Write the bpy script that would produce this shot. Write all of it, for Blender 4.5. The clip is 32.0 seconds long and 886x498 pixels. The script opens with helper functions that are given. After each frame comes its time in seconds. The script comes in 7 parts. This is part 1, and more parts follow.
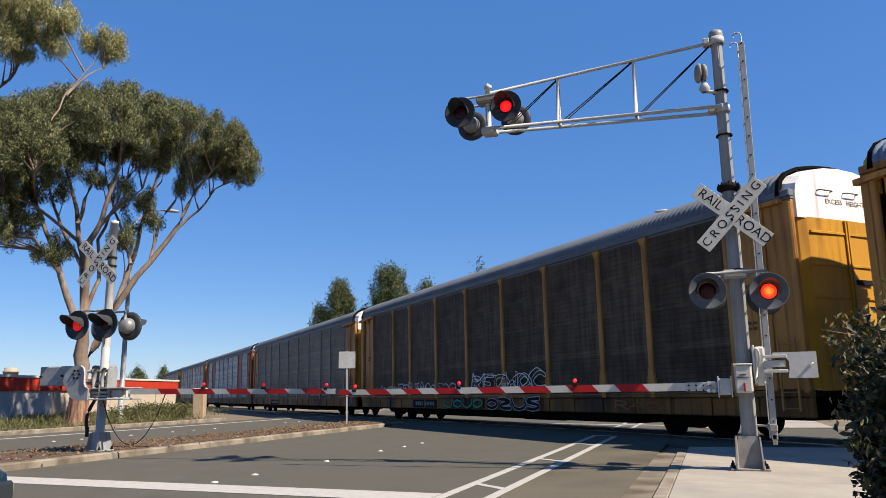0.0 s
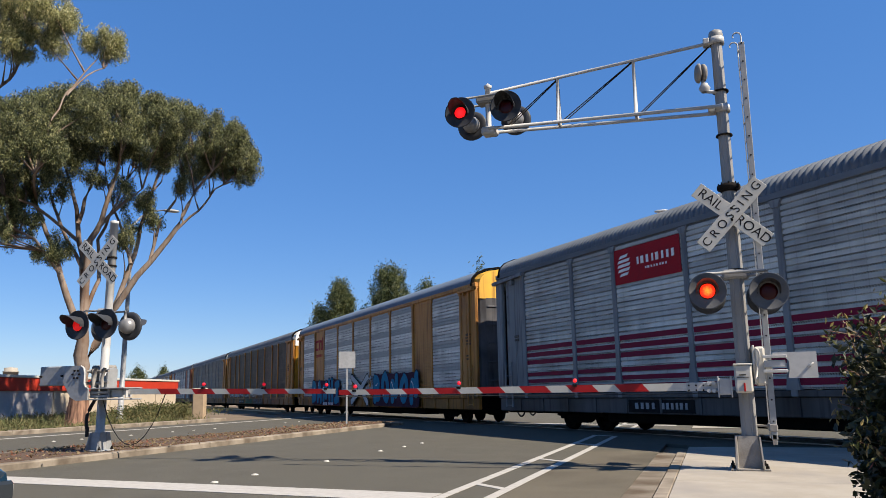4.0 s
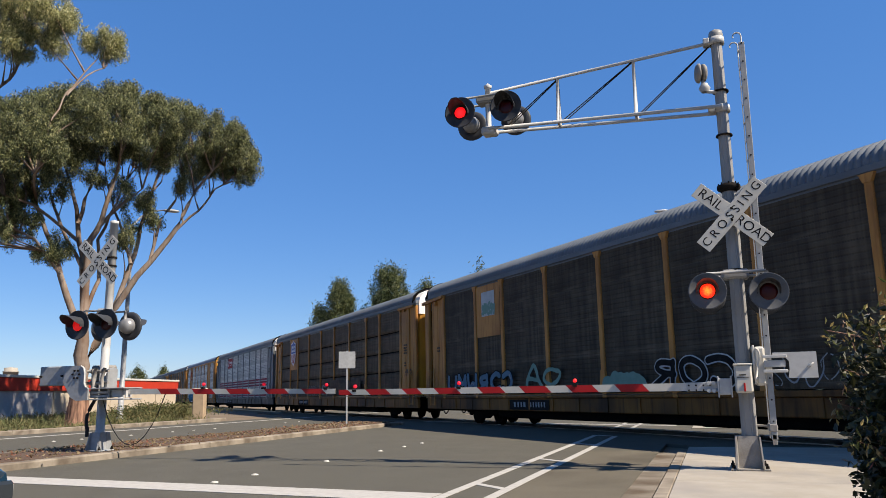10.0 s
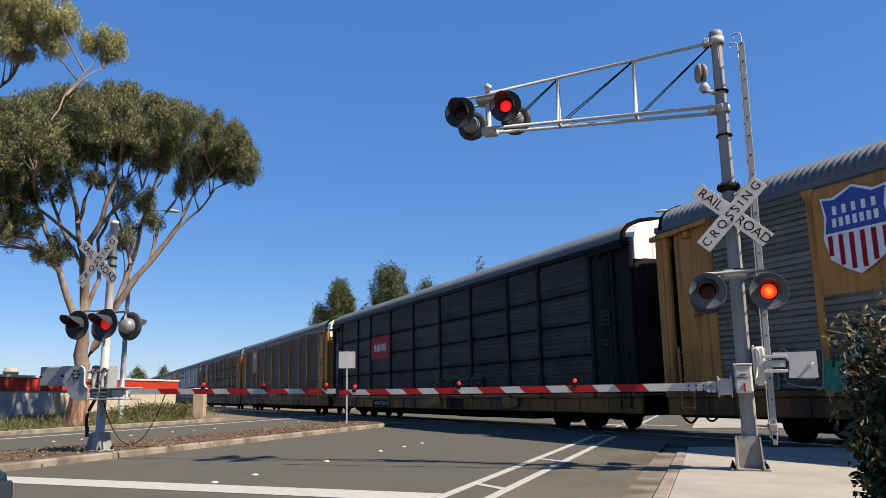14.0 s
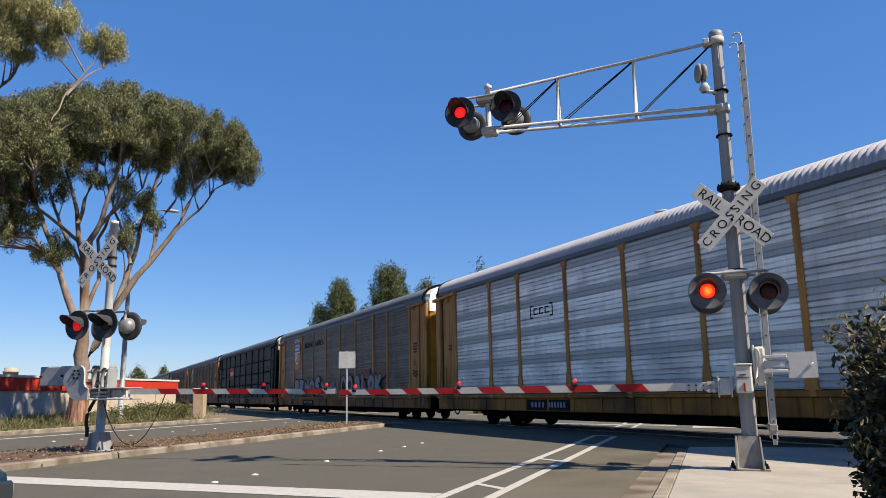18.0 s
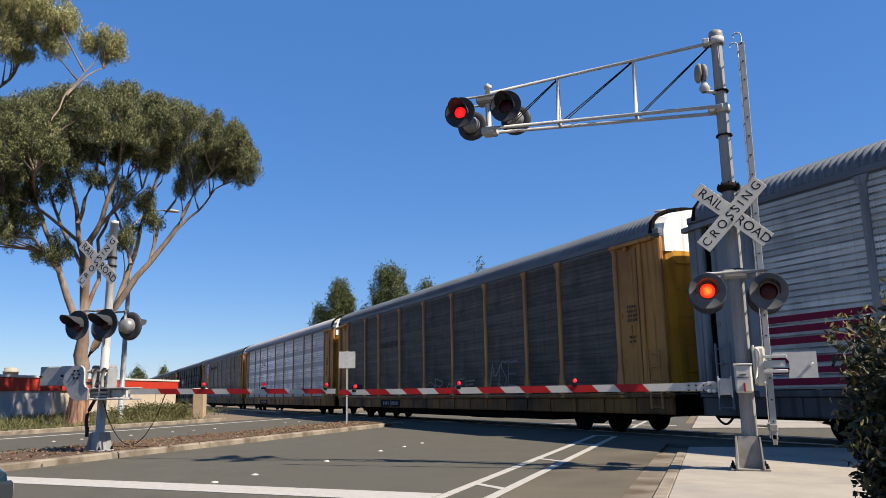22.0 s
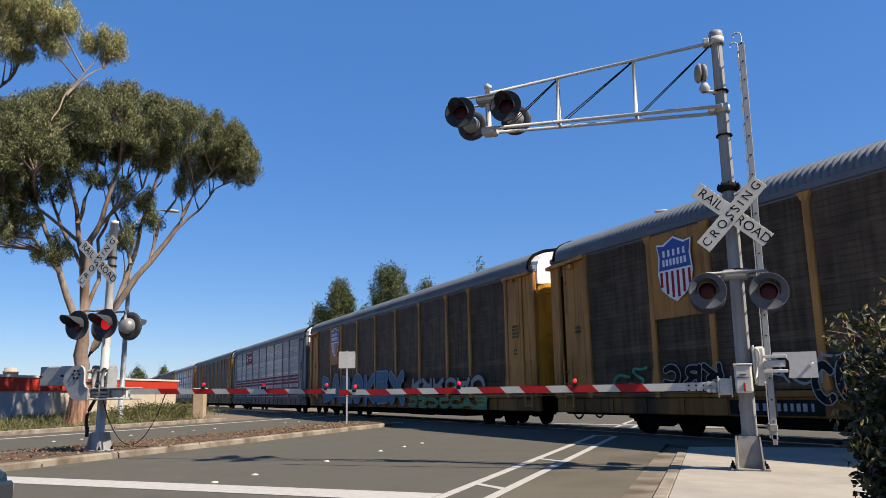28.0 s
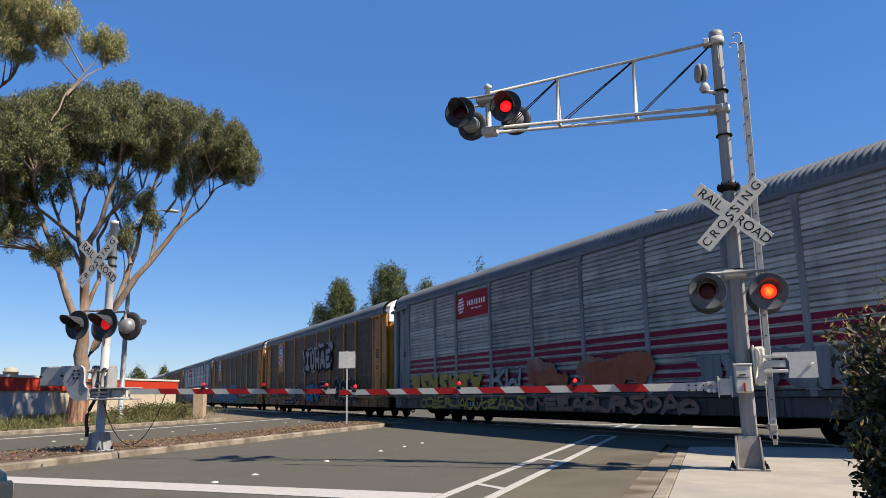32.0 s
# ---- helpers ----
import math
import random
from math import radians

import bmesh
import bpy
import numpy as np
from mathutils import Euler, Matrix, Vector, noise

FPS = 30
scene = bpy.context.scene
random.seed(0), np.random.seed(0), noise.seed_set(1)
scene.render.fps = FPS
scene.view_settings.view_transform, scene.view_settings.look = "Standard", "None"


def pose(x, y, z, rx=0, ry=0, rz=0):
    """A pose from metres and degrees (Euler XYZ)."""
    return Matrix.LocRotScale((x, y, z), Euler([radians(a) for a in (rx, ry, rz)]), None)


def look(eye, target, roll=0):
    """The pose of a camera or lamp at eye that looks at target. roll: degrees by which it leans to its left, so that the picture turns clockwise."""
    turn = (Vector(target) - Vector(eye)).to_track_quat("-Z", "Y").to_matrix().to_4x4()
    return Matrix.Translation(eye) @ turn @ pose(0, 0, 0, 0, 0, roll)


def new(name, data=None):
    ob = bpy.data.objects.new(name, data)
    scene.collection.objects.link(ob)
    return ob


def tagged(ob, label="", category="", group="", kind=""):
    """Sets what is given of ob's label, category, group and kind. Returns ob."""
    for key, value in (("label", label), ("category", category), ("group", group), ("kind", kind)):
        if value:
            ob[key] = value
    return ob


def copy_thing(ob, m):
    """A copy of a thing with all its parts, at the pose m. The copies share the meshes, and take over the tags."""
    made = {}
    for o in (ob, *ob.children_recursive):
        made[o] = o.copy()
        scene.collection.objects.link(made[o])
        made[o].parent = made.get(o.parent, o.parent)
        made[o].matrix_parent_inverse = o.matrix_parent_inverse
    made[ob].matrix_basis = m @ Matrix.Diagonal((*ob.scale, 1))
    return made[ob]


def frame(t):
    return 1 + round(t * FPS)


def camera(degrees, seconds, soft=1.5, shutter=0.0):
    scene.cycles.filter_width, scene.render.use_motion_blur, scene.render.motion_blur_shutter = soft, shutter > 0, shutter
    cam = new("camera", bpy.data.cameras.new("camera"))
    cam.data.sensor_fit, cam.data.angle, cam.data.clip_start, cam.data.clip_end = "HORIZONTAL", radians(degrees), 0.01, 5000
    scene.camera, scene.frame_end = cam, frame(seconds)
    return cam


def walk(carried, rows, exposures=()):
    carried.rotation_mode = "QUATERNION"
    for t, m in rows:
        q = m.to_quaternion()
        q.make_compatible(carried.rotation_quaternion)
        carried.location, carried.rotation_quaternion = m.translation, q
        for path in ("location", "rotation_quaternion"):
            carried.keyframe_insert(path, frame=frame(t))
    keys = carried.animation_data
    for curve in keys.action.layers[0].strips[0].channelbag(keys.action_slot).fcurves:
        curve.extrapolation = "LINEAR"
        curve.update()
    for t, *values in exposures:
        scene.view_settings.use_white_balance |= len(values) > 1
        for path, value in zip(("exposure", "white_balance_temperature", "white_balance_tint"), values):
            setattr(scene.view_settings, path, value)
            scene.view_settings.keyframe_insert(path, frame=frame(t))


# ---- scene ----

# ---------------------------------------------------------------- camera
# The world lies along the road: x across it to the right, y along it, z up.
EYE = (0.0, 0.0, 1.17)
AIM = (math.sin(radians(-19.14)) * 10, math.cos(radians(-19.14)) * 10, 1.17 + 10 * math.tan(radians(10.82)))
cam = camera(60.8, 32.0, soft=0.5, shutter=0.04)
walk(cam, [(0.0, look(EYE, AIM, -1.02)), (32.0, look(EYE, AIM, -1.02))], exposures=[(0.0, 1.077, 6250, 13), (32.0, 1.077, 6250, 13)])

# ---------------------------------------------------------------- light
SUN_AZ, SUN_EL = radians(100.0), radians(46.3)
world = bpy.data.worlds.new("sky")
scene.world = world
world.use_nodes = True
wn = world.node_tree.nodes
sky = wn.new("ShaderNodeTexSky")
sky.sky_type = "NISHITA"
sky.sun_disc = False
sky.sun_elevation, sky.sun_rotation = SUN_EL, SUN_AZ
sky.air_density, sky.dust_density, sky.ozone_density = 1.0, 0.0, 3.0
wn["Background"].inputs["Strength"].default_value = 0.0645
deep = wn.new("ShaderNodeHueSaturation")
deep.inputs["Hue"].default_value, deep.inputs["Saturation"].default_value = 0.504, 1.22
world.node_tree.links.new(sky.outputs["Color"], deep.inputs["Color"])
even = wn.new("ShaderNodeMixRGB")
even.inputs["Fac"].default_value, even.inputs["Color2"].default_value = 0.5, (0.66, 1.98, 5.0, 1)
world.node_tree.links.new(deep.outputs["Color"], even.inputs["Color1"])
world.node_tree.links.new(even.outputs["Color"], wn["Background"].inputs["Color"])

sun = new("sun", bpy.data.lights.new("sun", "SUN"))
sun.data.energy, sun.data.angle, sun.data.color = 4.8, radians(0.53), (1.0, 0.88, 0.70)
SUN_DIR = Vector((math.sin(SUN_AZ) * math.cos(SUN_EL), math.cos(SUN_AZ) * math.cos(SUN_EL), math.sin(SUN_EL)))
sun.matrix_world = look(SUN_DIR * 60, (0, 0, 0))


# ---------------------------------------------------------------- materials
def material(name, color, rough=0.7, metal=0.0, second=None, scale=4.0, amount=0.5, bump=0.0, bump_scale=40.0,
             stretch=(1, 1, 1), vary=0.0, third=None, third_scale=0.6, spec=0.22):
    """A surface with stains at two scales, fine relief and a shift from piece to piece."""
    m = bpy.data.materials.new(name)
    m.use_nodes = True
    nt = m.node_tree
    n, l = nt.nodes, nt.links
    b = n["Principled BSDF"]
    b.inputs["Roughness"].default_value, b.inputs["Metallic"].default_value = rough, metal
    b.inputs["Specular IOR Level"].default_value = spec
    b.inputs["Base Color"].default_value = (*color, 1)
    coord = n.new("ShaderNodeTexCoord")
    mp = n.new("ShaderNodeMapping")
    mp.inputs["Scale"].default_value = stretch
    l.new(coord.outputs["Object"], mp.inputs["Vector"])
    out = None
    if second:
        t = n.new("ShaderNodeTexNoise")
        t.inputs["Scale"].default_value, t.inputs["Detail"].default_value = scale, 7
        t.inputs["Roughness"].default_value = 0.65
        l.new(mp.outputs["Vector"], t.inputs["Vector"])
        r = n.new("ShaderNodeValToRGB")
        r.color_ramp.elements[0].position, r.color_ramp.elements[1].position = 0.5 - 0.25 * amount, 0.5 + 0.35 * amount
        r.color_ramp.elements[0].color, r.color_ramp.elements[1].color = (*color, 1), (*second, 1)
        l.new(t.outputs["Fac"], r.inputs["Fac"])
        out = r.outputs["Color"]
        if third:
            t2 = n.new("ShaderNodeTexNoise")
            t2.inputs["Scale"].default_value, t2.inputs["Detail"].default_value = third_scale, 4
            l.new(coord.outputs["Object"], t2.inputs["Vector"])
            r2 = n.new("ShaderNodeValToRGB")
            r2.color_ramp.elements[0].position, r2.color_ramp.elements[1].position = 0.45, 0.68
            l.new(t2.outputs["Fac"], r2.inputs["Fac"])
            mx = n.new("ShaderNodeMixRGB")
            mx.inputs["Color2"].default_value = (*third, 1)
            l.new(r2.outputs["Color"], mx.inputs["Fac"])
            l.new(out, mx.inputs["Color1"])
            out = mx.outputs["Color"]
    if vary:
        info = n.new("ShaderNodeObjectInfo")
        hs = n.new("ShaderNodeHueSaturation")
        mr = n.new("ShaderNodeMapRange")
        mr.inputs["To Min"].default_value, mr.inputs["To Max"].default_value = 1 - vary, 1 + vary
        l.new(info.outputs["Random"], mr.inputs["Value"])
        l.new(mr.outputs["Result"], hs.inputs["Value"])
        if out:
            l.new(out, hs.inputs["Color"])
        else:
            hs.inputs["Color"].default_value = (*color, 1)
        out = hs.outputs["Color"]
    if out:
        l.new(out, b.inputs["Base Color"])
    if bump:
        t3 = n.new("ShaderNodeTexNoise")
        t3.inputs["Scale"].default_value, t3.inputs["Detail"].default_value = bump_scale, 5
        l.new(coord.outputs["Object"], t3.inputs["Vector"])
        bp = n.new("ShaderNodeBump")
        bp.inputs["Strength"].default_value, bp.inputs["Distance"].default_value = bump, 0.02
        l.new(t3.outputs["Fac"], bp.inputs["Height"])
        l.new(bp.outputs["Normal"], b.inputs["Normal"])
    return m


def lit_glass(name, core, rim, strength, radius):
    """Lamp glass that glows hottest in the middle, broken up by its small facets."""
    m = glowing(name, rim, strength)
    n, l = m.node_tree.nodes, m.node_tree.links
    coord = n.new("ShaderNodeTexCoord")
    flat = n.new("ShaderNodeVectorMath")
    flat.operation = "MULTIPLY"
    flat.inputs[1].default_value = (1 / radius, 0, 1 / radius)
    l.new(coord.outputs["Object"], flat.inputs[0])
    size = n.new("ShaderNodeVectorMath")
    size.operation = "LENGTH"
    l.new(flat.outputs["Vector"], size.inputs[0])
    facet = n.new("ShaderNodeTexVoronoi")
    facet.inputs["Scale"].default_value = 42
    l.new(coord.outputs["Object"], facet.inputs["Vector"])
    add = n.new("ShaderNodeMath")
    add.operation = "MULTIPLY_ADD"
    add.inputs[1].default_value = 0.55
    l.new(facet.outputs["Distance"], add.inputs[0])
    l.new(size.outputs["Value"], add.inputs[2])
    ramp = n.new("ShaderNodeValToRGB")
    ramp.color_ramp.elements[0].position, ramp.color_ramp.elements[1].position = 0.30, 1.1
    ramp.color_ramp.elements[0].color, ramp.color_ramp.elements[1].color = (*core, 1), (*rim, 1)
    l.new(add.outputs[0], ramp.inputs["Fac"])
    l.new(ramp.outputs["Color"], n["Principled BSDF"].inputs["Emission Color"])
    return m


def glowing(name, color, strength):
    m = bpy.data.materials.new(name)
    m.use_nodes = True
    b = m.node_tree.nodes["Principled BSDF"]
    b.inputs["Base Color"].default_value = (*color, 1)
    b.inputs["Emission Color"].default_value = (*color, 1)
    b.inputs["Emission Strength"].default_value = strength
    return m


ASPHALT = material("asphalt", (0.07351, 0.069, 0.05533), 0.85, second=(0.09848, 0.0928, 0.07505), scale=1.2, amount=0.8, bump=0.5, bump_scale=90, third=(0.08112, 0.0767, 0.06148), third_scale=0.25, spec=0.1)
CONCRETE = material("concrete", (0.2697, 0.242, 0.1976), 0.85, second=(0.3162, 0.29, 0.243), scale=2.0, bump=0.2, bump_scale=60, third=(0.2241, 0.207, 0.1858), third_scale=0.7)
KERB = material("kerb_concrete", (0.202, 0.172, 0.13), 0.9, second=(0.261, 0.225, 0.178), scale=3.0, bump=0.3, third=(0.095, 0.075, 0.055), third_scale=1.6)
ROADPAINT = material("road_paint", (0.39, 0.373, 0.338), 0.7, second=(0.296, 0.281, 0.249), scale=9.0, amount=0.6, bump=0.2)
MULCH = material("mulch", (0.06036, 0.03696, 0.0234), 0.95, second=(0.1356, 0.0888, 0.06036), scale=14.0, bump=1.0, bump_scale=50, third=(0.0924, 0.06396, 0.0426), third_scale=1.0)
SOIL = material("soil", (0.118, 0.0888, 0.0592), 0.95, second=(0.178, 0.142, 0.101), scale=0.8, bump=0.6, bump_scale=20)
BALLAST = material("ballast", (0.13, 0.118, 0.106), 0.95, second=(0.213, 0.195, 0.178), scale=12.0, bump=1.0, bump_scale=25)
STEEL = material("galvanised_steel", (0.292, 0.3, 0.3), 0.55, 0.2, second=(0.226, 0.231, 0.231), scale=6.0, bump=0.05, vary=0.06)
ALUM = material("silver_paint", (0.421, 0.417, 0.401), 0.5, 0.0, second=(0.324, 0.32, 0.304), scale=5.0, amount=0.6, bump=0.06)
POLE_METAL = material("worn_aluminium_pole", (0.252, 0.248, 0.238), 0.5, 0.0, second=(0.19, 0.187, 0.177), scale=4.0, amount=0.8, bump=0.08, stretch=(1, 1, 0.3))
DARKSTEEL = material("dark_steel", (0.010, 0.009, 0.008), 0.85, 0.0, second=(0.022, 0.017, 0.014), scale=4.0, bump=0.2, spec=0.08)
# Near-black: the deep shade beneath the cars is put into this colour.
UNDERFRAME = material("shade_black_underframe", (0.004, 0.0037, 0.0034), 0.9, 0.0, second=(0.010, 0.008, 0.006), scale=3.0, bump=0.2, spec=0.03)
RAILSTEEL = material("rail_steel", (0.178, 0.16, 0.148), 0.35, 0.8)
BLACK = material("black_paint", (0.009, 0.009, 0.010), 0.7, second=(0.02, 0.02, 0.02), scale=5.0, spec=0.05)
WHITE = material("white_reflective", (0.469, 0.454, 0.405), 0.5, second=(0.356, 0.34, 0.292), scale=3.0, amount=0.7)
RED = material("red_reflective", (0.34, 0.0113, 0.0113), 0.5, second=(0.259, 0.00975, 0.00975), scale=3.0)
LENS = material("dark_red_lens", (0.035, 0.003, 0.004), 0.3)
LIT = lit_glass("lit_red_lamp", (1.0, 0.27, 0.02), (0.95, 0.02, 0.004), 0.80, 0.108)
LIT_HIGH = lit_glass("lit_red_lamp_overhead", (1.0, 0.02, 0.02), (0.7, 0.006, 0.008), 0.66, 0.10)
LIT_DIM = glowing("lit_red_lamp_off_axis", (0.9, 0.012, 0.01), 0.2)
LIT_SMALL = glowing("lit_marker_lamp", (0.8, 0.006, 0.02), 0.28)
LIT_ORANGE = glowing("lit_bright_marker_lamp", (1.0, 0.02, 0.02), 0.4)
RUBBER = material("black_rubber", (0.02, 0.02, 0.02), 0.8)


# ---------------------------------------------------------------- mesh helpers
def obj(name, bm, mat, parent=None, label="", smooth=False):
    me = bpy.data.meshes.new(name)
    bm.normal_update()
    bm.to_mesh(me)
    bm.free()
    for m in (mat if isinstance(mat, (list, tuple)) else [mat]):
        me.materials.append(m)
    if smooth:
        me.shade_smooth()
    ob = new(name, me)
    if parent:
        ob.parent = parent
    if label:
        tagged(ob, label)
    return ob


def part(name, bm, mat, parent, label="", smooth=False):
    return obj(name, bm, mat, parent, label, smooth)


def again(name, other, parent, m=None):
    """One more part on the mesh of another."""
    ob = new(name, other.data)
    ob.parent = parent
    ob.matrix_basis = m if m is not None else other.matrix_basis.copy()
    return ob


def box(bm, x0, x1, y0, y1, z0, z1, bevel=0.0, mi=0):
    r = bmesh.ops.create_cube(bm, size=1.0, matrix=Matrix.LocRotScale(((x0 + x1) / 2, (y0 + y1) / 2, (z0 + z1) / 2), None, (x1 - x0, y1 - y0, z1 - z0)))
    if mi:
        for f in {f for v in r["verts"] for f in v.link_faces}:
            f.material_index = mi
    if bevel:
        es = list({e for v in r["verts"] for e in v.link_edges})
        bmesh.ops.bevel(bm, geom=es, offset=bevel, segments=1, affect="EDGES", clamp_overlap=True)
    return bm


def tube(bm, pts, radii, sides=8, cap=True, mi=0):
    """A round bar through the points."""
    pts = [Vector(p) for p in pts]
    if not isinstance(radii, (list, tuple)):
        radii = [radii] * len(pts)
    rings = []
    for i, p in enumerate(pts):
        d = (pts[min(i + 1, len(pts) - 1)] - pts[max(i - 1, 0)]).normalized()
        ref = Vector((0, 0, 1)) if abs(d.z) < 0.9 else Vector((1, 0, 0))
        u = d.cross(ref).normalized()
        v = d.cross(u)
        rings.append([bm.verts.new(p + (u * math.cos(2 * math.pi * k / sides) + v * math.sin(2 * math.pi * k / sides)) * radii[i]) for k in range(sides)])
    for a, b in zip(rings, rings[1:]):
        for k in range(sides):
            f = bm.faces.new((a[k], a[(k + 1) % sides], b[(k + 1) % sides], b[k]))
            f.material_index = mi
            f.smooth = True
    if cap:
        for ring, flip in ((rings[0], False), (rings[-1], True)):
            f = bm.faces.new(ring if not flip else ring[::-1])
            f.material_index = mi
    return bm


def faceted_pole(bm, x, y, z0, z1, r0, r1):
    """Eight-sided tapered pole, turned a little off the road."""
    rings = []
    for z, r in ((z0, r0), (z1, r1)):
        rings.append([bm.verts.new((x + r * math.cos(math.pi * (k + 0.5) / 4 - 0.14), y + r * math.sin(math.pi * (k + 0.5) / 4 - 0.14), z)) for k in range(8)])
    for k in range(8):
        bm.faces.new((rings[0][k], rings[0][(k + 1) % 8], rings[1][(k + 1) % 8], rings[1][k]))
    bm.faces.new(rings[0][::-1])
    bm.faces.new(rings[1])
    es = [e for e in bm.edges if abs(e.verts[0].co.z - e.verts[1].co.z) > 0.5 and abs((z1 - z0) - abs(e.verts[0].co.z - e.verts[1].co.z)) < 0.01]
    bmesh.ops.bevel(bm, geom=es, offset=0.012, segments=2, affect="EDGES")
    return bm


def lathe(bm, profile, axis_to=None, sides=24, mi=0):
    """Turn (radius, height) pairs round z, then place by axis_to."""
    m = axis_to or Matrix()
    rings = []
    for r, h in profile:
        if r < 1e-5:
            rings.append([bm.verts.new(m @ Vector((0, 0, h)))])
        else:
            rings.append([bm.verts.new(m @ Vector((r * math.cos(2 * math.pi * k / sides), r * math.sin(2 * math.pi * k / sides), h))) for k in range(sides)])
    for a, b in zip(rings, rings[1:]):
        for k in range(sides):
            k2 = (k + 1) % sides
            vs = [a[k % len(a)], a[k2 % len(a)], b[k2 % len(b)], b[k % len(b)]]
            vs = list(dict.fromkeys(vs))
            if len(vs) > 2:
                f = bm.faces.new(vs)
                f.material_index = mi
                f.smooth = True
    return bm


def prism(bm, outline, depth_vec, mi=0):
    """A flat outline of 3D points, given thickness."""
    a = [bm.verts.new(p) for p in outline]
    b = [bm.verts.new(Vector(p) + Vector(depth_vec)) for p in outline]
    fs = [bm.faces.new(a[::-1]), bm.faces.new(b)]
    for i in range(len(a)):
        j = (i + 1) % len(a)
        fs.append(bm.faces.new((a[i], a[j], b[j], b[i])))
    for f in fs:
        f.material_index = mi
    return bm


def words(name, text, size, mat, parent, m, extrude=0.002, label="", heavy=0.0):
    """Lettering in the built-in font, as a mesh; its face looks along -y of m."""
    c = bpy.data.curves.new(name, "FONT")
    c.body, c.size, c.extrude, c.align_x, c.align_y = text, size, extrude, "CENTER", "CENTER"
    c.offset = heavy
    tmp = bpy.data.objects.new(name, c)
    me = bpy.data.meshes.new_from_object(tmp)
    bpy.data.objects.remove(tmp)
    me.materials.clear()
    me.materials.append(mat)
    ob = new(name, me)
    ob.parent = parent
    ob.matrix_basis = m @ pose(0, 0, 0, 90)
    if label:
        tagged(ob, label)
    return ob


# ---------------------------------------------------------------- setting
RAIL_TURN = 44.30
ALONG = Vector((-math.sin(radians(RAIL_TURN)), math.cos(radians(RAIL_TURN)), 0))
ASIDE = Vector((math.cos(radians(RAIL_TURN)), math.sin(radians(RAIL_TURN)), 0))
TRACK = 14.52


def railside(off, s, z=0.0):
    return ASIDE * off + ALONG * s + Vector((0, 0, z))


def slab(name, x0, x1, y0, y1, z0, z1, mat, label, bevel=0.0, category=""):
    return tagged(obj(name, box(bmesh.new(), x0, x1, y0, y1, z0, z1, bevel), mat), label, category, kind="structure")


ground = tagged(obj("ground", box(bmesh.new(), -1500, 1500, -1500, 1500, -0.5, -0.08), SOIL), "dry bare earth reaching to the horizon", "ground", kind="structure")
slab("road", -12.0, -1.05, -60, 260, -0.3, 0.0, ASPHALT, "worn grey asphalt carriageway running up to the crossing", category="road")
slab("road", -23.0, -13.85, -60, 260, -0.3, 0.0, ASPHALT, "worn grey asphalt carriageway beyond the planted median", category="road")

bm = bmesh.new()
prism(bm, [railside(11.7, -2, -0.25), railside(11.7, 58, -0.25), railside(19.0, 58, -0.25), railside(19.0, -2, -0.25)], (0, 0, 0.246))
bmesh.ops.recalc_face_normals(bm, faces=bm.faces)
tagged(obj("crossing_pavement", bm, ASPHALT), "asphalt apron filling the level crossing between the rails", "road", kind="structure")
bm = bmesh.new()
prism(bm, [railside(11.9, -300, -0.4), railside(11.9, 700, -0.4), railside(17.0, 700, -0.4), railside(17.0, -300, -0.4)], (0, 0, 0.3))
bmesh.ops.recalc_face_normals(bm, faces=bm.faces)
tagged(obj("ballast", bm, BALLAST), "grey crushed stone ballast under the rails", "ballast", kind="structure")
for off in (TRACK - 0.75, TRACK + 0.75):
    bm = bmesh.new()
    for w, z0, z1 in ((0.075, -0.16, -0.14), (0.01, -0.14, -0.04), (0.036, -0.04, 0.012)):
        prism(bm, [railside(off - w, -300, z0), railside(off - w, 700, z0), railside(off + w, 700, z0), railside(off + w, -300, z0)], (0, 0, z1 - z0))
    bmesh.ops.recalc_face_normals(bm, faces=bm.faces)
    tagged(obj("rail", bm, RAILSTEEL), "worn steel railway rail with a polished top", "rail", "rails of the track", "structure")

# the planted median, open where the track crosses it
for y0, y1, top, label in ((-60, 13.9, 0.13, "brown mulch bed of the raised median"), (13.9, 27.6, 0.15, "low brown mulch bed towards the nose of the median"), (45.0, 260, 0.13, "brown mulch bed of the raised median past the track")):
    slab("median_bed", -13.72, -11.68, y0, y1, -0.1, top, MULCH, label, category="median")


def kerb_run(x0, x1, y0, y1, top=0.155):
    """Concrete kerb in lengths of about three metres."""
    parent = tagged(new("kerb"), "weathered concrete kerb along the edge of the road", "kerb", kind="structure")
    n = max(1, round((y1 - y0) / 3.05))
    step = (y1 - y0) / n
    first = None
    for i in range(n):
        if first is None:
            bm = bmesh.new()
            box(bm, x0, x1, 0.006, step - 0.006, -0.25, top, 0.025)
            first = part("kerb_stone", bm, KERB, parent)
            first.matrix_basis = pose(0, y0, 0)
        else:
            again("kerb_stone", first, parent, pose(0, y0 + i * step, 0))


kerb_run(-11.68, -11.42, -20, 27.6, 0.125)
kerb_run(-13.95, -13.72, -20, 27.6, 0.125)
kerb_run(-12.15, -11.9, 45, 90)
kerb_run(-23.4, -23.1, -20, 33.0)
kerb_run(-23.4, -23.1, 55.0, 110.0)
bm = bmesh.new()
for k in range(12):
    a0, a1 = math.pi * k / 12, math.pi * (k + 1) / 12
    o = []
    for a, r in ((a0, 1.265), (a1, 1.265), (a1, 1.035), (a0, 1.035)):
        o.append(Vector((-12.685 + r * math.cos(a), 27.6 + 1.05 * r * math.sin(a), -0.2)))
    prism(bm, o, (0, 0, 0.285))
bmesh.ops.recalc_face_normals(bm, faces=bm.faces)
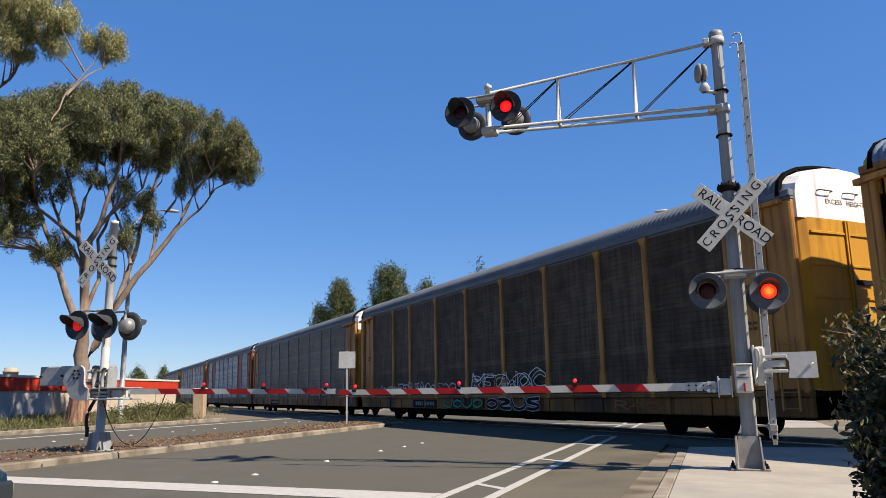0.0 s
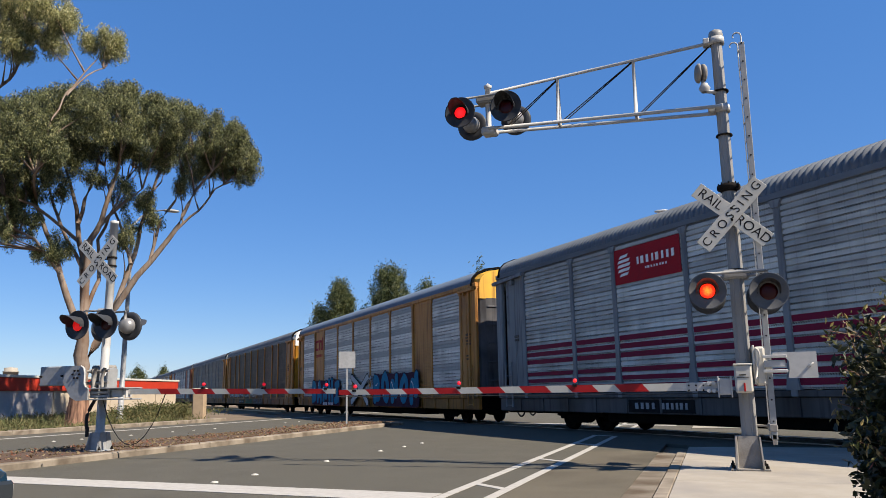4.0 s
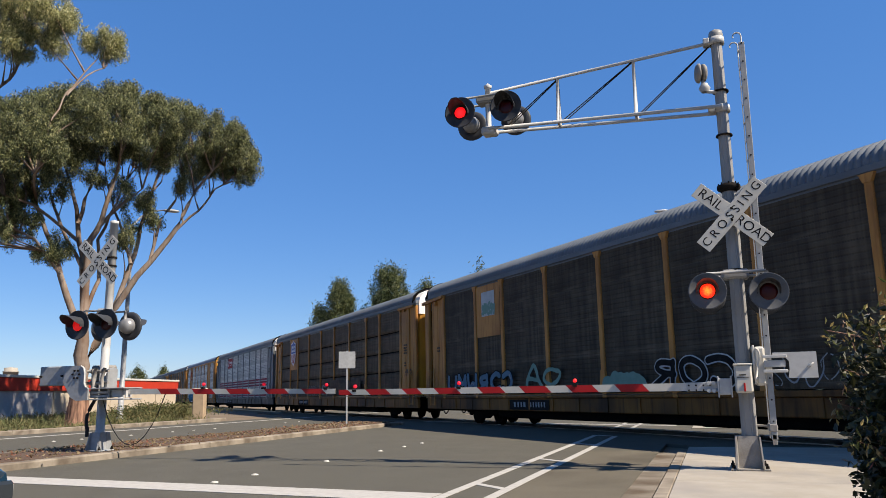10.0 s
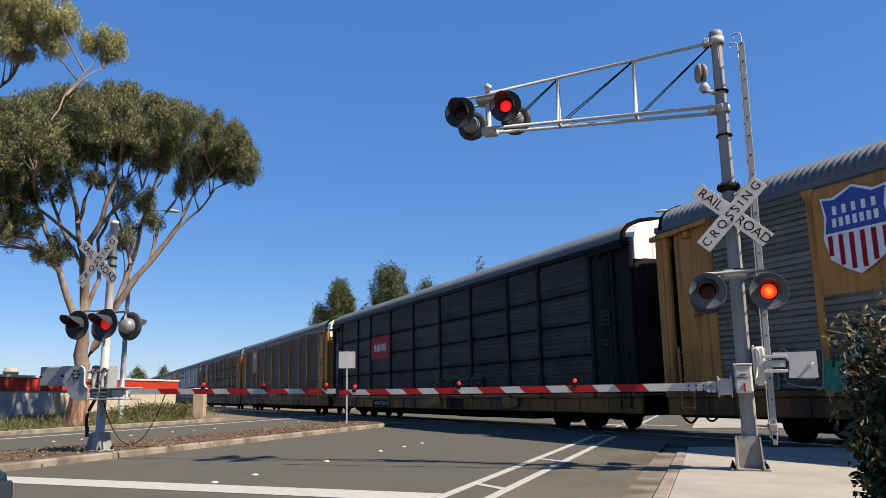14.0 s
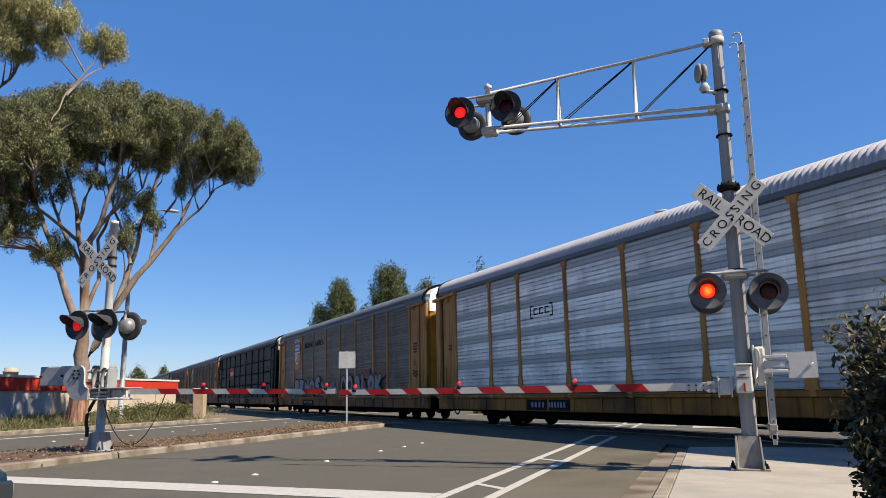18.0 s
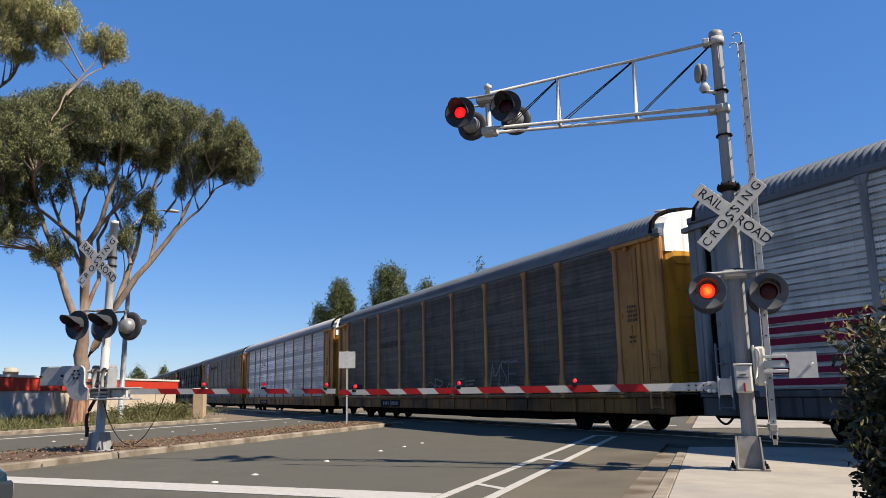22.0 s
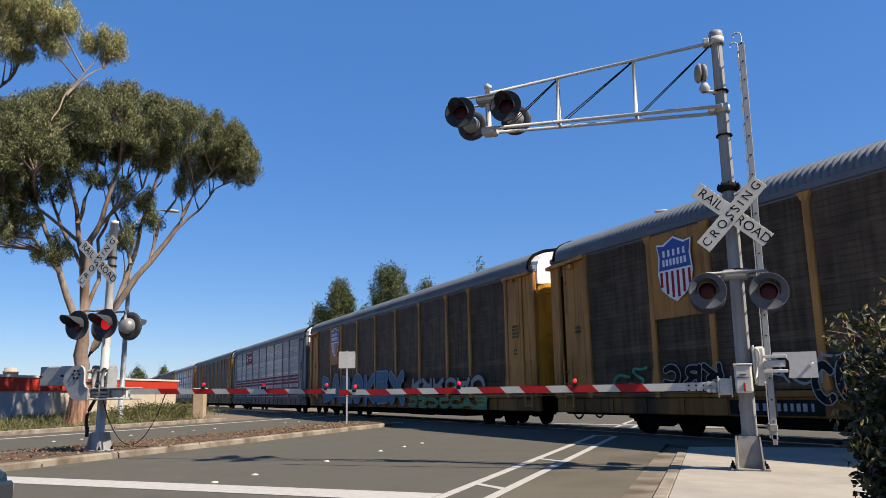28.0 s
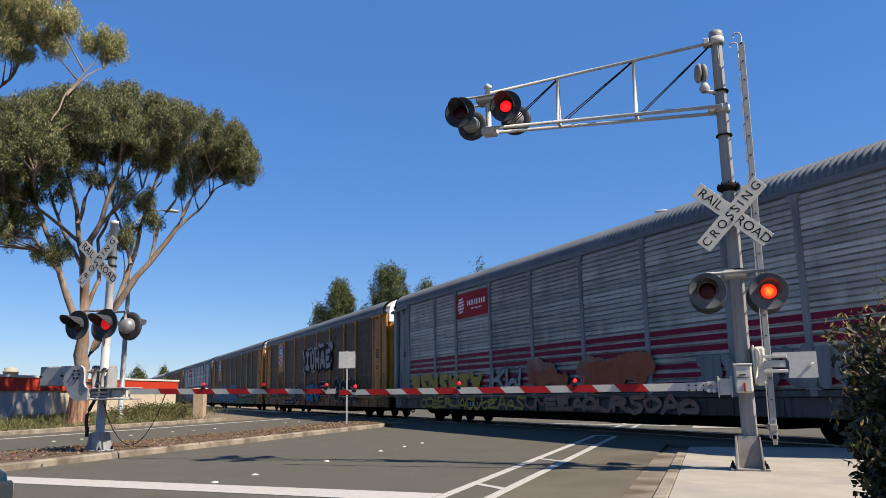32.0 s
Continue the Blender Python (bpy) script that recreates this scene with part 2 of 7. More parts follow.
tagged(obj("kerb", bm, KERB), "rounded concrete kerb at the nose of the median", "kerb", kind="structure")
bm = bmesh.new()
prism(bm, [Vector((-12.685 + 1.04 * math.cos(math.pi * k / 14), 27.6 + 1.09 * math.sin(math.pi * k / 14), -0.1)) for k in range(15)], (0, 0, 0.21))
bmesh.ops.recalc_face_normals(bm, faces=bm.faces)
tagged(obj("median_bed", bm, MULCH), "brown mulch in the nose of the median", "median", kind="structure")

GUTTER = material("gutter_concrete", (0.198, 0.171, 0.132), 0.9, second=(0.12, 0.099, 0.072), scale=2.4, amount=0.9, bump=0.4, third=(0.078, 0.057, 0.036), third_scale=1.3)
SHOULDER = material("dusty_asphalt", (0.100, 0.088, 0.065), 0.9, second=(0.118, 0.105, 0.080), scale=1.6, amount=0.8, bump=0.5, bump_scale=80, third=(0.078, 0.069, 0.052), third_scale=0.5, spec=0.1)
# pavement of concrete flags by the near mast
pavement = tagged(new("pavement"), "pale sunlit concrete pavement cast in square bays", "pavement", kind="structure")
bm = bmesh.new()
box(bm, 0.003, 2.997, 0.003, 2.997, -0.2, 0.03, 0.006)
flag = part("flag", bm, CONCRETE, pavement)
flag.matrix_basis = pose(-0.54, 10.4, 0)
for i in range(4):
    for j in range(-4, 5):
        if (i, j) != (0, 3):
            off = Vector((-0.54 + 3.0 * i + 1.5, 1.4 + 3.0 * j + 3.0, 0)).dot(ASIDE)
            if off < 12.6:
                again("flag", flag, pavement, pose(-0.54 + 3.0 * i, 1.4 + 3.0 * j, 0))
for i in range(12):
    if -17.9 + 3.0 * i < 15.2:
        slab("pavement_edge", -0.70, -0.546, -20.9 + 3.0 * i, -17.912 + 3.0 * i, -0.2, 0.034, KERB, "narrow tan concrete edging of the pavement", 0.008, "kerb")
slab("gutter", -1.05, -0.722, -30, 15.2, -0.25, 0.003, GUTTER, "stained concrete gutter along the pavement", category="gutter")
slab("shoulder", -2.38, -1.06, -30, 15.6, -0.2, 0.004, SHOULDER, "dusty paler asphalt between the hatched lane and the gutter", category="road")
slab("pavement_far", -0.67, 3.2, 24.5, 120, -0.2, 0.02, CONCRETE, "pale concrete pavement beyond the track", category="pavement")
slab("verge", 3.2, 60, 22.5, 120, -0.2, -0.02, SOIL, "dry sunlit verge beyond the track", category="verge")
slab("verge", -60, -23.4, -20, 33.0, -0.2, 0.05, SOIL, "bare verge behind the kerb", category="verge")


EDGE_X = -21.25


# painted lines and studs on the road
def stripe(pts, name="road_marking", label="white painted road line"):
    bm = bmesh.new()
    prism(bm, [Vector((*p, 0.002)) for p in pts], (0, 0, 0.005))
    bmesh.ops.recalc_face_normals(bm, faces=bm.faces)
    return tagged(obj(name, bm, ROADPAINT), label, "road marking", kind="structure")


stripe([(-11.4, 8.79), (-11.4, 9.43), (-3.12, 8.79), (-3.12, 8.12)], label="broad white stop line across the lanes")
stripe([(-3.1, -20), (-2.97, -20), (-2.97, 20.9), (-3.1, 20.9)], label="white line of the hatched cycle lane edge")
stripe([(-2.53, -20), (-2.4, -20), (-2.4, 20.4), (-2.53, 20.4)], label="white line of the hatched cycle lane edge")
for y in (9.4, 13.2, 17.2, 20.45):
    stripe([(-2.97, y + 0.3), (-2.97, y + 0.46), (-2.53, y + 0.06), (-2.53, y - 0.1)], label="slanting white bar between two lane lines")
stripe([(EDGE_X, -20), (EDGE_X + 0.24, -20), (EDGE_X + 0.24, 48), (EDGE_X, 48)], label="white edge line of the far carriageway")
for x0 in (-2.97, -2.4):
    stripe([(x0 - 0.13, 24.4), (x0, 24.4), (x0, 70), (x0 - 0.13, 70)], label="white lane line beyond the track")
stripe([(-11.6, 30.5), (-11.6, 30.9), (-1.2, 26.6), (-1.2, 26.2)], label="white stop line beyond the track")
for y in (24.6, 26.0):
    stripe([(-2.97, y + 0.3), (-2.97, y + 0.46), (-2.53, y + 0.06), (-2.53, y - 0.1)], label="slanting white bar between two lane lines")

bm = bmesh.new()
lathe(bm, [(0.055, 0.0), (0.05, 0.012), (0.025, 0.02), (0, 0.021)], sides=10)
stud = tagged(obj("road_stud", bm, WHITE), "small domed white ceramic road stud", "road stud", "studs of the lane line")
stud.matrix_basis = pose(-6.67, 9.3, 0.0)
for y in (10.3, 12.6, 14.98, 16.3, 17.44, 4.6, 5.8, 7.0):
    copy_thing(stud, pose(-6.67, y, 0.0))
for y in (17.4, 18.44, 20.5, 22.56, 23.72, 24.98, 30.1, 31.3, 14.4, 15.4):
    copy_thing(stud, pose(-18.0, y, 0.0))


# ---------------------------------------------------------------- the train
PITCH = 28.184
TRAVEL = ((0.0, 24.26), (8.0, 107.75), (16.0, 191.23), (24.0, 274.57), (32.0, 357.75))
HALF, SIDE, PANELS = 14.0, 1.55, 12.115
BAYS = (2.87, 2.07, 2.87, 2.87, 2.87, 2.87, 2.87, 2.07, 2.87)
ZP0, ZP1 = 1.14, 5.14


def panel_steel(name, a, b, dirt, holes=0.5, metal=0.0, rows=(0.5, 0.14, 5.0), low=0.74, band=0.0, spec=0.22, pale=0.0):
    """Perforated ribbed sheet, streaked by rain and dust, with rows of small slots."""
    m = material(name, a, 0.55, metal, second=b, scale=2.2, amount=0.9, stretch=(1, 3.0, 0.22), vary=0.16, third=dirt, third_scale=0.9)
    n, l = m.node_tree.nodes, m.node_tree.links
    bsdf = n["Principled BSDF"]
    bsdf.inputs["Specular IOR Level"].default_value = spec
    src = bsdf.inputs["Base Color"].links[0].from_socket
    coord = n.new("ShaderNodeTexCoord")
    sep = n.new("ShaderNodeSeparateXYZ")
    l.new(coord.outputs["Object"], sep.inputs["Vector"])

    def grid(axis, period, width):
        a1 = n.new("ShaderNodeMath")
        a1.operation = "MULTIPLY"
        a1.inputs[1].default_value = 1 / period
        l.new(sep.outputs[axis], a1.inputs[0])
        a2 = n.new("ShaderNodeMath")
        a2.operation = "FRACT"
        l.new(a1.outputs[0], a2.inputs[0])
        a3 = n.new("ShaderNodeMath")
        a3.operation = "LESS_THAN"
        a3.inputs[1].default_value = width
        l.new(a2.outputs[0], a3.inputs[0])
        return a3.outputs[0]
    u, v = grid("Y", 0.062, 0.60), grid("Z", 0.1333, 0.30)
    seam = grid("Y", 0.31, 0.035)
    smooth_band = grid("Z", 0.93, 0.30)
    both = n.new("ShaderNodeMath")
    both.operation = "MULTIPLY"
    l.new(u, both.inputs[0])
    l.new(v, both.inputs[1])
    streak = n.new("ShaderNodeTexNoise")
    streak.inputs["Scale"].default_value, streak.inputs["Detail"].default_value = 1.0, 6
    mps = n.new("ShaderNodeMapping")
    mps.inputs["Scale"].default_value = rows
    l.new(coord.outputs["Object"], mps.inputs["Vector"])
    l.new(mps.outputs["Vector"], streak.inputs["Vector"])
    rs = n.new("ShaderNodeValToRGB")
    rs.color_ramp.elements[0].position, rs.color_ramp.elements[1].position = 0.36, 0.62
    rs.color_ramp.elements[0].color, rs.color_ramp.elements[1].color = (low, low, low * 1.02, 1), (1.12, 1.12, 1.12, 1)
    l.new(streak.outputs["Fac"], rs.inputs["Fac"])
    mul = n.new("ShaderNodeMixRGB")
    mul.blend_type = "MULTIPLY"
    mul.inputs["Fac"].default_value = 1.0
    l.new(src, mul.inputs["Color1"])
    l.new(rs.outputs["Color"], mul.inputs["Color2"])
    src = mul.outputs["Color"]
    if band:
        bf = n.new("ShaderNodeMath")
        bf.operation = "MULTIPLY"
        bf.inputs[1].default_value = band
        l.new(smooth_band, bf.inputs[0])
        dull = n.new("ShaderNodeMixRGB")
        dull.inputs["Color2"].default_value = (a[0] * 0.40, a[1] * 0.42, a[2] * 0.45, 1)
        l.new(bf.outputs[0], dull.inputs["Fac"])
        l.new(src, dull.inputs["Color1"])
        src = dull.outputs["Color"]
        keep = n.new("ShaderNodeMath")
        keep.operation = "MULTIPLY_ADD"
        keep.inputs[1].default_value, keep.inputs[2].default_value = -band, 1.0
        l.new(smooth_band, keep.inputs[0])
        less = n.new("ShaderNodeMath")
        less.operation = "MULTIPLY"
        l.new(both.outputs[0], less.inputs[0])
        l.new(keep.outputs[0], less.inputs[1])
        both = less
    if pale:
        wash = n.new("ShaderNodeTexNoise")
        wash.inputs["Scale"].default_value, wash.inputs["Detail"].default_value = 1.0, 6
        mpw = n.new("ShaderNodeMapping")
        mpw.inputs["Scale"].default_value = (1, 0.8, 3.2)
        l.new(coord.outputs["Object"], mpw.inputs["Vector"])
        l.new(mpw.outputs["Vector"], wash.inputs["Vector"])
        rw = n.new("ShaderNodeValToRGB")
        rw.color_ramp.elements[0].position, rw.color_ramp.elements[1].position = 0.46, 0.70
        l.new(wash.outputs["Fac"], rw.inputs["Fac"])
        strip = grid("Z", 1.02, 0.17)
        amount = n.new("ShaderNodeMath")
        amount.operation = "MULTIPLY_ADD"
        amount.inputs[1].default_value, amount.inputs[2].default_value = 0.75, 0.25
        l.new(strip, amount.inputs[0])
        fw = n.new("ShaderNodeMath")
        fw.operation = "MULTIPLY"
        l.new(amount.outputs[0], fw.inputs[0])
        l.new(rw.outputs["Color"], fw.inputs[1])
        fw2 = n.new("ShaderNodeMath")
        fw2.operation = "MULTIPLY"
        fw2.inputs[1].default_value = pale
        l.new(fw.outputs[0], fw2.inputs[0])
        dusty = n.new("ShaderNodeMixRGB")
        dusty.inputs["Color2"].default_value = (min(1, b[0] * 2.3), min(1, b[1] * 2.35), min(1, b[2] * 2.4), 1)
        l.new(fw2.outputs[0], dusty.inputs["Fac"])
        l.new(src, dusty.inputs["Color1"])
        src = dusty.outputs["Color"]
    patch = n.new("ShaderNodeTexNoise")
    patch.inputs["Scale"].default_value, patch.inputs["Detail"].default_value = 1.0, 5
    mpp = n.new("ShaderNodeMapping")
    mpp.inputs["Scale"].default_value = (1, 1.3, 6.0)
    l.new(coord.outputs["Object"], mpp.inputs["Vector"])
    l.new(mpp.outputs["Vector"], patch.inputs["Vector"])
    ramp = n.new("ShaderNodeValToRGB")
    ramp.color_ramp.elements[0].position, ramp.color_ramp.elements[1].position = 0.40, 0.56
    l.new(patch.outputs["Fac"], ramp.inputs["Fac"])
    fac = n.new("ShaderNodeMath")
    fac.operation = "MULTIPLY"
    l.new(both.outputs[0], fac.inputs[0])
    l.new(ramp.outputs["Color"], fac.inputs[1])
    seams = n.new("ShaderNodeMath")
    seams.operation = "MULTIPLY"
    seams.inputs[1].default_value = 0.38
    l.new(seam, seams.inputs[0])
    most = n.new("ShaderNodeMath")
    most.operation = "MAXIMUM"
    l.new(fac.outputs[0], most.inputs[0])
    l.new(seams.outputs[0], most.inputs[1])
    fac = most
    fac2 = n.new("ShaderNodeMath")
    fac2.operation = "MULTIPLY"
    fac2.inputs[1].default_value = holes
    l.new(fac.outputs[0], fac2.inputs[0])
    mx = n.new("ShaderNodeMixRGB")
    mx.inputs["Color2"].default_value = (0.02, 0.02, 0.022, 1)
    l.new(fac2.outputs[0], mx.inputs["Fac"])
    l.new(src, mx.inputs["Color1"])
    l.new(mx.outputs["Color"], bsdf.inputs["Base Color"])
    return m


def car_paint(name, a, b, dirt):
    m = material(name, a, 0.55, second=b, scale=1.6, amount=0.9, stretch=(1, 2.5, 0.35), vary=0.08, third=dirt, third_scale=0.5, bump=0.08, spec=0.15)
    n, l = m.node_tree.nodes, m.node_tree.links
    bsdf = n["Principled BSDF"]
    src = bsdf.inputs["Base Color"].links[0].from_socket
    coord, mp, t = n.new("ShaderNodeTexCoord"), n.new("ShaderNodeMapping"), n.new("ShaderNodeTexNoise")
    mp.inputs["Scale"].default_value = (7, 7, 0.45)
    t.inputs["Scale"].default_value, t.inputs["Detail"].default_value = 1.0, 8
    l.new(coord.outputs["Object"], mp.inputs["Vector"])
    l.new(mp.outputs["Vector"], t.inputs["Vector"])
    r = n.new("ShaderNodeValToRGB")
    r.color_ramp.elements[0].position, r.color_ramp.elements[1].position = 0.52, 0.72
    r.color_ramp.elements[1].color = (0.75, 0.75, 0.75, 1)
    l.new(t.outputs["Fac"], r.inputs["Fac"])
    mx = n.new("ShaderNodeMixRGB")
    mx.inputs["Color2"].default_value = (dirt[0] * 0.55, dirt[1] * 0.5, dirt[2] * 0.6, 1)
    l.new(r.outputs["Color"], mx.inputs["Fac"])
    l.new(src, mx.inputs["Color1"])
    l.new(mx.outputs["Color"], bsdf.inputs["Base Color"])
    return m


YELLOW = car_paint("yellow_car_paint", (0.43, 0.207, 0.053), (0.345, 0.160, 0.043), (0.205, 0.092, 0.031))
BRIGHT_YELLOW = car_paint("bright_yellow_car_paint", (0.68, 0.40, 0.05), (0.60, 0.33, 0.04), (0.45, 0.25, 0.05))
TAN_POST = car_paint("tan_post_paint", (0.44, 0.22, 0.075), (0.36, 0.175, 0.06), (0.26, 0.12, 0.045))
GREY_CAR = car_paint("grey_car_paint", (0.1945, 0.2088, 0.2182), (0.1487, 0.1592, 0.1659), (0.1091, 0.1141, 0.1154))
# Grimy sills; shade low on the cars is mixed into the colour as well.
SILL_YELLOW = car_paint("dirty_shaded_yellow_sill_paint", (0.23, 0.105, 0.022), (0.13, 0.061, 0.018), (0.05, 0.028, 0.015))
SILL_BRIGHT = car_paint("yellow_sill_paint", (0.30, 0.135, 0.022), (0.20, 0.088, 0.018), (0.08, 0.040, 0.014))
# Soot, darkened further for the shade thrown by the following car.
SOOTED_SHADED = car_paint("sooted_shaded_end_paint", (0.10, 0.10, 0.105), (0.055, 0.058, 0.068), (0.028, 0.028, 0.03))
SILL_GREY = car_paint("dirty_shaded_grey_sill_paint", (0.085, 0.086, 0.088), (0.06, 0.06, 0.06), (0.045, 0.042, 0.038))
BLACK_CAR = car_paint("black_car_paint", (0.007, 0.007, 0.008), (0.012, 0.012, 0.012), (0.018, 0.017, 0.016))
BLACK_CAR.node_tree.nodes["Principled BSDF"].inputs["Specular IOR Level"].default_value = 0.06
ORANGE_CAR = car_paint("orange_brown_car_paint", (0.36, 0.11, 0.04), (0.28, 0.085, 0.04), (0.16, 0.06, 0.03))
WHITE_CAR = car_paint("white_end_paint", (0.82, 0.80, 0.77), (0.74, 0.71, 0.66), (0.66, 0.62, 0.55))
SILVER_SHEET = panel_steel("silver_sheet", (0.5184, 0.5314, 0.4981), (0.4032, 0.4133, 0.391), (0.3072, 0.31, 0.2882), 0.85, band=0.35, spec=0.32)
WORN_SHEET = panel_steel("worn_silver_sheet", (0.36, 0.365, 0.335), (0.27, 0.27, 0.25), (0.20, 0.20, 0.182), 0.85, band=0.3, spec=0.25)
CLEAN_SHEET = panel_steel("clean_silver_sheet", (0.66, 0.655, 0.60), (0.52, 0.515, 0.475), (0.40, 0.395, 0.365), 0.9, band=0.85, spec=0.3)
BRIGHT_SHEET = panel_steel("bright_silver_sheet", (0.84, 0.835, 0.78), (0.72, 0.715, 0.67), (0.52, 0.515, 0.48), 0.7, band=0.9, spec=0.45)
# Copy of the body yellow, its colour set for the sunlit end doors.
END_YELLOW = car_paint("sunlit_yellow_end_paint", (0.425, 0.212, 0.017), (0.357, 0.17, 0.0153), (0.255, 0.119, 0.0136))
GREY_SHEET = panel_steel("grey_sheet", (0.185, 0.165, 0.130), (0.132, 0.117, 0.092), (0.10, 0.088, 0.068), 0.75, band=0.25, spec=0.2, pale=0.25)
BROWN_SHEET = panel_steel("brown_sheet", (0.074, 0.052, 0.033), (0.105, 0.076, 0.050), (0.053, 0.038, 0.025), 0.34, 0.0, (1, 7, 0.5), 0.66, spec=0.06, pale=0.4)
DULL_SHEET = panel_steel("dull_grey_sheet", (0.112, 0.100, 0.079), (0.077, 0.068, 0.054), (0.062, 0.055, 0.044), 0.5, band=0.2, spec=0.06, pale=0.4)
DARK_SHEET = panel_steel("dark_sheet", (0.060, 0.048, 0.034), (0.088, 0.071, 0.051), (0.046, 0.037, 0.027), 0.32, 0.0, (1, 7, 0.5), 0.66, spec=0.06, pale=0.45)
BLACK_SHEET = panel_steel("black_sheet", (0.048, 0.047, 0.046), (0.07, 0.068, 0.066), (0.038, 0.037, 0.036), 0.4, spec=0.05)
STENCIL = material("worn_black_stencil", (0.035, 0.03, 0.026), 0.7, second=(0.09, 0.075, 0.06), scale=9, amount=0.9)
# Blue cast in the base colour stands in for sky reflected by the roof.
ROOF_GREY = material("roof_galvanised_sky_tint", (0.1064, 0.1192, 0.1325), 0.6, 0.1, second=(0.1464, 0.1632, 0.1811), scale=0.9, amount=0.8, third=(0.09456, 0.104, 0.1147), third_scale=0.3)
ROOF_BLUE = material("roof_blue_grey", (0.108, 0.1418, 0.1921), 0.55, 0.1, second=(0.1485, 0.1877, 0.2433), scale=0.9, amount=0.8)
ROOF_WHITE = material("roof_pale", (0.3737, 0.365, 0.3737), 0.6, 0.0, second=(0.3075, 0.3, 0.3075), scale=0.9, amount=0.8)
BLUE_INK = material("blue_enamel", (0.03, 0.07, 0.30), 0.5, second=(0.05, 0.09, 0.28), scale=4)
RED_INK = material("red_enamel", (0.30, 0.010, 0.018), 0.6, second=(0.24, 0.012, 0.02), scale=4, spec=0.1)
MAROON = material("maroon_stripe", (0.17, 0.010, 0.035), 0.6, second=(0.13, 0.012, 0.03), scale=5, spec=0.1)
WHITE_INK = material("white_enamel", (0.75, 0.75, 0.74), 0.55, second=(0.60, 0.60, 0.60), scale=6)
PALE_INK = material("pale_spray", (0.46, 0.49, 0.50), 0.7, second=(0.28, 0.30, 0.31), scale=3, amount=0.9)
FADED_INK = material("faded_pale_spray", (0.30, 0.315, 0.32), 0.75, second=(0.19, 0.20, 0.205), scale=3, amount=0.9, spec=0.1)
FADED_SKY_INK = material("faded_blue_spray", (0.075, 0.15, 0.2175), 0.75, second=(0.1275, 0.2025, 0.2625), scale=3, amount=0.9, spec=0.1)
PALE_BLUE = material("pale_blue_spray", (0.24, 0.32, 0.368), 0.75, second=(0.176, 0.256, 0.32), scale=3, amount=0.9, spec=0.1)
SKY_INK = material("sky_blue_spray", (0.16, 0.34, 0.50), 0.7, second=(0.22, 0.40, 0.55), scale=3)
AQUA_INK = material("aqua_spray", (0.012, 0.125, 0.24), 0.7, second=(0.02, 0.20, 0.31), scale=3, amount=0.9, spec=0.08)
PURPLE_INK = material("dark_purple_spray", (0.018, 0.008, 0.022), 0.7, second=(0.05, 0.012, 0.03), scale=4, spec=0.08)
FADED_GREEN = material("faded_green_spray", (0.13, 0.24, 0.20), 0.75, second=(0.20, 0.30, 0.26), scale=3, amount=0.9, spec=0.1)
GREEN_INK = material("green_spray", (0.03, 0.15, 0.085), 0.7, second=(0.07, 0.28, 0.18), scale=3)
LIME_INK = material("yellow_spray", (0.38, 0.26, 0.035), 0.75, second=(0.28, 0.24, 0.10), scale=3, amount=0.9, spec=0.1)
RUST_INK = material("rust_red_spray", (0.24, 0.06, 0.028), 0.75, second=(0.30, 0.13, 0.075), scale=2, amount=0.9, spec=0.08)
DIM_RUST_INK = material("worn_rust_spray", (0.17, 0.075, 0.05), 0.75, second=(0.28, 0.19, 0.15), scale=2.5, amount=0.9, spec=0.08)


def panel_mesh(width, kind):
    """One bay of side sheeting: horizontal ribs, or four stacked plates with gaps."""
    bm = bmesh.new()
    rows = []
    pitch, n = 0.1333, 30
    depth = {"ribbed": 0.028, "plain": 0.008, "stacked": 0.012}[kind]
    for i in range(n):
        z = i * pitch
        for dz, dx in ((0.0, 0.0), (0.022, 0.0), (0.034, -depth), (0.122, -depth)):
            rows.append((z + dz, dx))
    rows.append((n * pitch, 0.0))
    if kind == "stacked":
        cuts = [8 * pitch, 15 * pitch, 22 * pitch]
        rows = [(z, 0.026 if any(-0.02 < z - c < 0.04 for c in cuts) else dx) for z, dx in rows]
    va = [bm.verts.new((dx, 0.0, z)) for z, dx in rows]
    vb = [bm.verts.new((dx, width, z)) for z, dx in rows]
    for i in range(len(rows) - 1):
        bm.faces.new((va[i], va[i + 1], vb[i + 1], vb[i]))
    rim = [(0.03, 0, 0), (0.03, width, 0), (0.03, width, n * pitch), (0.03, 0, n * pitch)]
    c = [bm.verts.new(p) for p in rim]
    bm.faces.new(c)
    bm.faces.new([va[0], vb[0], c[1], c[0]])
    bm.faces.new([vb[-1], va[-1], c[3], c[2]])
    bmesh.ops.recalc_face_normals(bm, faces=bm.faces)
    me = bpy.data.meshes.new("panel")
    bm.to_mesh(me)
    bm.free()
    return me


PANEL_MESHES = {}


def panel_of(width, kind, mat):
    key = (width, kind, mat.name)
    if key not in PANEL_MESHES:
        me = panel_mesh(width, kind)
        me.materials.append(mat)
        PANEL_MESHES[key] = me
    return PANEL_MESHES[key]


SHARED = {}


def shared(key, make, mat, smooth=False):
    """A mesh built once for each material."""
    k = (key, mat.name)
    if k not in SHARED:
        bm = make(bmesh.new())
        bm.normal_update()
        me = bpy.data.meshes.new(key)
        bm.to_mesh(me)
        bm.free()
        me.materials.append(mat)
        if smooth:
            me.shade_smooth()
        SHARED[k] = me
    return SHARED[k]


def put(name, me, parent, m=None, label=""):
    ob = new(name, me)
    ob.parent = parent
    if m is not None:
        ob.matrix_basis = m
    if label:
        tagged(ob, label)
    return ob


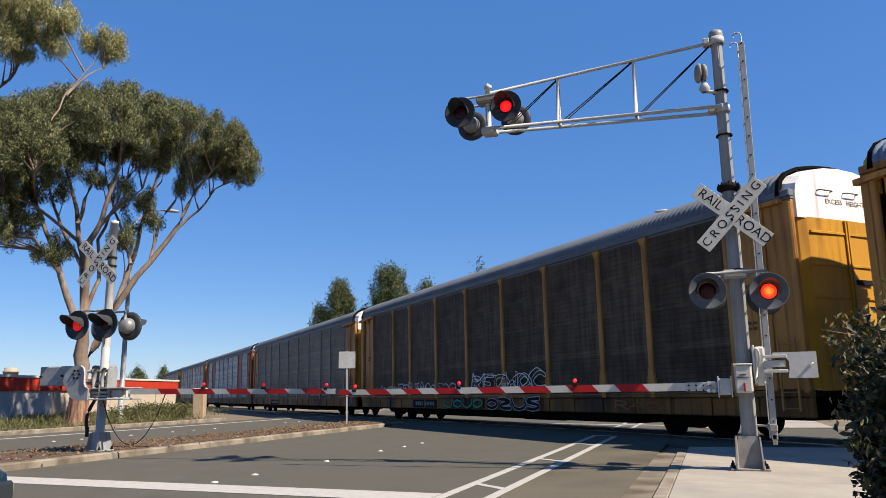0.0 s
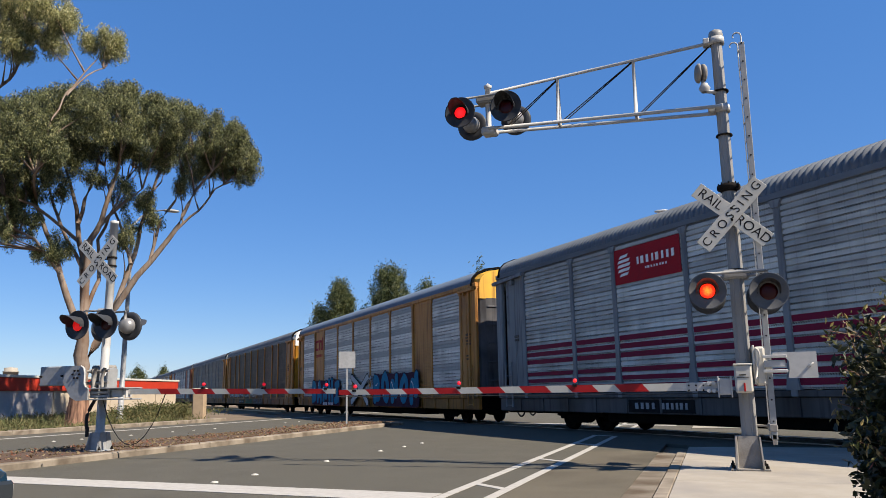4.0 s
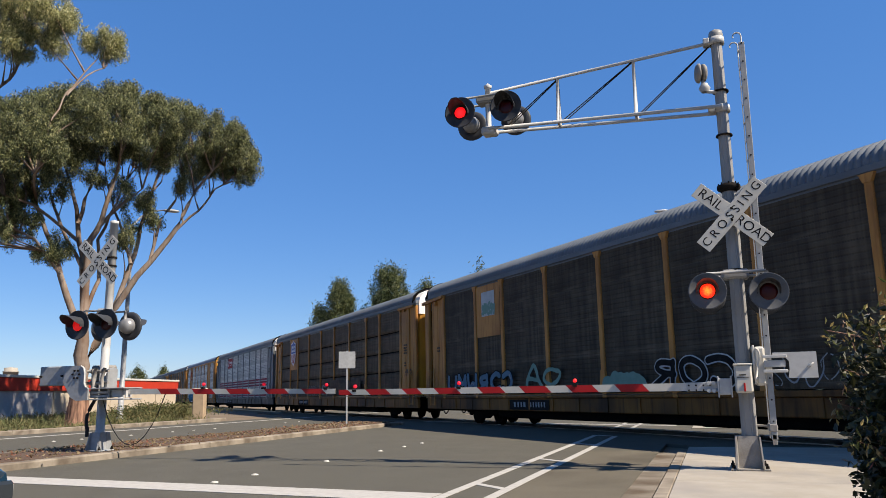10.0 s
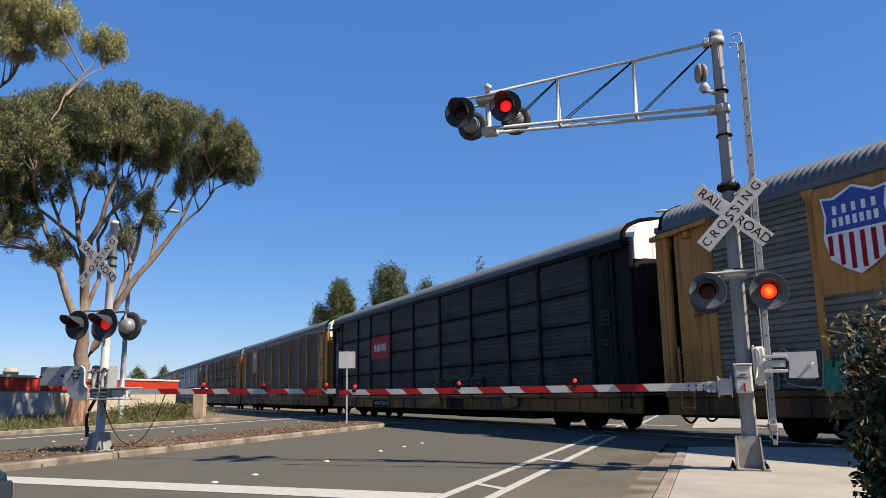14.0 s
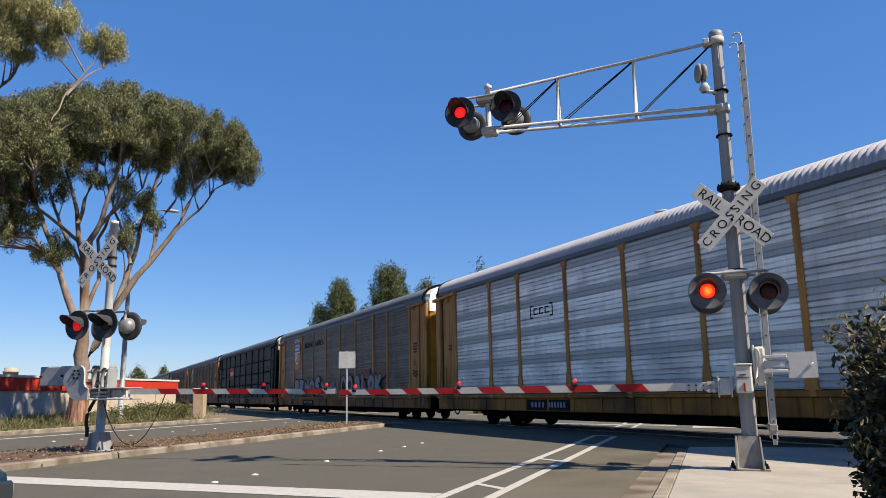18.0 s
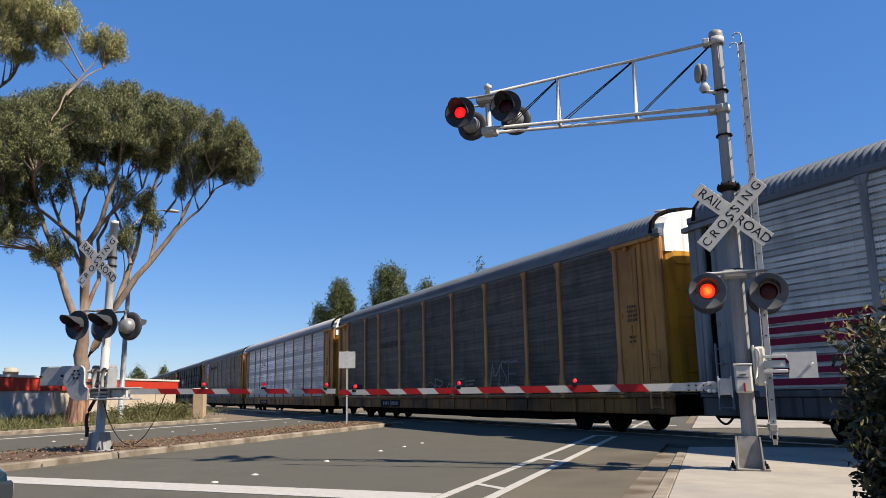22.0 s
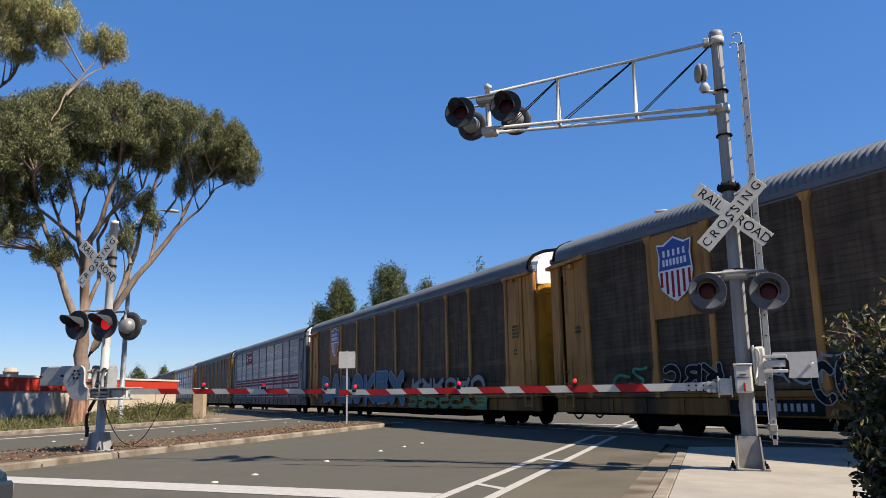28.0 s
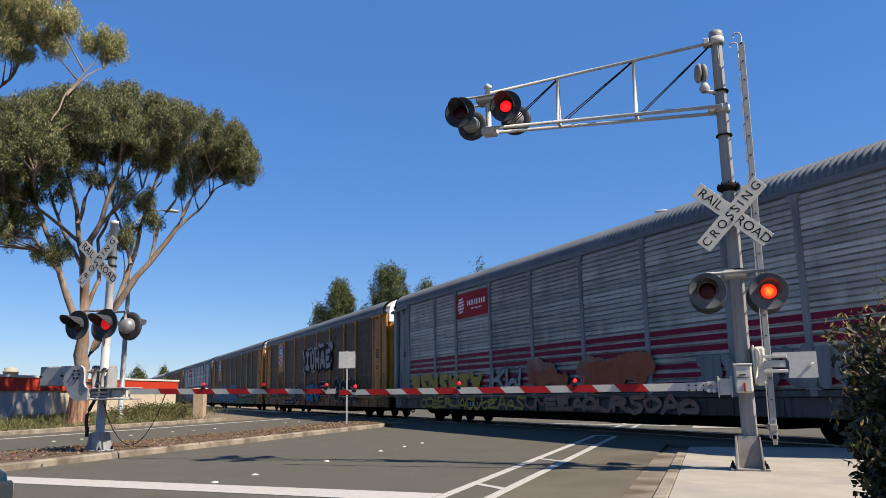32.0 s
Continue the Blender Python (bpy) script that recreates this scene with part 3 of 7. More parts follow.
def roof_mesh(bm):
    """Arched sheet of half-round ribs a quarter metre wide with sharp valleys between them, all round the arch."""
    arch = [(-1.56, 5.24), (-1.555, 5.36), (-1.51, 5.53), (-1.40, 5.66), (-1.22, 5.77), (-0.95, 5.87), (-0.5, 5.95), (0, 5.98), (0.5, 5.95), (0.95, 5.87), (1.22, 5.77), (1.40, 5.66), (1.51, 5.53), (1.555, 5.36), (1.56, 5.24)]
    out = []
    for i, (x, z) in enumerate(arch):
        (x0, z0), (x1, z1) = arch[max(i - 1, 0)], arch[min(i + 1, len(arch) - 1)]
        d = math.hypot(x1 - x0, z1 - z0)
        out.append((-(z1 - z0) / d, (x1 - x0) / d))
    fade = [0.0] + [1.0] * (len(arch) - 2) + [0.0]
    n = 148
    step = (2 * HALF - 0.5) / n
    prev = None
    for i in range(n):
        for t, h in ((0.0, -0.010), (0.16, 0.006), (0.34, 0.036), (0.5, 0.046), (0.66, 0.036), (0.84, 0.006)):
            y = -HALF + 0.25 + (i + t) * step
            ring = [bm.verts.new((x + nx * h * k, y, z + nz * h * k)) for (x, z), (nx, nz), k in zip(arch, out, fade)]
            if prev:
                for a, b, c, d in zip(prev, prev[1:], ring[1:], ring):
                    bm.faces.new((a, b, c, d))
            if t == 0.0:
                for a, b in zip(ring, ring[1:]):
                    (bm.edges.get((a, b)) or bm.edges.new((a, b))).smooth = False
            prev = ring
    bmesh.ops.recalc_face_normals(bm, faces=bm.faces)
    return bm


def rim_mesh(bm):
    """Thin black strip over the arch at either end of the roof."""
    arch = [(-1.58, 5.22), (-1.57, 5.32), (-1.51, 5.55), (-1.31, 5.76), (-0.96, 5.91), (-0.5, 5.99), (0, 6.02), (0.5, 5.99), (0.96, 5.91), (1.31, 5.76), (1.51, 5.55), (1.57, 5.32), (1.58, 5.22)]
    rows = [[bm.verts.new((x * k, y, 5.2 + (z - 5.2) * k)) for x, z in arch] for k, y in ((1.03, -0.05), (1.03, 0.05), (0.97, 0.05), (0.97, -0.05))]
    for p, q in ((0, 1), (1, 2), (2, 3), (3, 0)):
        for i in range(len(arch) - 1):
            bm.faces.new((rows[p][i], rows[p][i + 1], rows[q][i + 1], rows[q][i]))
    bmesh.ops.recalc_face_normals(bm, faces=bm.faces)
    return bm


def end_cap_mesh(bm):
    """The closed end above the doors' band: a shallow faceted hood."""
    arch = [(-1.52, 4.75), (-1.52, 5.30), (-1.46, 5.50), (-1.27, 5.70), (-0.93, 5.84), (-0.5, 5.92), (0, 5.95), (0.5, 5.92), (0.93, 5.84), (1.27, 5.70), (1.46, 5.50), (1.52, 5.30), (1.52, 4.75)]
    a = [bm.verts.new((x, 0.0, z)) for x, z in arch]
    b = [bm.verts.new((x * 0.93, 0.34, z - 0.03)) for x, z in arch]
    for p, q, r, s in zip(a, a[1:], b[1:], b):
        bm.faces.new((p, q, r, s))
    bm.faces.new(b)
    bm.faces.new(a[::-1])
    bm.faces.new((a[0], b[0], b[-1], a[-1]))
    bmesh.ops.recalc_face_normals(bm, faces=bm.faces)
    return bm


def grab_mesh(bm):
    """Bent handhold on the end hood."""
    return tube(bm, [(-0.2, -0.01, 0.0), (-0.2, 0.06, 0.0), (-0.17, 0.08, 0.0), (0.17, 0.08, 0.0), (0.2, 0.06, 0.0), (0.2, -0.01, 0.0)], 0.014, 6)


def end_door_mesh(sgn):
    """One tall rounded door leaf of a car's end."""
    def build(bm):
        outline = [(1.52, 0.0), (1.50, 0.12), (1.36, 0.28), (1.15, 0.34), (0.03, 0.36)]
        lo = [bm.verts.new((sgn * x, y, 1.10)) for x, y in outline]
        hi = [bm.verts.new((sgn * x, y, 4.745)) for x, y in outline]
        for i in range(len(lo) - 1):
            bm.faces.new((lo[i], lo[i + 1], hi[i + 1], hi[i]))
        bm.faces.new(hi)
        bm.faces.new(lo)
        box(bm, min(sgn * 0.02, sgn * 0.06), max(sgn * 0.02, sgn * 0.06), 0.30, 0.40, 1.1, 4.74)
        bmesh.ops.recalc_face_normals(bm, faces=bm.faces)
        return bm
    return build


END = HALF - PANELS


def end_panel_mesh(bm):
    """Plain sheet between the first bay and the dark slot behind the leading corner."""
    box(bm, -0.02, 0.05, 0.0, 1.20, 1.14, 5.08)
    box(bm, -0.05, -0.02, 0.05, 0.15, 1.14, 5.05, 0.012)
    box(bm, -0.034, -0.02, 0.62, 0.66, 1.14, 5.0, 0.006)
    for z in (1.7, 2.6, 3.5, 4.4):
        box(bm, -0.045, -0.02, 1.08, 1.17, z, z + 0.12, 0.008)
    return bm


def slot_mesh(bm):
    return box(bm, 0.14, 0.18, 1.16, 1.44, 1.14, 5.06)


def corner_post_mesh(bm):
    box(bm, -0.09, 0.06, 1.42, 1.60, 1.05, 5.04, 0.03)
    box(bm, -0.06, 0.06, 1.60, END, 1.05, 5.04, 0.03)
    return bm


def bracket_mesh(bm):
    prism(bm, [(-0.17, -0.08, 5.06), (-0.17, END + 0.08, 4.96), (-0.17, END + 0.08, 5.07), (-0.17, -0.08, 5.17)], (0.15, 0, 0))
    box(bm, -0.14, 0.0, 0.60, 0.80, 4.84, 5.0, 0.01)
    bmesh.ops.recalc_face_normals(bm, faces=bm.faces)
    return bm


def rear_panel_mesh(bm):
    """Plain sheet of the trailing end, with a stiffening fold."""
    box(bm, -0.02, 0.05, 0.0, END, 1.14, 5.10)
    box(bm, -0.085, -0.02, 0.98, 1.14, 1.10, 5.06, 0.025)
    return bm


def door_leaf_mesh(bm):
    box(bm, -0.05, -0.02, 0.14, 0.92, 1.20, 4.96, 0.012)
    box(bm, -0.062, -0.05, 0.30, 0.76, 1.34, 4.80, 0.005)
    for z in (1.9, 3.1, 4.3):
        box(bm, -0.075, -0.05, 0.16, 0.24, z, z + 0.14, 0.006)
    box(bm, -0.078, -0.06, 0.60, 0.63, 2.3, 2.9)
    return bm


def rear_post_mesh(bm):
    box(bm, -0.06, 0.06, END - 0.14, END, 1.05, 5.06, 0.03)
    return bm


def rear_bracket_mesh(bm):
    box(bm, -0.15, -0.02, -0.1, END - 0.2, 5.04, 5.15, 0.012)
    box(bm, -0.13, 0.0, 0.5, 0.62, 4.92, 5.05, 0.01)
    return bm


FRONT_PIECES = (("end_panel", end_panel_mesh), ("corner_post", corner_post_mesh), ("bracket", bracket_mesh))
REAR_PIECES = (("end_panel", rear_panel_mesh), ("door_leaf", door_leaf_mesh), ("corner_post", rear_post_mesh), ("bracket", rear_bracket_mesh))


def turned(make):
    """The same piece for the other end of the car."""
    def build(bm):
        make(bm)
        bmesh.ops.scale(bm, vec=(1, -1, 1), verts=bm.verts)
        bmesh.ops.reverse_faces(bm, faces=bm.faces)
        return bm
    return build


def post_mesh(bm):
    box(bm, -0.075, 0.04, -0.085, 0.085, 0.98, 5.12, 0.02)
    prism(bm, [(-0.09, -0.17, 5.16), (-0.09, 0.17, 5.16), (-0.09, 0.085, 4.98), (-0.09, -0.085, 4.98)], (0.10, 0, 0))
    prism(bm, [(-0.085, -0.17, 1.12), (-0.085, -0.085, 1.75), (-0.085, 0.085, 1.75), (-0.085, 0.17, 1.12)], (0.10, 0, 0))
    bmesh.ops.recalc_face_normals(bm, faces=bm.faces)
    return bm


def sill_mesh(bm):
    box(bm, 0.0, 0.12, -HALF, HALF, 0.56, 0.98, 0.02)
    box(bm, -0.06, 0.14, -HALF, HALF, 0.98, 1.12, 0.015)
    for i in range(19):
        y = -12.6 + i * 1.4
        box(bm, -0.03, 0.0, y - 0.04, y + 0.04, 0.58, 0.97)
    return bm


def frame_mesh(bm):
    box(bm, -1.42, 1.42, -HALF, HALF, 0.98, 1.12)
    box(bm, -0.45, 0.45, -HALF - 0.1, HALF + 0.1, 0.5, 0.98, 0.03)
    box(bm, -1.3, 1.3, -8.2, 8.2, 0.30, 0.75, 0.05)
    for y in (-11.9, 11.9):
        box(bm, -1.35, 1.35, y - 1.9, y + 1.9, 0.50, 0.98, 0.04)
    tube(bm, [(-0.8, -4, 0.5), (-0.8, -1.5, 0.5)], 0.25, 12)
    return bm


def far_wall_mesh(bm):
    box(bm, 1.50, 1.56, -HALF, HALF, 1.12, 5.3)
    box(bm, -1.45, 1.45, -HALF + 0.1, HALF - 0.1, 5.22, 5.28)
    return bm


def chord_mesh(bm):
    box(bm, -0.07, 0.10, -HALF, HALF, 5.17, 5.33, 0.02)
    box(bm, -0.02, 0.08, -HALF, HALF, 5.12, 5.17)
    return bm


def truck_mesh(bm):
    for x in (-1.0, 1.0):
        prism(bm, [(x - 0.07, -1.25, 0.40), (x - 0.07, -0.95, 0.62), (x - 0.07, -0.45, 0.72), (x - 0.07, 0.45, 0.72), (x - 0.07, 0.95, 0.62), (x - 0.07, 1.25, 0.40),
                   (x - 0.07, 0.75, 0.34), (x - 0.07, 0.42, 0.20), (x - 0.07, -0.42, 0.20), (x - 0.07, -0.75, 0.34)], (0.14, 0, 0))
        for y in (-0.86, 0.86):
            box(bm, x - 0.11, x + 0.11, y - 0.14, y + 0.14, 0.30, 0.56, 0.03)
        for y in (-0.15, 0.0, 0.15):
            tube(bm, [(x, y, 0.28), (x, y, 0.62)], 0.06, 8)
    box(bm, -1.05, 1.05, -0.22, 0.22, 0.42, 0.62, 0.04)
    box(bm, -0.9, 0.9, -1.2, 1.2, 0.30, 0.55, 0.03)
    bmesh.ops.recalc_face_normals(bm, faces=bm.faces)
    return bm


def wheel_mesh(bm):
    turn = Matrix.Rotation(math.pi / 2, 4, "Y")
    for x in (-0.75, 0.75):
        s = 1 if x > 0 else -1
        lathe(bm, [(0.0, -0.02), (0.13, -0.03), (0.16, 0.0), (0.30, 0.0), (0.33, -0.05), (0.415, -0.055), (0.42, 0.05), (0.445, 0.06), (0.445, 0.085), (0.2, 0.085), (0, 0.085)],
              Matrix.Translation((x, 0, 0)) @ turn @ Matrix.Scale(-s, 4, (0, 0, 1)), 20)
    tube(bm, [(-0.75, 0, 0), (0.75, 0, 0)], 0.08, 8)
    bmesh.ops.recalc_face_normals(bm, faces=bm.faces)
    return bm


def coupler_mesh(bm):
    box(bm, -0.1, 0.1, 0.0, 0.45, 0.72, 0.95, 0.03)
    box(bm, -0.17, 0.15, 0.40, 0.62, 0.68, 0.99, 0.05)
    return bm


def hose_mesh(bm):
    pts = [(-0.5 + 0.0 * i, 0.0 + 0.075 * i, 0.62 - 0.30 * math.sin(math.pi * i / 10)) for i in range(11)]
    tube(bm, pts, 0.03, 6)
    tube(bm, [(-0.95, 0.05, 0.85), (-0.95, 0.25, 0.62), (-0.95, 0.42, 0.85)], 0.02, 6)
    return bm


def ladder_mesh(bm):
    for y in (0.0, 0.42):
        box(bm, -0.02, 0.02, y - 0.02, y + 0.02, 0.7, 2.2)
    for i in range(5):
        tube(bm, [(0, 0, 0.75 + 0.33 * i), (0, 0.42, 0.75 + 0.33 * i)], 0.013, 6)
    return bm


def plate(parent, y0, y1, z0, z1, mat, x=-0.09, name="plate", label="", thick=0.006):
    """A flat painted field on the near side."""
    bm = bmesh.new()
    box(bm, -SIDE + x - thick, -SIDE + x, y0, y1, z0, z1)
    return part(name, bm, mat, parent, label)


def bars(parent, y0, y1, z0, z1, n, mat, x, rnd, name="letter_bar"):
    """Unreadable lettering: a row of upright bars of uneven width, each a part."""
    step = (y1 - y0) / n
    for i in range(n):
        a = y0 + i * step + step * 0.12
        w = step * rnd.uniform(0.35, 0.62)
        bm = bmesh.new()
        box(bm, -SIDE + x - 0.008, -SIDE + x, a, a + w, z0, z1)
        part(name, bm, mat, parent)


def shield(car, yc, zc, w, h):
    """Blue-topped shield with red and white upright stripes."""
    def outline(s, n=9):
        pts = [(-0.5, 0.42), (-0.30, 0.40), (0.0, 0.5), (0.30, 0.40), (0.5, 0.42), (0.46, 0.2), (0.5, -0.05), (0.42, -0.3), (0.2, -0.42), (0.0, -0.5), (-0.2, -0.42), (-0.42, -0.3), (-0.5, -0.05), (-0.46, 0.2)]
        return [(y * w * s, z * h * s) for y, z in pts]
    bm = bmesh.new()
    prism(bm, [(-SIDE - 0.100, yc + y, zc + z) for y, z in outline(1.0)], (0.006, 0, 0))
    bmesh.ops.recalc_face_normals(bm, faces=bm.faces)
    emblem = part("emblem", bm, WHITE_INK, car, "shield emblem in blue, red and white")
    bm = bmesh.new()
    prism(bm, [(-SIDE - 0.106, yc + y, zc + z) for y, z in ((-0.47 * w, 0.39 * h), (-0.28 * w, 0.37 * h), (0, 0.47 * h), (0.28 * w, 0.37 * h), (0.47 * w, 0.39 * h), (0.42 * w, 0.2 * h), (0.46 * w, 0.0), (-0.46 * w, 0.0), (-0.42 * w, 0.2 * h))], (0.005, 0, 0))
    bmesh.ops.recalc_face_normals(bm, faces=bm.faces)
    part("blue_field", bm, BLUE_INK, emblem)
    for i in range(6):
        bm = bmesh.new()
        y = -0.40 * w + i * 0.16 * w
        low = -0.44 * h * (1 - (y / (0.62 * w)) ** 2)
        box(bm, -SIDE - 0.106, -SIDE - 0.101, yc + y - 0.035 * w, yc + y + 0.035 * w, zc + low, zc - 0.03 * h)
        part("red_stripe", bm, RED_INK, emblem)
    for z0, n in ((0.20, 5), (0.06, 7)):
        for i in range(n):
            y = (i - (n - 1) / 2) * 0.72 * w / n
            bm = bmesh.new()
            box(bm, -SIDE - 0.112, -SIDE - 0.106, yc + y - 0.03 * w, yc + y + 0.03 * w, zc + z0 * h, zc + (z0 + 0.10) * h)
            part("letter_bar", bm, WHITE_INK, emblem)


GLYPHS = (
    (((0, 0), (0.05, 1)), ((0.05, 0.95), (0.5, 0.35), (0.9, 0.95)), ((0.95, 1), (1, 0))),
    (((0.1, 0), (0.05, 1)), ((0.05, 0.95), (0.7, 0.95), (0.9, 0.7), (0.6, 0.5), (0.1, 0.5)), ((0.4, 0.5), (1, 0))),
    (((1, 0.85), (0.6, 1), (0.2, 0.85), (0, 0.5), (0.2, 0.12), (0.6, 0), (1, 0.15)),),
    (((0, 0), (0.45, 1), (0.6, 1), (1, 0)), ((0.2, 0.35), (0.8, 0.35))),
    (((0, 1), (0, 0.3), (0.3, 0), (0.7, 0), (1, 0.3), (1, 1)),),
    (((0.95, 1), (0.2, 1), (0.05, 0.7), (0.8, 0.45), (0.9, 0.12), (0.5, 0), (0, 0.05)),),
    (((0.5, 1), (0.1, 0.8), (0, 0.5), (0.1, 0.2), (0.5, 0), (0.9, 0.2), (1, 0.5), (0.9, 0.8), (0.5, 1)),),
    (((0.05, 0), (0, 1)), ((0, 0.98), (0.9, 1)), ((0, 0.5), (0.7, 0.55)), ((0, 0.03), (1, 0))),
)


LETTERS = {
    "A": (((0, 0), (0.35, 1), (0.65, 1), (1, 0)), ((0.2, 0.35), (0.8, 0.35))),
    "B": (((0.08, 0), (0.08, 1)), ((0.08, 0.96), (0.75, 0.92), (0.85, 0.7), (0.15, 0.52), (0.9, 0.4), (0.95, 0.15), (0.1, 0.04))),
    "E": (((0.08, 0), (0.08, 1)), ((0.08, 0.96), (0.95, 0.96)), ((0.08, 0.5), (0.75, 0.5)), ((0.08, 0.04), (0.95, 0.04))),
    "H": (((0.08, 0), (0.08, 1)), ((0.08, 0.5), (0.92, 0.5)), ((0.92, 0), (0.92, 1))),
    "I": (((0.5, 0), (0.5, 1)), ((0.1, 0.96), (0.9, 0.96)), ((0.1, 0.04), (0.9, 0.04))),
    "L": (((0.1, 1), (0.1, 0.05), (0.95, 0.05)),),
    "N": (((0.08, 0), (0.08, 1), (0.92, 0.02), (0.92, 1)),),
    "R": (((0.08, 0), (0.08, 1)), ((0.08, 0.96), (0.75, 0.94), (0.9, 0.74), (0.7, 0.55), (0.1, 0.5)), ((0.45, 0.5), (0.98, 0))),
    "K": (((0.08, 0), (0.08, 1)), ((0.95, 1), (0.12, 0.5), (0.98, 0))),
    "O": (((0.5, 1), (0.1, 0.8), (0, 0.5), (0.1, 0.2), (0.5, 0), (0.9, 0.2), (1, 0.5), (0.9, 0.8), (0.5, 1)),),
    "S": (((0.95, 0.9), (0.6, 1), (0.15, 0.9), (0.1, 0.65), (0.85, 0.42), (0.92, 0.15), (0.5, 0), (0.05, 0.08)),),
    "U": (((0.05, 1), (0.08, 0.15), (0.5, 0.0), (0.92, 0.15), (0.95, 1)),),
    "X": (((0, 0), (0.5, 0.5), (1, 1)), ((0, 1), (0.5, 0.5), (1, 0))),
}


def sprayed(name, strokes, radius, x, mat, parent, label="", seed=0, cell=0.036, rough=0.05):
    """Paint within a distance of the strokes (y, z), as one flat sheet with a softly wavering rim."""
    pts = np.array([p for st in strokes for p in st])
    lo, hi = pts.min(0) - radius * 1.25 - cell, pts.max(0) + radius * 1.25 + cell
    ys, zs = np.arange(lo[0], hi[0] + cell, cell), np.arange(lo[1], hi[1] + cell, cell)
    Y, Z = np.meshgrid(ys, zs, indexing="ij")
    d = np.full(Y.shape, 1e9)
    for st in strokes:
        for (ay, az), (by, bz) in zip(st, st[1:]):
            vy, vz = by - ay, bz - az
            t = np.clip(((Y - ay) * vy + (Z - az) * vz) / (vy * vy + vz * vz + 1e-9), 0, 1)
            d = np.minimum(d, np.hypot(Y - ay - t * vy, Z - az - t * vz))
    d -= radius * (1 + rough * np.sin(Y * 7 + seed) * np.cos(Z * 9 + seed * 2) + rough * 0.5 * np.sin(Y * 23 + Z * 17 + seed))
    verts, faces = [], []
    inside = d < 0
    full = inside[:-1, :-1] & inside[1:, :-1] & inside[1:, 1:] & inside[:-1, 1:]
    some = (inside[:-1, :-1] | inside[1:, :-1] | inside[1:, 1:] | inside[:-1, 1:]) & ~full
    for k in range(full.shape[1]):
        a = None
        for q in range(full.shape[0] + 1):
            on = q < full.shape[0] and full[q, k]
            if on and a is None:
                a = q
            elif not on and a is not None:
                f = len(verts)
                verts += [(x, ys[a], zs[k]), (x, ys[q], zs[k]), (x, ys[q], zs[k + 1]), (x, ys[a], zs[k + 1])]
                faces.append((f, f + 1, f + 2, f + 3))
                a = None
    for q, k in np.argwhere(some):
        ring = ((q, k), (q + 1, k), (q + 1, k + 1), (q, k + 1))
        poly = []
        for (a0, b0), (a1, b1) in zip(ring, ring[1:] + ring[:1]):
            d0, d1 = d[a0, b0], d[a1, b1]
            if d0 < 0:
                poly.append((x, ys[a0], zs[b0]))
            if (d0 < 0) != (d1 < 0):
                t = d0 / (d0 - d1)
                poly.append((x, ys[a0] + (ys[a1] - ys[a0]) * t, zs[b0] + (zs[b1] - zs[b0]) * t))
        if len(poly) > 2:
            faces.append(tuple(range(len(verts), len(verts) + len(poly))))
            verts += poly
    me = bpy.data.meshes.new(name)
    me.from_pydata(verts, [], faces)
    me.materials.append(mat)
    ob = new(name, me)
    ob.parent = parent
    return tagged(ob, label) if label else ob


def tag_lines(car, y0, y1, z0, z1, ink, n, seed, width=0.055, x=-0.085):
    """Quick handwritten sprayed signs in a thin line, one object for each sign."""
    rnd = random.Random(seed)
    step = (y1 - y0) / n
    for i in range(n):
        yb, h = y1 - (i + 0.05) * step, (z1 - z0) * rnd.uniform(0.6, 1.0)
        lean, lift = rnd.uniform(-0.1, 0.25), rnd.uniform(0, 0.2) * (z1 - z0)
        strokes = []
        for stroke in rnd.choice(GLYPHS):
            strokes.append([(yb - u * step * 0.95 - lean * v * h + 0.05 * step * math.sin(v * 5 + i), z0 + lift + h * (v + 0.06 * math.sin(u * 6 + i))) for u, v in smoothed(stroke)])
        sprayed("graffiti", strokes, width * rnd.uniform(0.4, 0.6), -SIDE + x - 0.0016 * (i % 4), ink, car, "thin handwritten sprayed sign", seed + i, 0.030, 0.15)


def smoothed(stroke):
    """A polyline with its corners rounded off."""
    pts = list(stroke)
    for _ in range(2):
        if len(pts) < 3:
            break
        out = [pts[0]]
        for (a, b), (c, d) in zip(pts, pts[1:]):
            out += [(a * 0.75 + c * 0.25, b * 0.75 + d * 0.25), (a * 0.25 + c * 0.75, b * 0.25 + d * 0.75)]
        pts = out + [pts[-1]]
    return pts


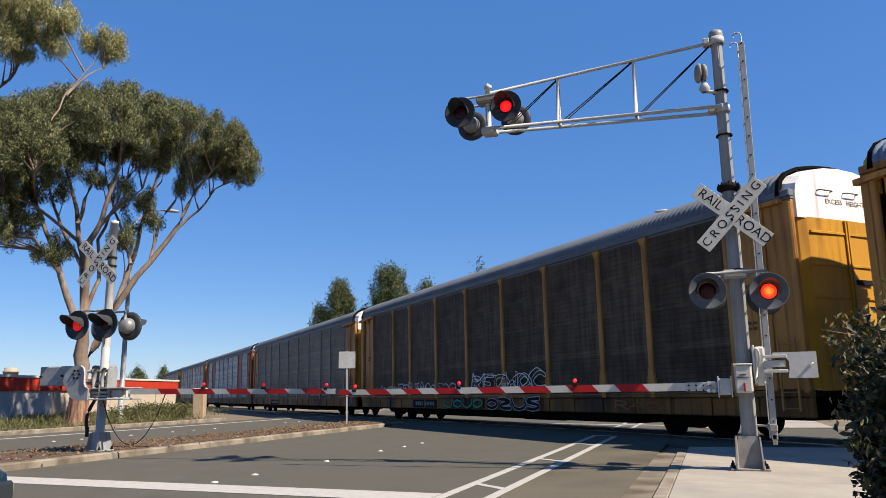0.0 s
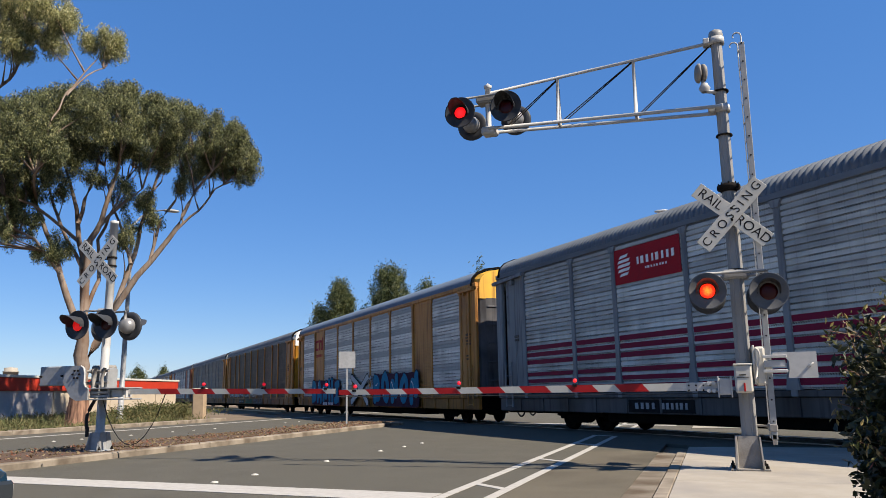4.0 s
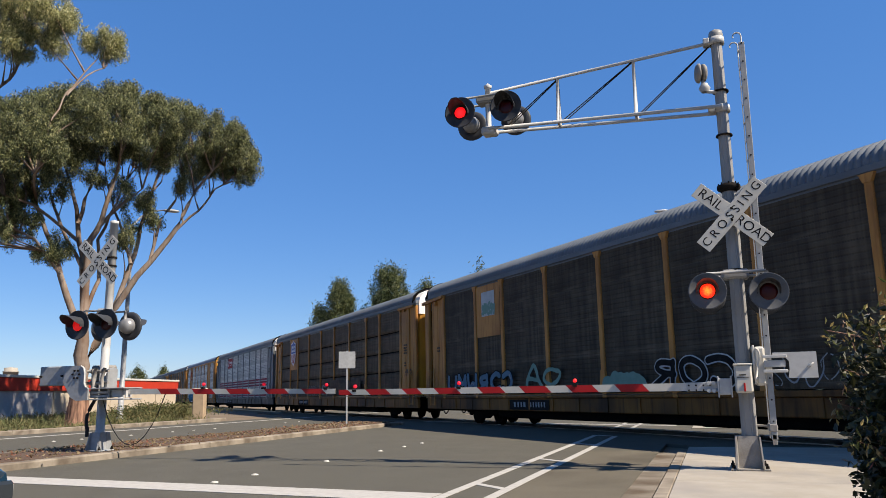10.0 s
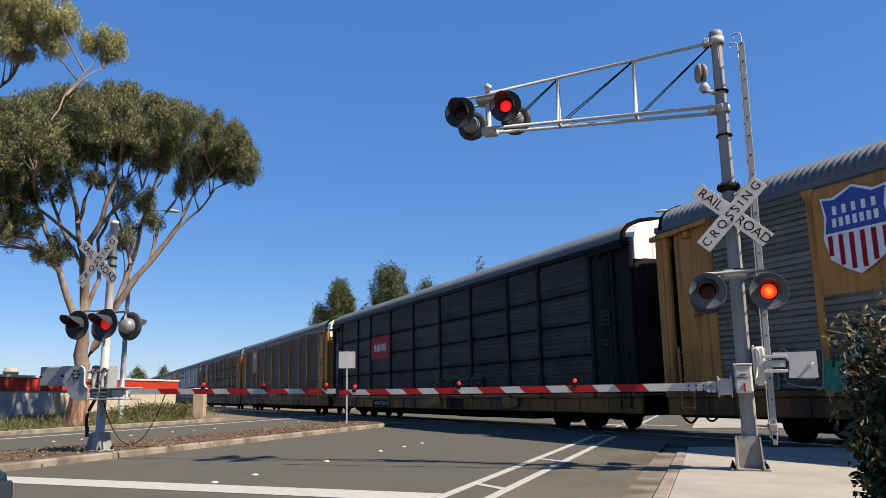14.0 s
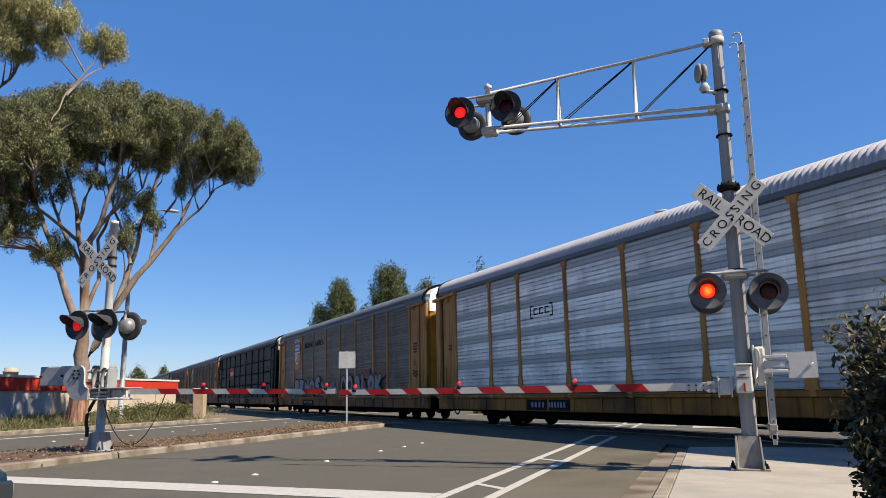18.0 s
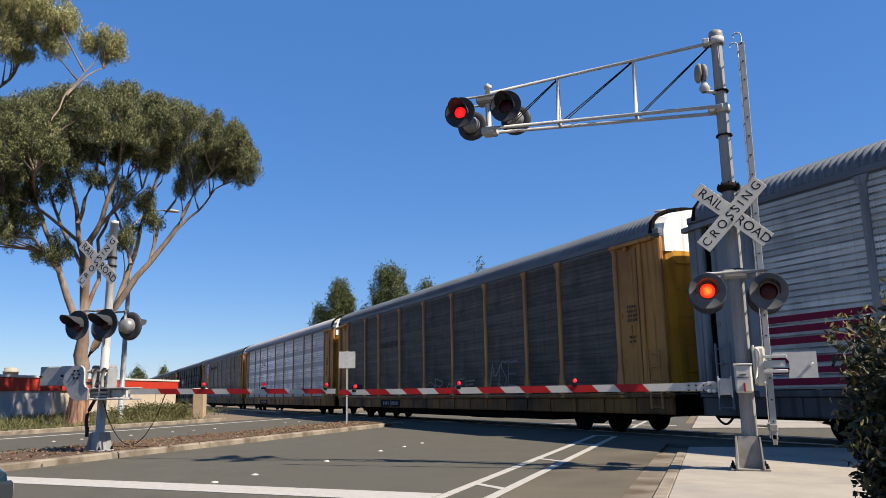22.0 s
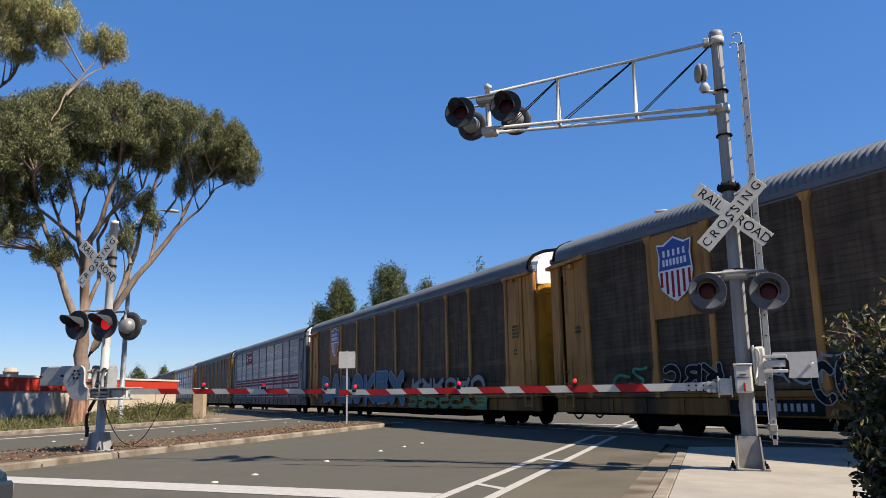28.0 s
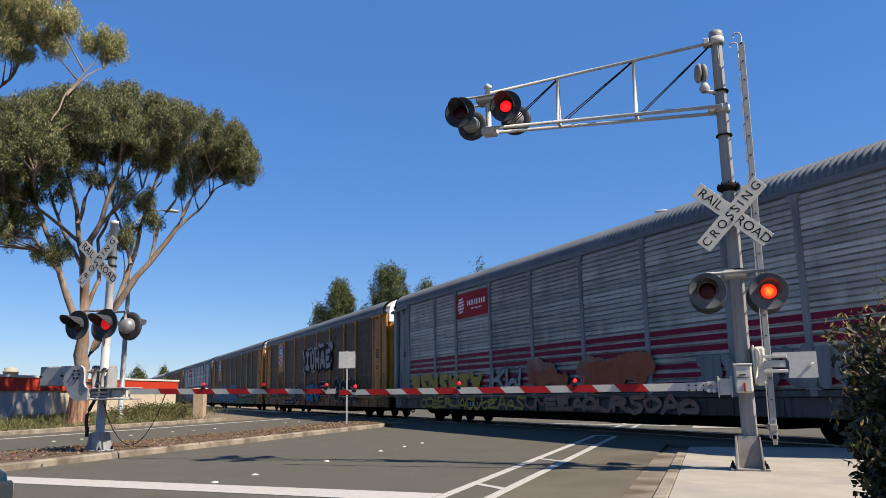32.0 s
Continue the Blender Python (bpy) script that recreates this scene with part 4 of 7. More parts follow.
def scrawl(car, y0, y1, z0, z1, fill, edge, n, seed, x=-0.085, fat=1.0, text="", shine=None):
    """Sprayed graffiti: swollen crowded letters with an outline, some with glints."""
    rnd = random.Random(seed)
    n = len(text) or n
    step = (y1 - y0) / n
    for i in range(n):
        h = (z1 - z0) * rnd.uniform(0.92, 1.06)
        yb = y1 - (i + 0.10) * step
        lean = rnd.uniform(-0.12, 0.12)
        thick = min(0.13 * step, 0.105 * h) * rnd.uniform(0.92, 1.08) * min(fat, 1.3)
        rim = max(0.025, min(0.06, thick * 0.42))
        inset = thick + rim
        flip, over = (rnd.random() < 0.5, rnd.random() < 0.5) if not text else (False, False)
        xx = -SIDE + x - 0.0016 * (i % 4)
        w, hh = max(0.1, step * 1.02 - 2 * inset), max(0.1, h - 2 * inset)
        strokes = []
        for stroke in (LETTERS[text[i]] if text else rnd.choice(GLYPHS)):
            out = []
            for u, v in smoothed(stroke):
                u, v = 1 - u if flip else u, 1 - v if over else v
                bow = 0.05 * math.sin(v * 5 + seed + i)
                out.append((yb - inset * 0.7 - (u + bow) * w - lean * (v - 0.5) * hh, z0 + inset + (v + 0.03 * math.sin(u * 5 + i)) * hh))
            strokes.append(out)
        ob = sprayed("graffiti", strokes, thick + rim, xx, edge, car, "sprayed graffiti letter with an outline", seed + i)
        sprayed("fill", strokes, thick, xx - 0.006, fill, ob, seed=seed + i)
        if shine:
            glint = [[(p[0] + thick * 0.45, p[1] + thick * 0.25) for p in st[len(st) // 3: len(st) // 3 + 4]] for st in strokes if len(st) > 3]
            if glint:
                sprayed("glint", glint, 0.022, xx - 0.011, shine, ob, seed=seed, cell=0.022)


def cloud(car, y0, y1, z0, z1, ink, n, seed, x=-0.085, size=0.3):
    """A soft-edged sprayed patch of overlapping puffs."""
    rnd = random.Random(seed)
    strokes = []
    for i in range(n):
        y, z = rnd.uniform(y0 + size, y1 - size), rnd.uniform(z0 + size * 0.7, max(z0 + size * 0.71, z1 - size * 0.7))
        strokes.append([(y - rnd.uniform(0, 0.5), z), (y + rnd.uniform(0, 0.5), z + rnd.uniform(-0.1, 0.1))])
    sprayed("graffiti", strokes, size, -SIDE + x, ink, car, "sprayed colour patch with a ragged rim", seed, 0.045, 0.16)


def railcar(k, label, paint, sheet, kind="ribbed", post_paint=None, end_paint=None, roof=ROOF_GREY, sill_paint=None, narrow=None, chord=None, hood=WHITE_CAR, half=HALF, doors=None):
    """One covered car carrier; its near side is at -x and its head at +y."""
    post_paint, end_paint, chord = post_paint or paint, end_paint or paint, chord or ROOF_GREY
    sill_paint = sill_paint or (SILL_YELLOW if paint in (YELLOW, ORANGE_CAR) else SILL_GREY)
    car = tagged(new("railcar"), label, "railcar", "cars of the freight train")
    car.scale = (1.0, 0.97, 0.978)
    whole = Matrix.Diagonal((1, half / HALF, 1, 1))
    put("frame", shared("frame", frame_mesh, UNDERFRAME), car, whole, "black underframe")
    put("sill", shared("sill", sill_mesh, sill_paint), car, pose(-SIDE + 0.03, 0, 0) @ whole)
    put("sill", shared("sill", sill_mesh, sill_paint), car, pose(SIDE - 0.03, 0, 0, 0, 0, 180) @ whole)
    put("side_wall", shared("side_wall", far_wall_mesh, sheet), car, whole)
    put("roof", shared("roof", roof_mesh, roof, True), car, whole, "ribbed arched metal roof")
    for x, a in ((-SIDE + 0.03, 0), (SIDE - 0.03, 180)):
        put("roof_edge", shared("roof_edge", chord_mesh, chord), car, pose(x, 0, 0, 0, 0, a) @ whole)
    for y in (half - 0.27, -half + 0.27):
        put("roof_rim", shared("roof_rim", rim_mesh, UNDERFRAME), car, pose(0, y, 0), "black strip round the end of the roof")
    y = PANELS
    for i, w in enumerate(BAYS):
        y -= w
        me = panel_of(w - 0.012, kind, sheet) if not (narrow and w < 2.5) else panel_of(w - 0.012, "plain", narrow)
        put("panel", me, car, pose(-SIDE + 0.02, y + 0.006, ZP0))
    if kind == "stacked":
        y = PANELS
        for w in BAYS:
            y -= w
            for c in (8, 15, 22):
                plate(car, y + 0.09, y + w - 0.09, ZP0 + 0.1333 * c - 0.018, ZP0 + 0.1333 * c + 0.03, UNDERFRAME, 0.0, "joint", "black joint between side plates", 0.012)
    y = PANELS
    for w in (0,) + BAYS:
        y -= w
        put("post", shared("post", post_mesh, post_paint), car, pose(-SIDE + 0.02, y, 0))
    shrink = Matrix.Diagonal((1, (half - PANELS) / END, 1, 1))
    for piece, make in FRONT_PIECES:
        put(piece, shared(piece, make, end_paint), car, pose(-SIDE + 0.02, PANELS, 0) @ shrink)
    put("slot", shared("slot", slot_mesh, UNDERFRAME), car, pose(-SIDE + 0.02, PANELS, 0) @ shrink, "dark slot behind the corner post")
    for piece, make in REAR_PIECES:
        put(piece, shared(piece + "_rear", turned(make), end_paint), car, pose(-SIDE + 0.02, -PANELS, 0) @ shrink)
    for y, a in ((half - 0.32, 0), (-half + 0.32, 180)):
        hood_ob = put("end_hood", shared("end_hood", end_cap_mesh, hood), car, pose(0, y, 0, 0, 0, a), "white painted end above the doors")
        for sgn in (-1, 1):
            door_paint = doors or (END_YELLOW if end_paint is YELLOW else end_paint)
            leaf = put("end_door", shared("end_door%d" % sgn, end_door_mesh(sgn), door_paint), car, pose(0, y, 0, 0, 0, a))
            for z in (1.6, 2.3, 3.0, 3.7, 4.4):
                put("door_bar", shared("door_bar", lambda bm: box(bm, -0.52, 0.52, 0.33, 0.385, 0.0, 0.06, 0.008), door_paint), leaf, pose(sgn * 0.585, 0, z))
        put("vent_slot", shared("vent_slot", lambda bm: box(bm, -0.62, -0.1, 0.384, 0.40, 3.32, 3.44, 0.01), BLACK), car, pose(0, y, 0, 0, 0, a), "dark slot in the end door")
        put("coupler", shared("coupler", coupler_mesh, UNDERFRAME), car, pose(0, y + (0.32 if a == 0 else -0.32), 0, 0, 0, a))
        put("brake_hose", shared("brake_hose", hose_mesh, RUBBER), car, pose(0, y + (0.32 if a == 0 else -0.32), 0, 0, 0, a))
        if a:
            for text, off in (("EXCESS", -0.62), ("HEIGHT", 0.06), ("CAR", 0.62)):
                words("lettering", text, 0.16, STENCIL, hood_ob, pose(-0.35 - off, 0.345, 5.14, 0, 0, 180))
            for off in (-0.55, 0.25):
                put("grab_iron", shared("grab_iron", grab_mesh, STENCIL), hood_ob, pose(-off, 0.345, 5.36))
    for y in (9.9, -9.9):
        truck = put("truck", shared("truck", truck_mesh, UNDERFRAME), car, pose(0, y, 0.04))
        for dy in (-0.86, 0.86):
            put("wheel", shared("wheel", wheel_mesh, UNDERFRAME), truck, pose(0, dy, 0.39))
    for y in (half - 1.15, -half + 0.15):
        put("ladder", shared("ladder", ladder_mesh, post_paint), car, pose(-SIDE - 0.14, y, 0))
    rnd = random.Random(100 + k)
    for y0, y1, z0, z1, rows in ((-12.98, -12.55, 3.35, 3.43, 4), (-12.85, -12.60, 2.55, 2.61, 2), (12.45, 12.75, 3.0, 3.08, 2)):
        for r in range(rows):
            bars(car, y0, y1, z0 - 0.12 * r, z1 - 0.12 * r, 6, STENCIL, -0.048, rnd)
    mark = plate(car, 4.4, 6.9, 0.60, 0.93, BLACK, 0.02, "number_board", "black board with worn white marks")
    bars(mark, 4.62, 5.62, 0.69, 0.85, 6, FADED_INK, 0.012, rnd)
    bars(mark, 5.82, 6.68, 0.69, 0.85, 4, FADED_INK, 0.012, rnd)
    return car


def stripes(car):
    """Paired maroon lines along the ribbed side."""
    for z0, z1 in ((2.52, 2.66), (2.30, 2.44), (2.06, 2.20), (1.68, 1.80), (1.46, 1.58), (1.22, 1.36)):
        y = PANELS
        for w in BAYS:
            y -= w
            plate(car, y + 0.10, y + w - 0.10, z0, z1, MAROON, -0.0095, "stripe", thick=0.003)


def red_badge(car):
    y1 = PANELS - 5.02
    badge = plate(car, y1 - 2.65, y1, 4.05, 5.02, RED_INK, -0.02, "badge", "red badge with a white round device")
    bm = bmesh.new()
    for i in range(5):
        bm = bmesh.new()
        z = 4.25 + i * 0.125
        w = 0.26 * math.sqrt(max(0.05, 1 - ((i - 2) / 2.6) ** 2))
        prism(bm, [(-SIDE - 0.032, y1 - 0.45 + w + 0.06, z), (-SIDE - 0.032, y1 - 0.45 - w + 0.06, z + 0.03), (-SIDE - 0.032, y1 - 0.45 - w, z + 0.11), (-SIDE - 0.032, y1 - 0.45 + w, z + 0.08)], (0.004, 0, 0))
        bmesh.ops.recalc_face_normals(bm, faces=bm.faces)
        part("device_bar", bm, WHITE_INK, badge)
    bars(badge, y1 - 2.45, y1 - 0.88, 4.50, 4.70, 8, WHITE_INK, -0.027, random.Random(9))
    bars(badge, y1 - 2.15, y1 - 1.25, 4.34, 4.40, 8, WHITE_INK, -0.027, random.Random(8))


CARS = {}


def build_train():
    grey = dict(paint=GREY_CAR, sheet=SILVER_SHEET)
    CARS[-4] = railcar(-4, "silver ribbed car carrier with yellow ends", YELLOW, SILVER_SHEET, roof=ROOF_GREY)
    CARS[-3] = railcar(-3, "silver ribbed car carrier with yellow ends", YELLOW, SILVER_SHEET)
    CARS[-2] = railcar(-2, "silver ribbed car carrier with orange-brown posts", ORANGE_CAR, SILVER_SHEET, post_paint=GREY_CAR, narrow=ORANGE_CAR)
    CARS[-1] = railcar(-1, "dusty brown-grey car carrier with yellow ends", YELLOW, GREY_SHEET, post_paint=GREY_CAR, end_paint=YELLOW)
    c = CARS[0] = railcar(0, "yellow car carrier with dark brown side sheets and graffiti", YELLOW, BROWN_SHEET, "plain")
    tag_lines(c, 1.7, 11.6, 1.2, 1.62, PALE_INK, 16, 1, 0.045)
    tag_lines(c, 4.5, 11.4, 1.2, 1.5, WHITE_INK, 10, 6, 0.03)
    scrawl(c, -4.2, 1.0, 1.2, 1.85, DARK_SHEET, WHITE_INK, 6, 3, fat=0.7)
    tag_lines(c, -4.2, 1.0, 1.2, 1.9, WHITE_INK, 5, 5, 0.04, x=-0.1)
    scrawl(c, -3.8, 0.0, 0.56, 1.02, BLACK, PALE_INK, 4, 4, x=-0.05)
    scrawl(c, 0.2, 3.6, 0.58, 1.0, GREEN_INK, BLACK, 4, 2, x=-0.05)
    tag_lines(c, -9.6, -7.6, 0.62, 0.95, RUST_INK, 3, 7, 0.04, x=-0.05)
    c = CARS[1] = railcar(1, "yellow car carrier with silver ribbed sheets and blue graffiti", YELLOW, CLEAN_SHEET, narrow=YELLOW, hood=BRIGHT_YELLOW, chord=YELLOW, sill_paint=SILL_BRIGHT, roof=ROOF_BLUE, half=13.42, doors=SOOTED_SHADED)
    bars(c, 4.7, 5.8, 0.62, 0.78, 6, WHITE_INK, -0.135, random.Random(19))
    bars(c, 6.0, 6.9, 0.62, 0.78, 4, WHITE_INK, -0.135, random.Random(20))
    bm = bmesh.new()
    yl = PANELS - 2.87 - 0.2
    for i, (a, b, z0, z1) in enumerate(((0.0, 0.62, 3.98, 4.12), (0.0, 0.14, 4.12, 4.5), (0.0, 0.7, 4.48, 4.62), (0.8, 0.94, 3.98, 4.62), (0.94, 1.3, 4.45, 4.62), (1.2, 1.34, 3.98, 4.55), (1.2, 1.6, 3.98, 4.12), (1.5, 1.64, 4.0, 4.75))):
        bm = bmesh.new()
        box(bm, -SIDE - 0.034 - 0.0004 * i, -SIDE - 0.025, yl - b, yl - a, z0, z1, 0.004)
        part("emblem_bar", bm, RED_INK, c, "red bar of a ribbon emblem")
    bars(c, yl - 1.55, yl, 3.55, 3.72, 8, RED_INK, -0.022, random.Random(5))
    for a, b, top in ((3.5, 9.5, 2.02), (-8.0, -2.0, 2.1)):
        sprayed("graffiti", [[(a + 0.3, z), (b - 0.3, z + 0.05)] for z in (0.92, 1.3, 1.7, top - 0.3)], 0.33, -SIDE - 0.094, PURPLE_INK, c, "dark purple sprayed field behind letters", 17)
    scrawl(c, 3.6, 9.6, 0.62, 2.2, AQUA_INK, PURPLE_INK, 0, 11, x=-0.10, fat=1.45, text="BANHI", shine=WHITE_INK)
    scrawl(c, -1.2, 1.7, 0.62, 2.35, PALE_INK, BLACK, 0, 12, x=-0.10, fat=0.85, text="X")
    scrawl(c, -1.75, -1.2, 1.75, 2.15, PALE_INK, BLACK, 1, 15, x=-0.10, fat=0.8)
    bars(c, -1.9, -0.8, 1.42, 1.58, 6, PALE_INK, -0.09, random.Random(15))
    bars(c, 1.7, 3.1, 1.42, 1.58, 6, PALE_INK, -0.09, random.Random(16))
    scrawl(c, -8.0, -2.0, 0.66, 2.3, AQUA_INK, PURPLE_INK, 0, 13, x=-0.10, fat=1.45, text="BONON", shine=WHITE_INK)
    for k in (2, 9, 12):
        c = CARS[k] = railcar(k, "silver ribbed car carrier with maroon stripes and a red badge", GREY_CAR, WORN_SHEET if k == 12 else SILVER_SHEET, end_paint=GREY_CAR)
        stripes(c)
        red_badge(c)
    scrawl(c, 5.0, 11.8, 1.15, 2.0, LIME_INK, LIME_INK, 7, 21, fat=1.1)
    tag_lines(c, 2.0, 10.8, 0.6, 1.0, LIME_INK, 14, 24, 0.09, x=-0.06)
    scrawl(c, 2.2, 4.4, 1.15, 2.0, FADED_INK, STENCIL, 2, 22, fat=0.8)
    cloud(c, -4.6, 2.2, 1.3, 2.15, DIM_RUST_INK, 12, 23, x=-0.10, size=0.30)
    cloud(c, -4.4, -1.8, 1.25, 2.15, RUST_INK, 7, 27, x=-0.108, size=0.30)
    cloud(c, -0.6, 1.6, 1.3, 1.95, RUST_INK, 5, 28, x=-0.108, size=0.22)
    tag_lines(c, -6.0, 2.0, 0.6, 1.0, DIM_RUST_INK, 12, 29, 0.12, x=-0.06)
    scrawl(c, -10.2, -6.0, 1.15, 2.0, GREY_CAR, GREY_CAR, 5, 25, x=-0.10, fat=1.2)
    c = CARS[3] = railcar(3, "yellow car carrier with stacked dark brown side plates", YELLOW, BROWN_SHEET, "stacked")
    yb = PANELS - 2.87 - 1.035
    plate(c, yb - 0.97, yb + 0.97, 2.98, 5.1, YELLOW, -0.03, "panel_plate", "yellow plate behind the emblem")
    shield(c, yb, 4.12, 1.38, 1.75)
    tag_lines(c, 12.35, 13.15, 2.3, 4.4, STENCIL, 3, 35, 0.035, x=-0.06)
    scrawl(c, 7.4, 11.9, 1.15, 1.75, STENCIL, FADED_INK, 5, 31, fat=0.8)
    scrawl(c, 1.4, 4.1, 1.15, 1.85, STENCIL, FADED_INK, 5, 36, fat=0.7)
    tag_lines(c, 4.4, 7.0, 1.2, 1.7, STENCIL, 5, 37, 0.05)
    tag_lines(c, -0.8, 1.2, 1.2, 1.75, FADED_INK, 5, 33, 0.05)
    scrawl(c, -6.5, -1.2, 1.15, 2.05, BROWN_SHEET, STENCIL, 6, 34, x=-0.10, fat=1.25)
    tag_lines(c, -6.3, -1.4, 1.2, 1.95, DULL_SHEET, 6, 38, 0.03, x=-0.115)
    tag_lines(c, -13.5, -12.7, 1.95, 2.3, STENCIL, 4, 32, 0.035, x=-0.06)
    c = CARS[4] = railcar(4, "yellow car carrier with plain grey-brown side sheets", YELLOW, DARK_SHEET, "plain")
    plate(c, yb - 0.9, yb + 0.9, 3.2, 5.1, YELLOW, -0.03, "panel_plate", "yellow plate with a worn pale patch")
    patch = plate(c, yb - 0.52, yb + 0.48, 3.95, 4.85, PALE_INK, -0.04, "patch", "worn pale patch with green stains")
    tag_lines(patch, yb - 0.48, yb + 0.44, 4.0, 4.4, FADED_GREEN, 6, 47, 0.11, x=-0.05)
    scrawl(c, 6.4, 11.7, 1.12, 1.95, FADED_SKY_INK, BLACK, 6, 41, x=-0.10, fat=1.1, shine=FADED_INK)
    tag_lines(c, 3.6, 5.6, 1.3, 2.1, FADED_GREEN, 2, 42, 0.16)
    cloud(c, -0.6, 2.6, 1.2, 1.6, FADED_GREEN, 6, 48, size=0.16)
    scrawl(c, -3.6, -0.6, 1.15, 2.05, BLACK, PALE_INK, 3, 43, x=-0.10, fat=0.9)
    tag_lines(c, -6.6, -4.4, 1.2, 1.8, FADED_INK, 5, 45, 0.03)
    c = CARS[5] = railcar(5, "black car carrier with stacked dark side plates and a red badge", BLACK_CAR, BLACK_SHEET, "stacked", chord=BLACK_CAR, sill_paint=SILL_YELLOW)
    y1 = PANELS - 5.02
    badge = plate(c, y1 - 2.75, y1 - 0.1, 2.9, 4.05, RED_INK, -0.03, "badge", "dark red badge with worn white marks")
    bars(badge, y1 - 2.2, y1 - 0.5, 3.3, 3.65, 6, WHITE_INK, -0.037, random.Random(51))
    scrawl(c, -5.4, -0.6, 1.15, 1.75, BLACK, SILL_GREY, 6, 51, x=-0.10)
    tag_lines(c, -5.2, -0.8, 1.2, 1.85, GREEN_INK, 5, 57, 0.03, x=-0.12)
    scrawl(c, -3.4, -2.0, 0.60, 1.02, BLACK, BLACK, 2, 58, x=-0.06)
    cloud(c, -1.2, -0.2, 0.75, 0.95, SILL_BRIGHT, 3, 59, x=-0.06, size=0.14)
    cloud(c, -7.6, -6.6, 0.75, 0.95, SILL_BRIGHT, 3, 60, x=-0.06, size=0.14)
    for j in range(5):
        scrawl(c, 12.5, 13.15, 1.7 + 0.48 * j, 2.15 + 0.48 * j, BLACK_CAR, SKY_INK, 1, 52 + j, x=-0.10)
    c = CARS[6] = railcar(6, "yellow car carrier with grey sheets, emblem and graffiti", YELLOW, GREY_SHEET, "ribbed")
    plate(c, yb - 0.97, yb + 0.97, 2.95, 5.12, YELLOW, -0.03, "panel_plate", "yellow plate behind the emblem")
    shield(c, yb, 4.15, 1.45, 1.75)
    words("lettering", "BUILDING", 0.46, BLACK, c, pose(-SIDE - 0.028, 5.5, 4.45, 0, 0, -90), heavy=0.014)
    words("lettering", "AMERICA", 0.46, BLACK, c, pose(-SIDE - 0.028, 2.95, 4.45, 0, 0, -90), heavy=0.014)
    cloud(c, 4.4, 10.0, 1.15, 1.7, GREEN_INK, 9, 69, x=-0.075, size=0.18)
    scrawl(c, 9.3, 11.6, 1.15, 1.95, DULL_SHEET, FADED_INK, 2, 66, fat=0.8)
    scrawl(c, 2.4, 8.8, 1.12, 2.35, FADED_INK, BLACK, 0, 61, x=-0.10, fat=1.5, text="RENOS")
    scrawl(c, -1.3, 2.2, 1.15, 2.05, FADED_INK, GREY_SHEET, 3, 63, fat=1.2)
    scrawl(c, -4.1, -1.8, 1.15, 2.3, FADED_INK, BLACK, 2, 64, fat=1.2)
    cloud(c, -8.8, -4.6, 1.5, 2.5, DIM_RUST_INK, 9, 67, x=-0.08, size=0.22)
    scrawl(c, -8.6, -4.3, 1.15, 2.3, FADED_INK, STENCIL, 0, 65, x=-0.095, fat=1.3, text="BLOK")
    tag_lines(c, -13.4, -12.6, 1.9, 2.2, BLACK, 3, 68, 0.05, x=-0.1)
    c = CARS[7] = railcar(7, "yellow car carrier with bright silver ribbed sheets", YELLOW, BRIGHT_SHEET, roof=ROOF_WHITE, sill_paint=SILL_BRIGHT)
    ym = PANELS - 2.87 - 2.07 - 1.43
    pieces = []
    for side in (-1, 1):
        e = ym + side * 0.66
        pieces += [(e - 0.025, e + 0.025, 3.55, 3.98), (e - side * 0.07 - 0.08, e - side * 0.07 + 0.08, 3.93, 3.98), (e - side * 0.07 - 0.08, e - side * 0.07 + 0.08, 3.55, 3.60)]
    for i in range(3):
        a = ym + 0.46 - i * 0.34
        pieces += [(a - 0.24, a, 3.66, 3.70), (a - 0.24, a, 3.84, 3.88), (a - 0.05, a, 3.66, 3.88)]
    for i, (ya, yb2, za, zb) in enumerate(pieces):
        bm = bmesh.new()
        box(bm, -SIDE - 0.012 - 0.0004 * i, -SIDE - 0.005, ya, yb2, za, zb)
        part("emblem_bar", bm, DARKSTEEL, c, "dark bar of a bracketed emblem")
    c = CARS[8] = railcar(8, "yellow car carrier with dull grey side sheets", YELLOW, DULL_SHEET, "plain", post_paint=TAN_POST)
    bars(c, PANELS - 8.1, PANELS - 5.2, 3.42, 3.70, 17, STENCIL, -0.005, random.Random(81))
    scrawl(c, 9.6, 11.4, 1.2, 1.75, BLACK, DARK_SHEET, 2, 82)
    tag_lines(c, -3.6, 1.2, 1.2, 1.75, GREY_CAR, 5, 83, 0.05)
    tag_lines(c, -6.6, -4.6, 1.3, 2.3, GREY_CAR, 3, 84, 0.05)
    c = CARS[10] = railcar(10, "yellow car carrier with brown sheets and pale blue graffiti", YELLOW, BROWN_SHEET, "plain")
    plate(c, yb - 0.97, yb + 0.97, 2.95, 5.12, YELLOW, -0.03, "panel_plate", "yellow plate behind the emblem")
    shield(c, yb, 4.25, 1.45, 1.7)
    scrawl(c, -2.6, 10.9, 0.70, 2.35, FADED_SKY_INK, PALE_BLUE, 0, 101, x=-0.10, fat=1.9, text="BAROKEX")
    scrawl(c, -10.5, -3.4, 1.15, 1.85, FADED_INK, BROWN_SHEET, 6, 103, x=-0.10, fat=1.2)
    scrawl(c, -10.5, -3.0, 0.58, 1.05, GREEN_INK, LIME_INK, 7, 104, x=-0.06)
    c = CARS[11] = railcar(11, "yellow car carrier with brown sheets and block graffiti", YELLOW, BROWN_SHEET, "plain", hood=WHITE_CAR)
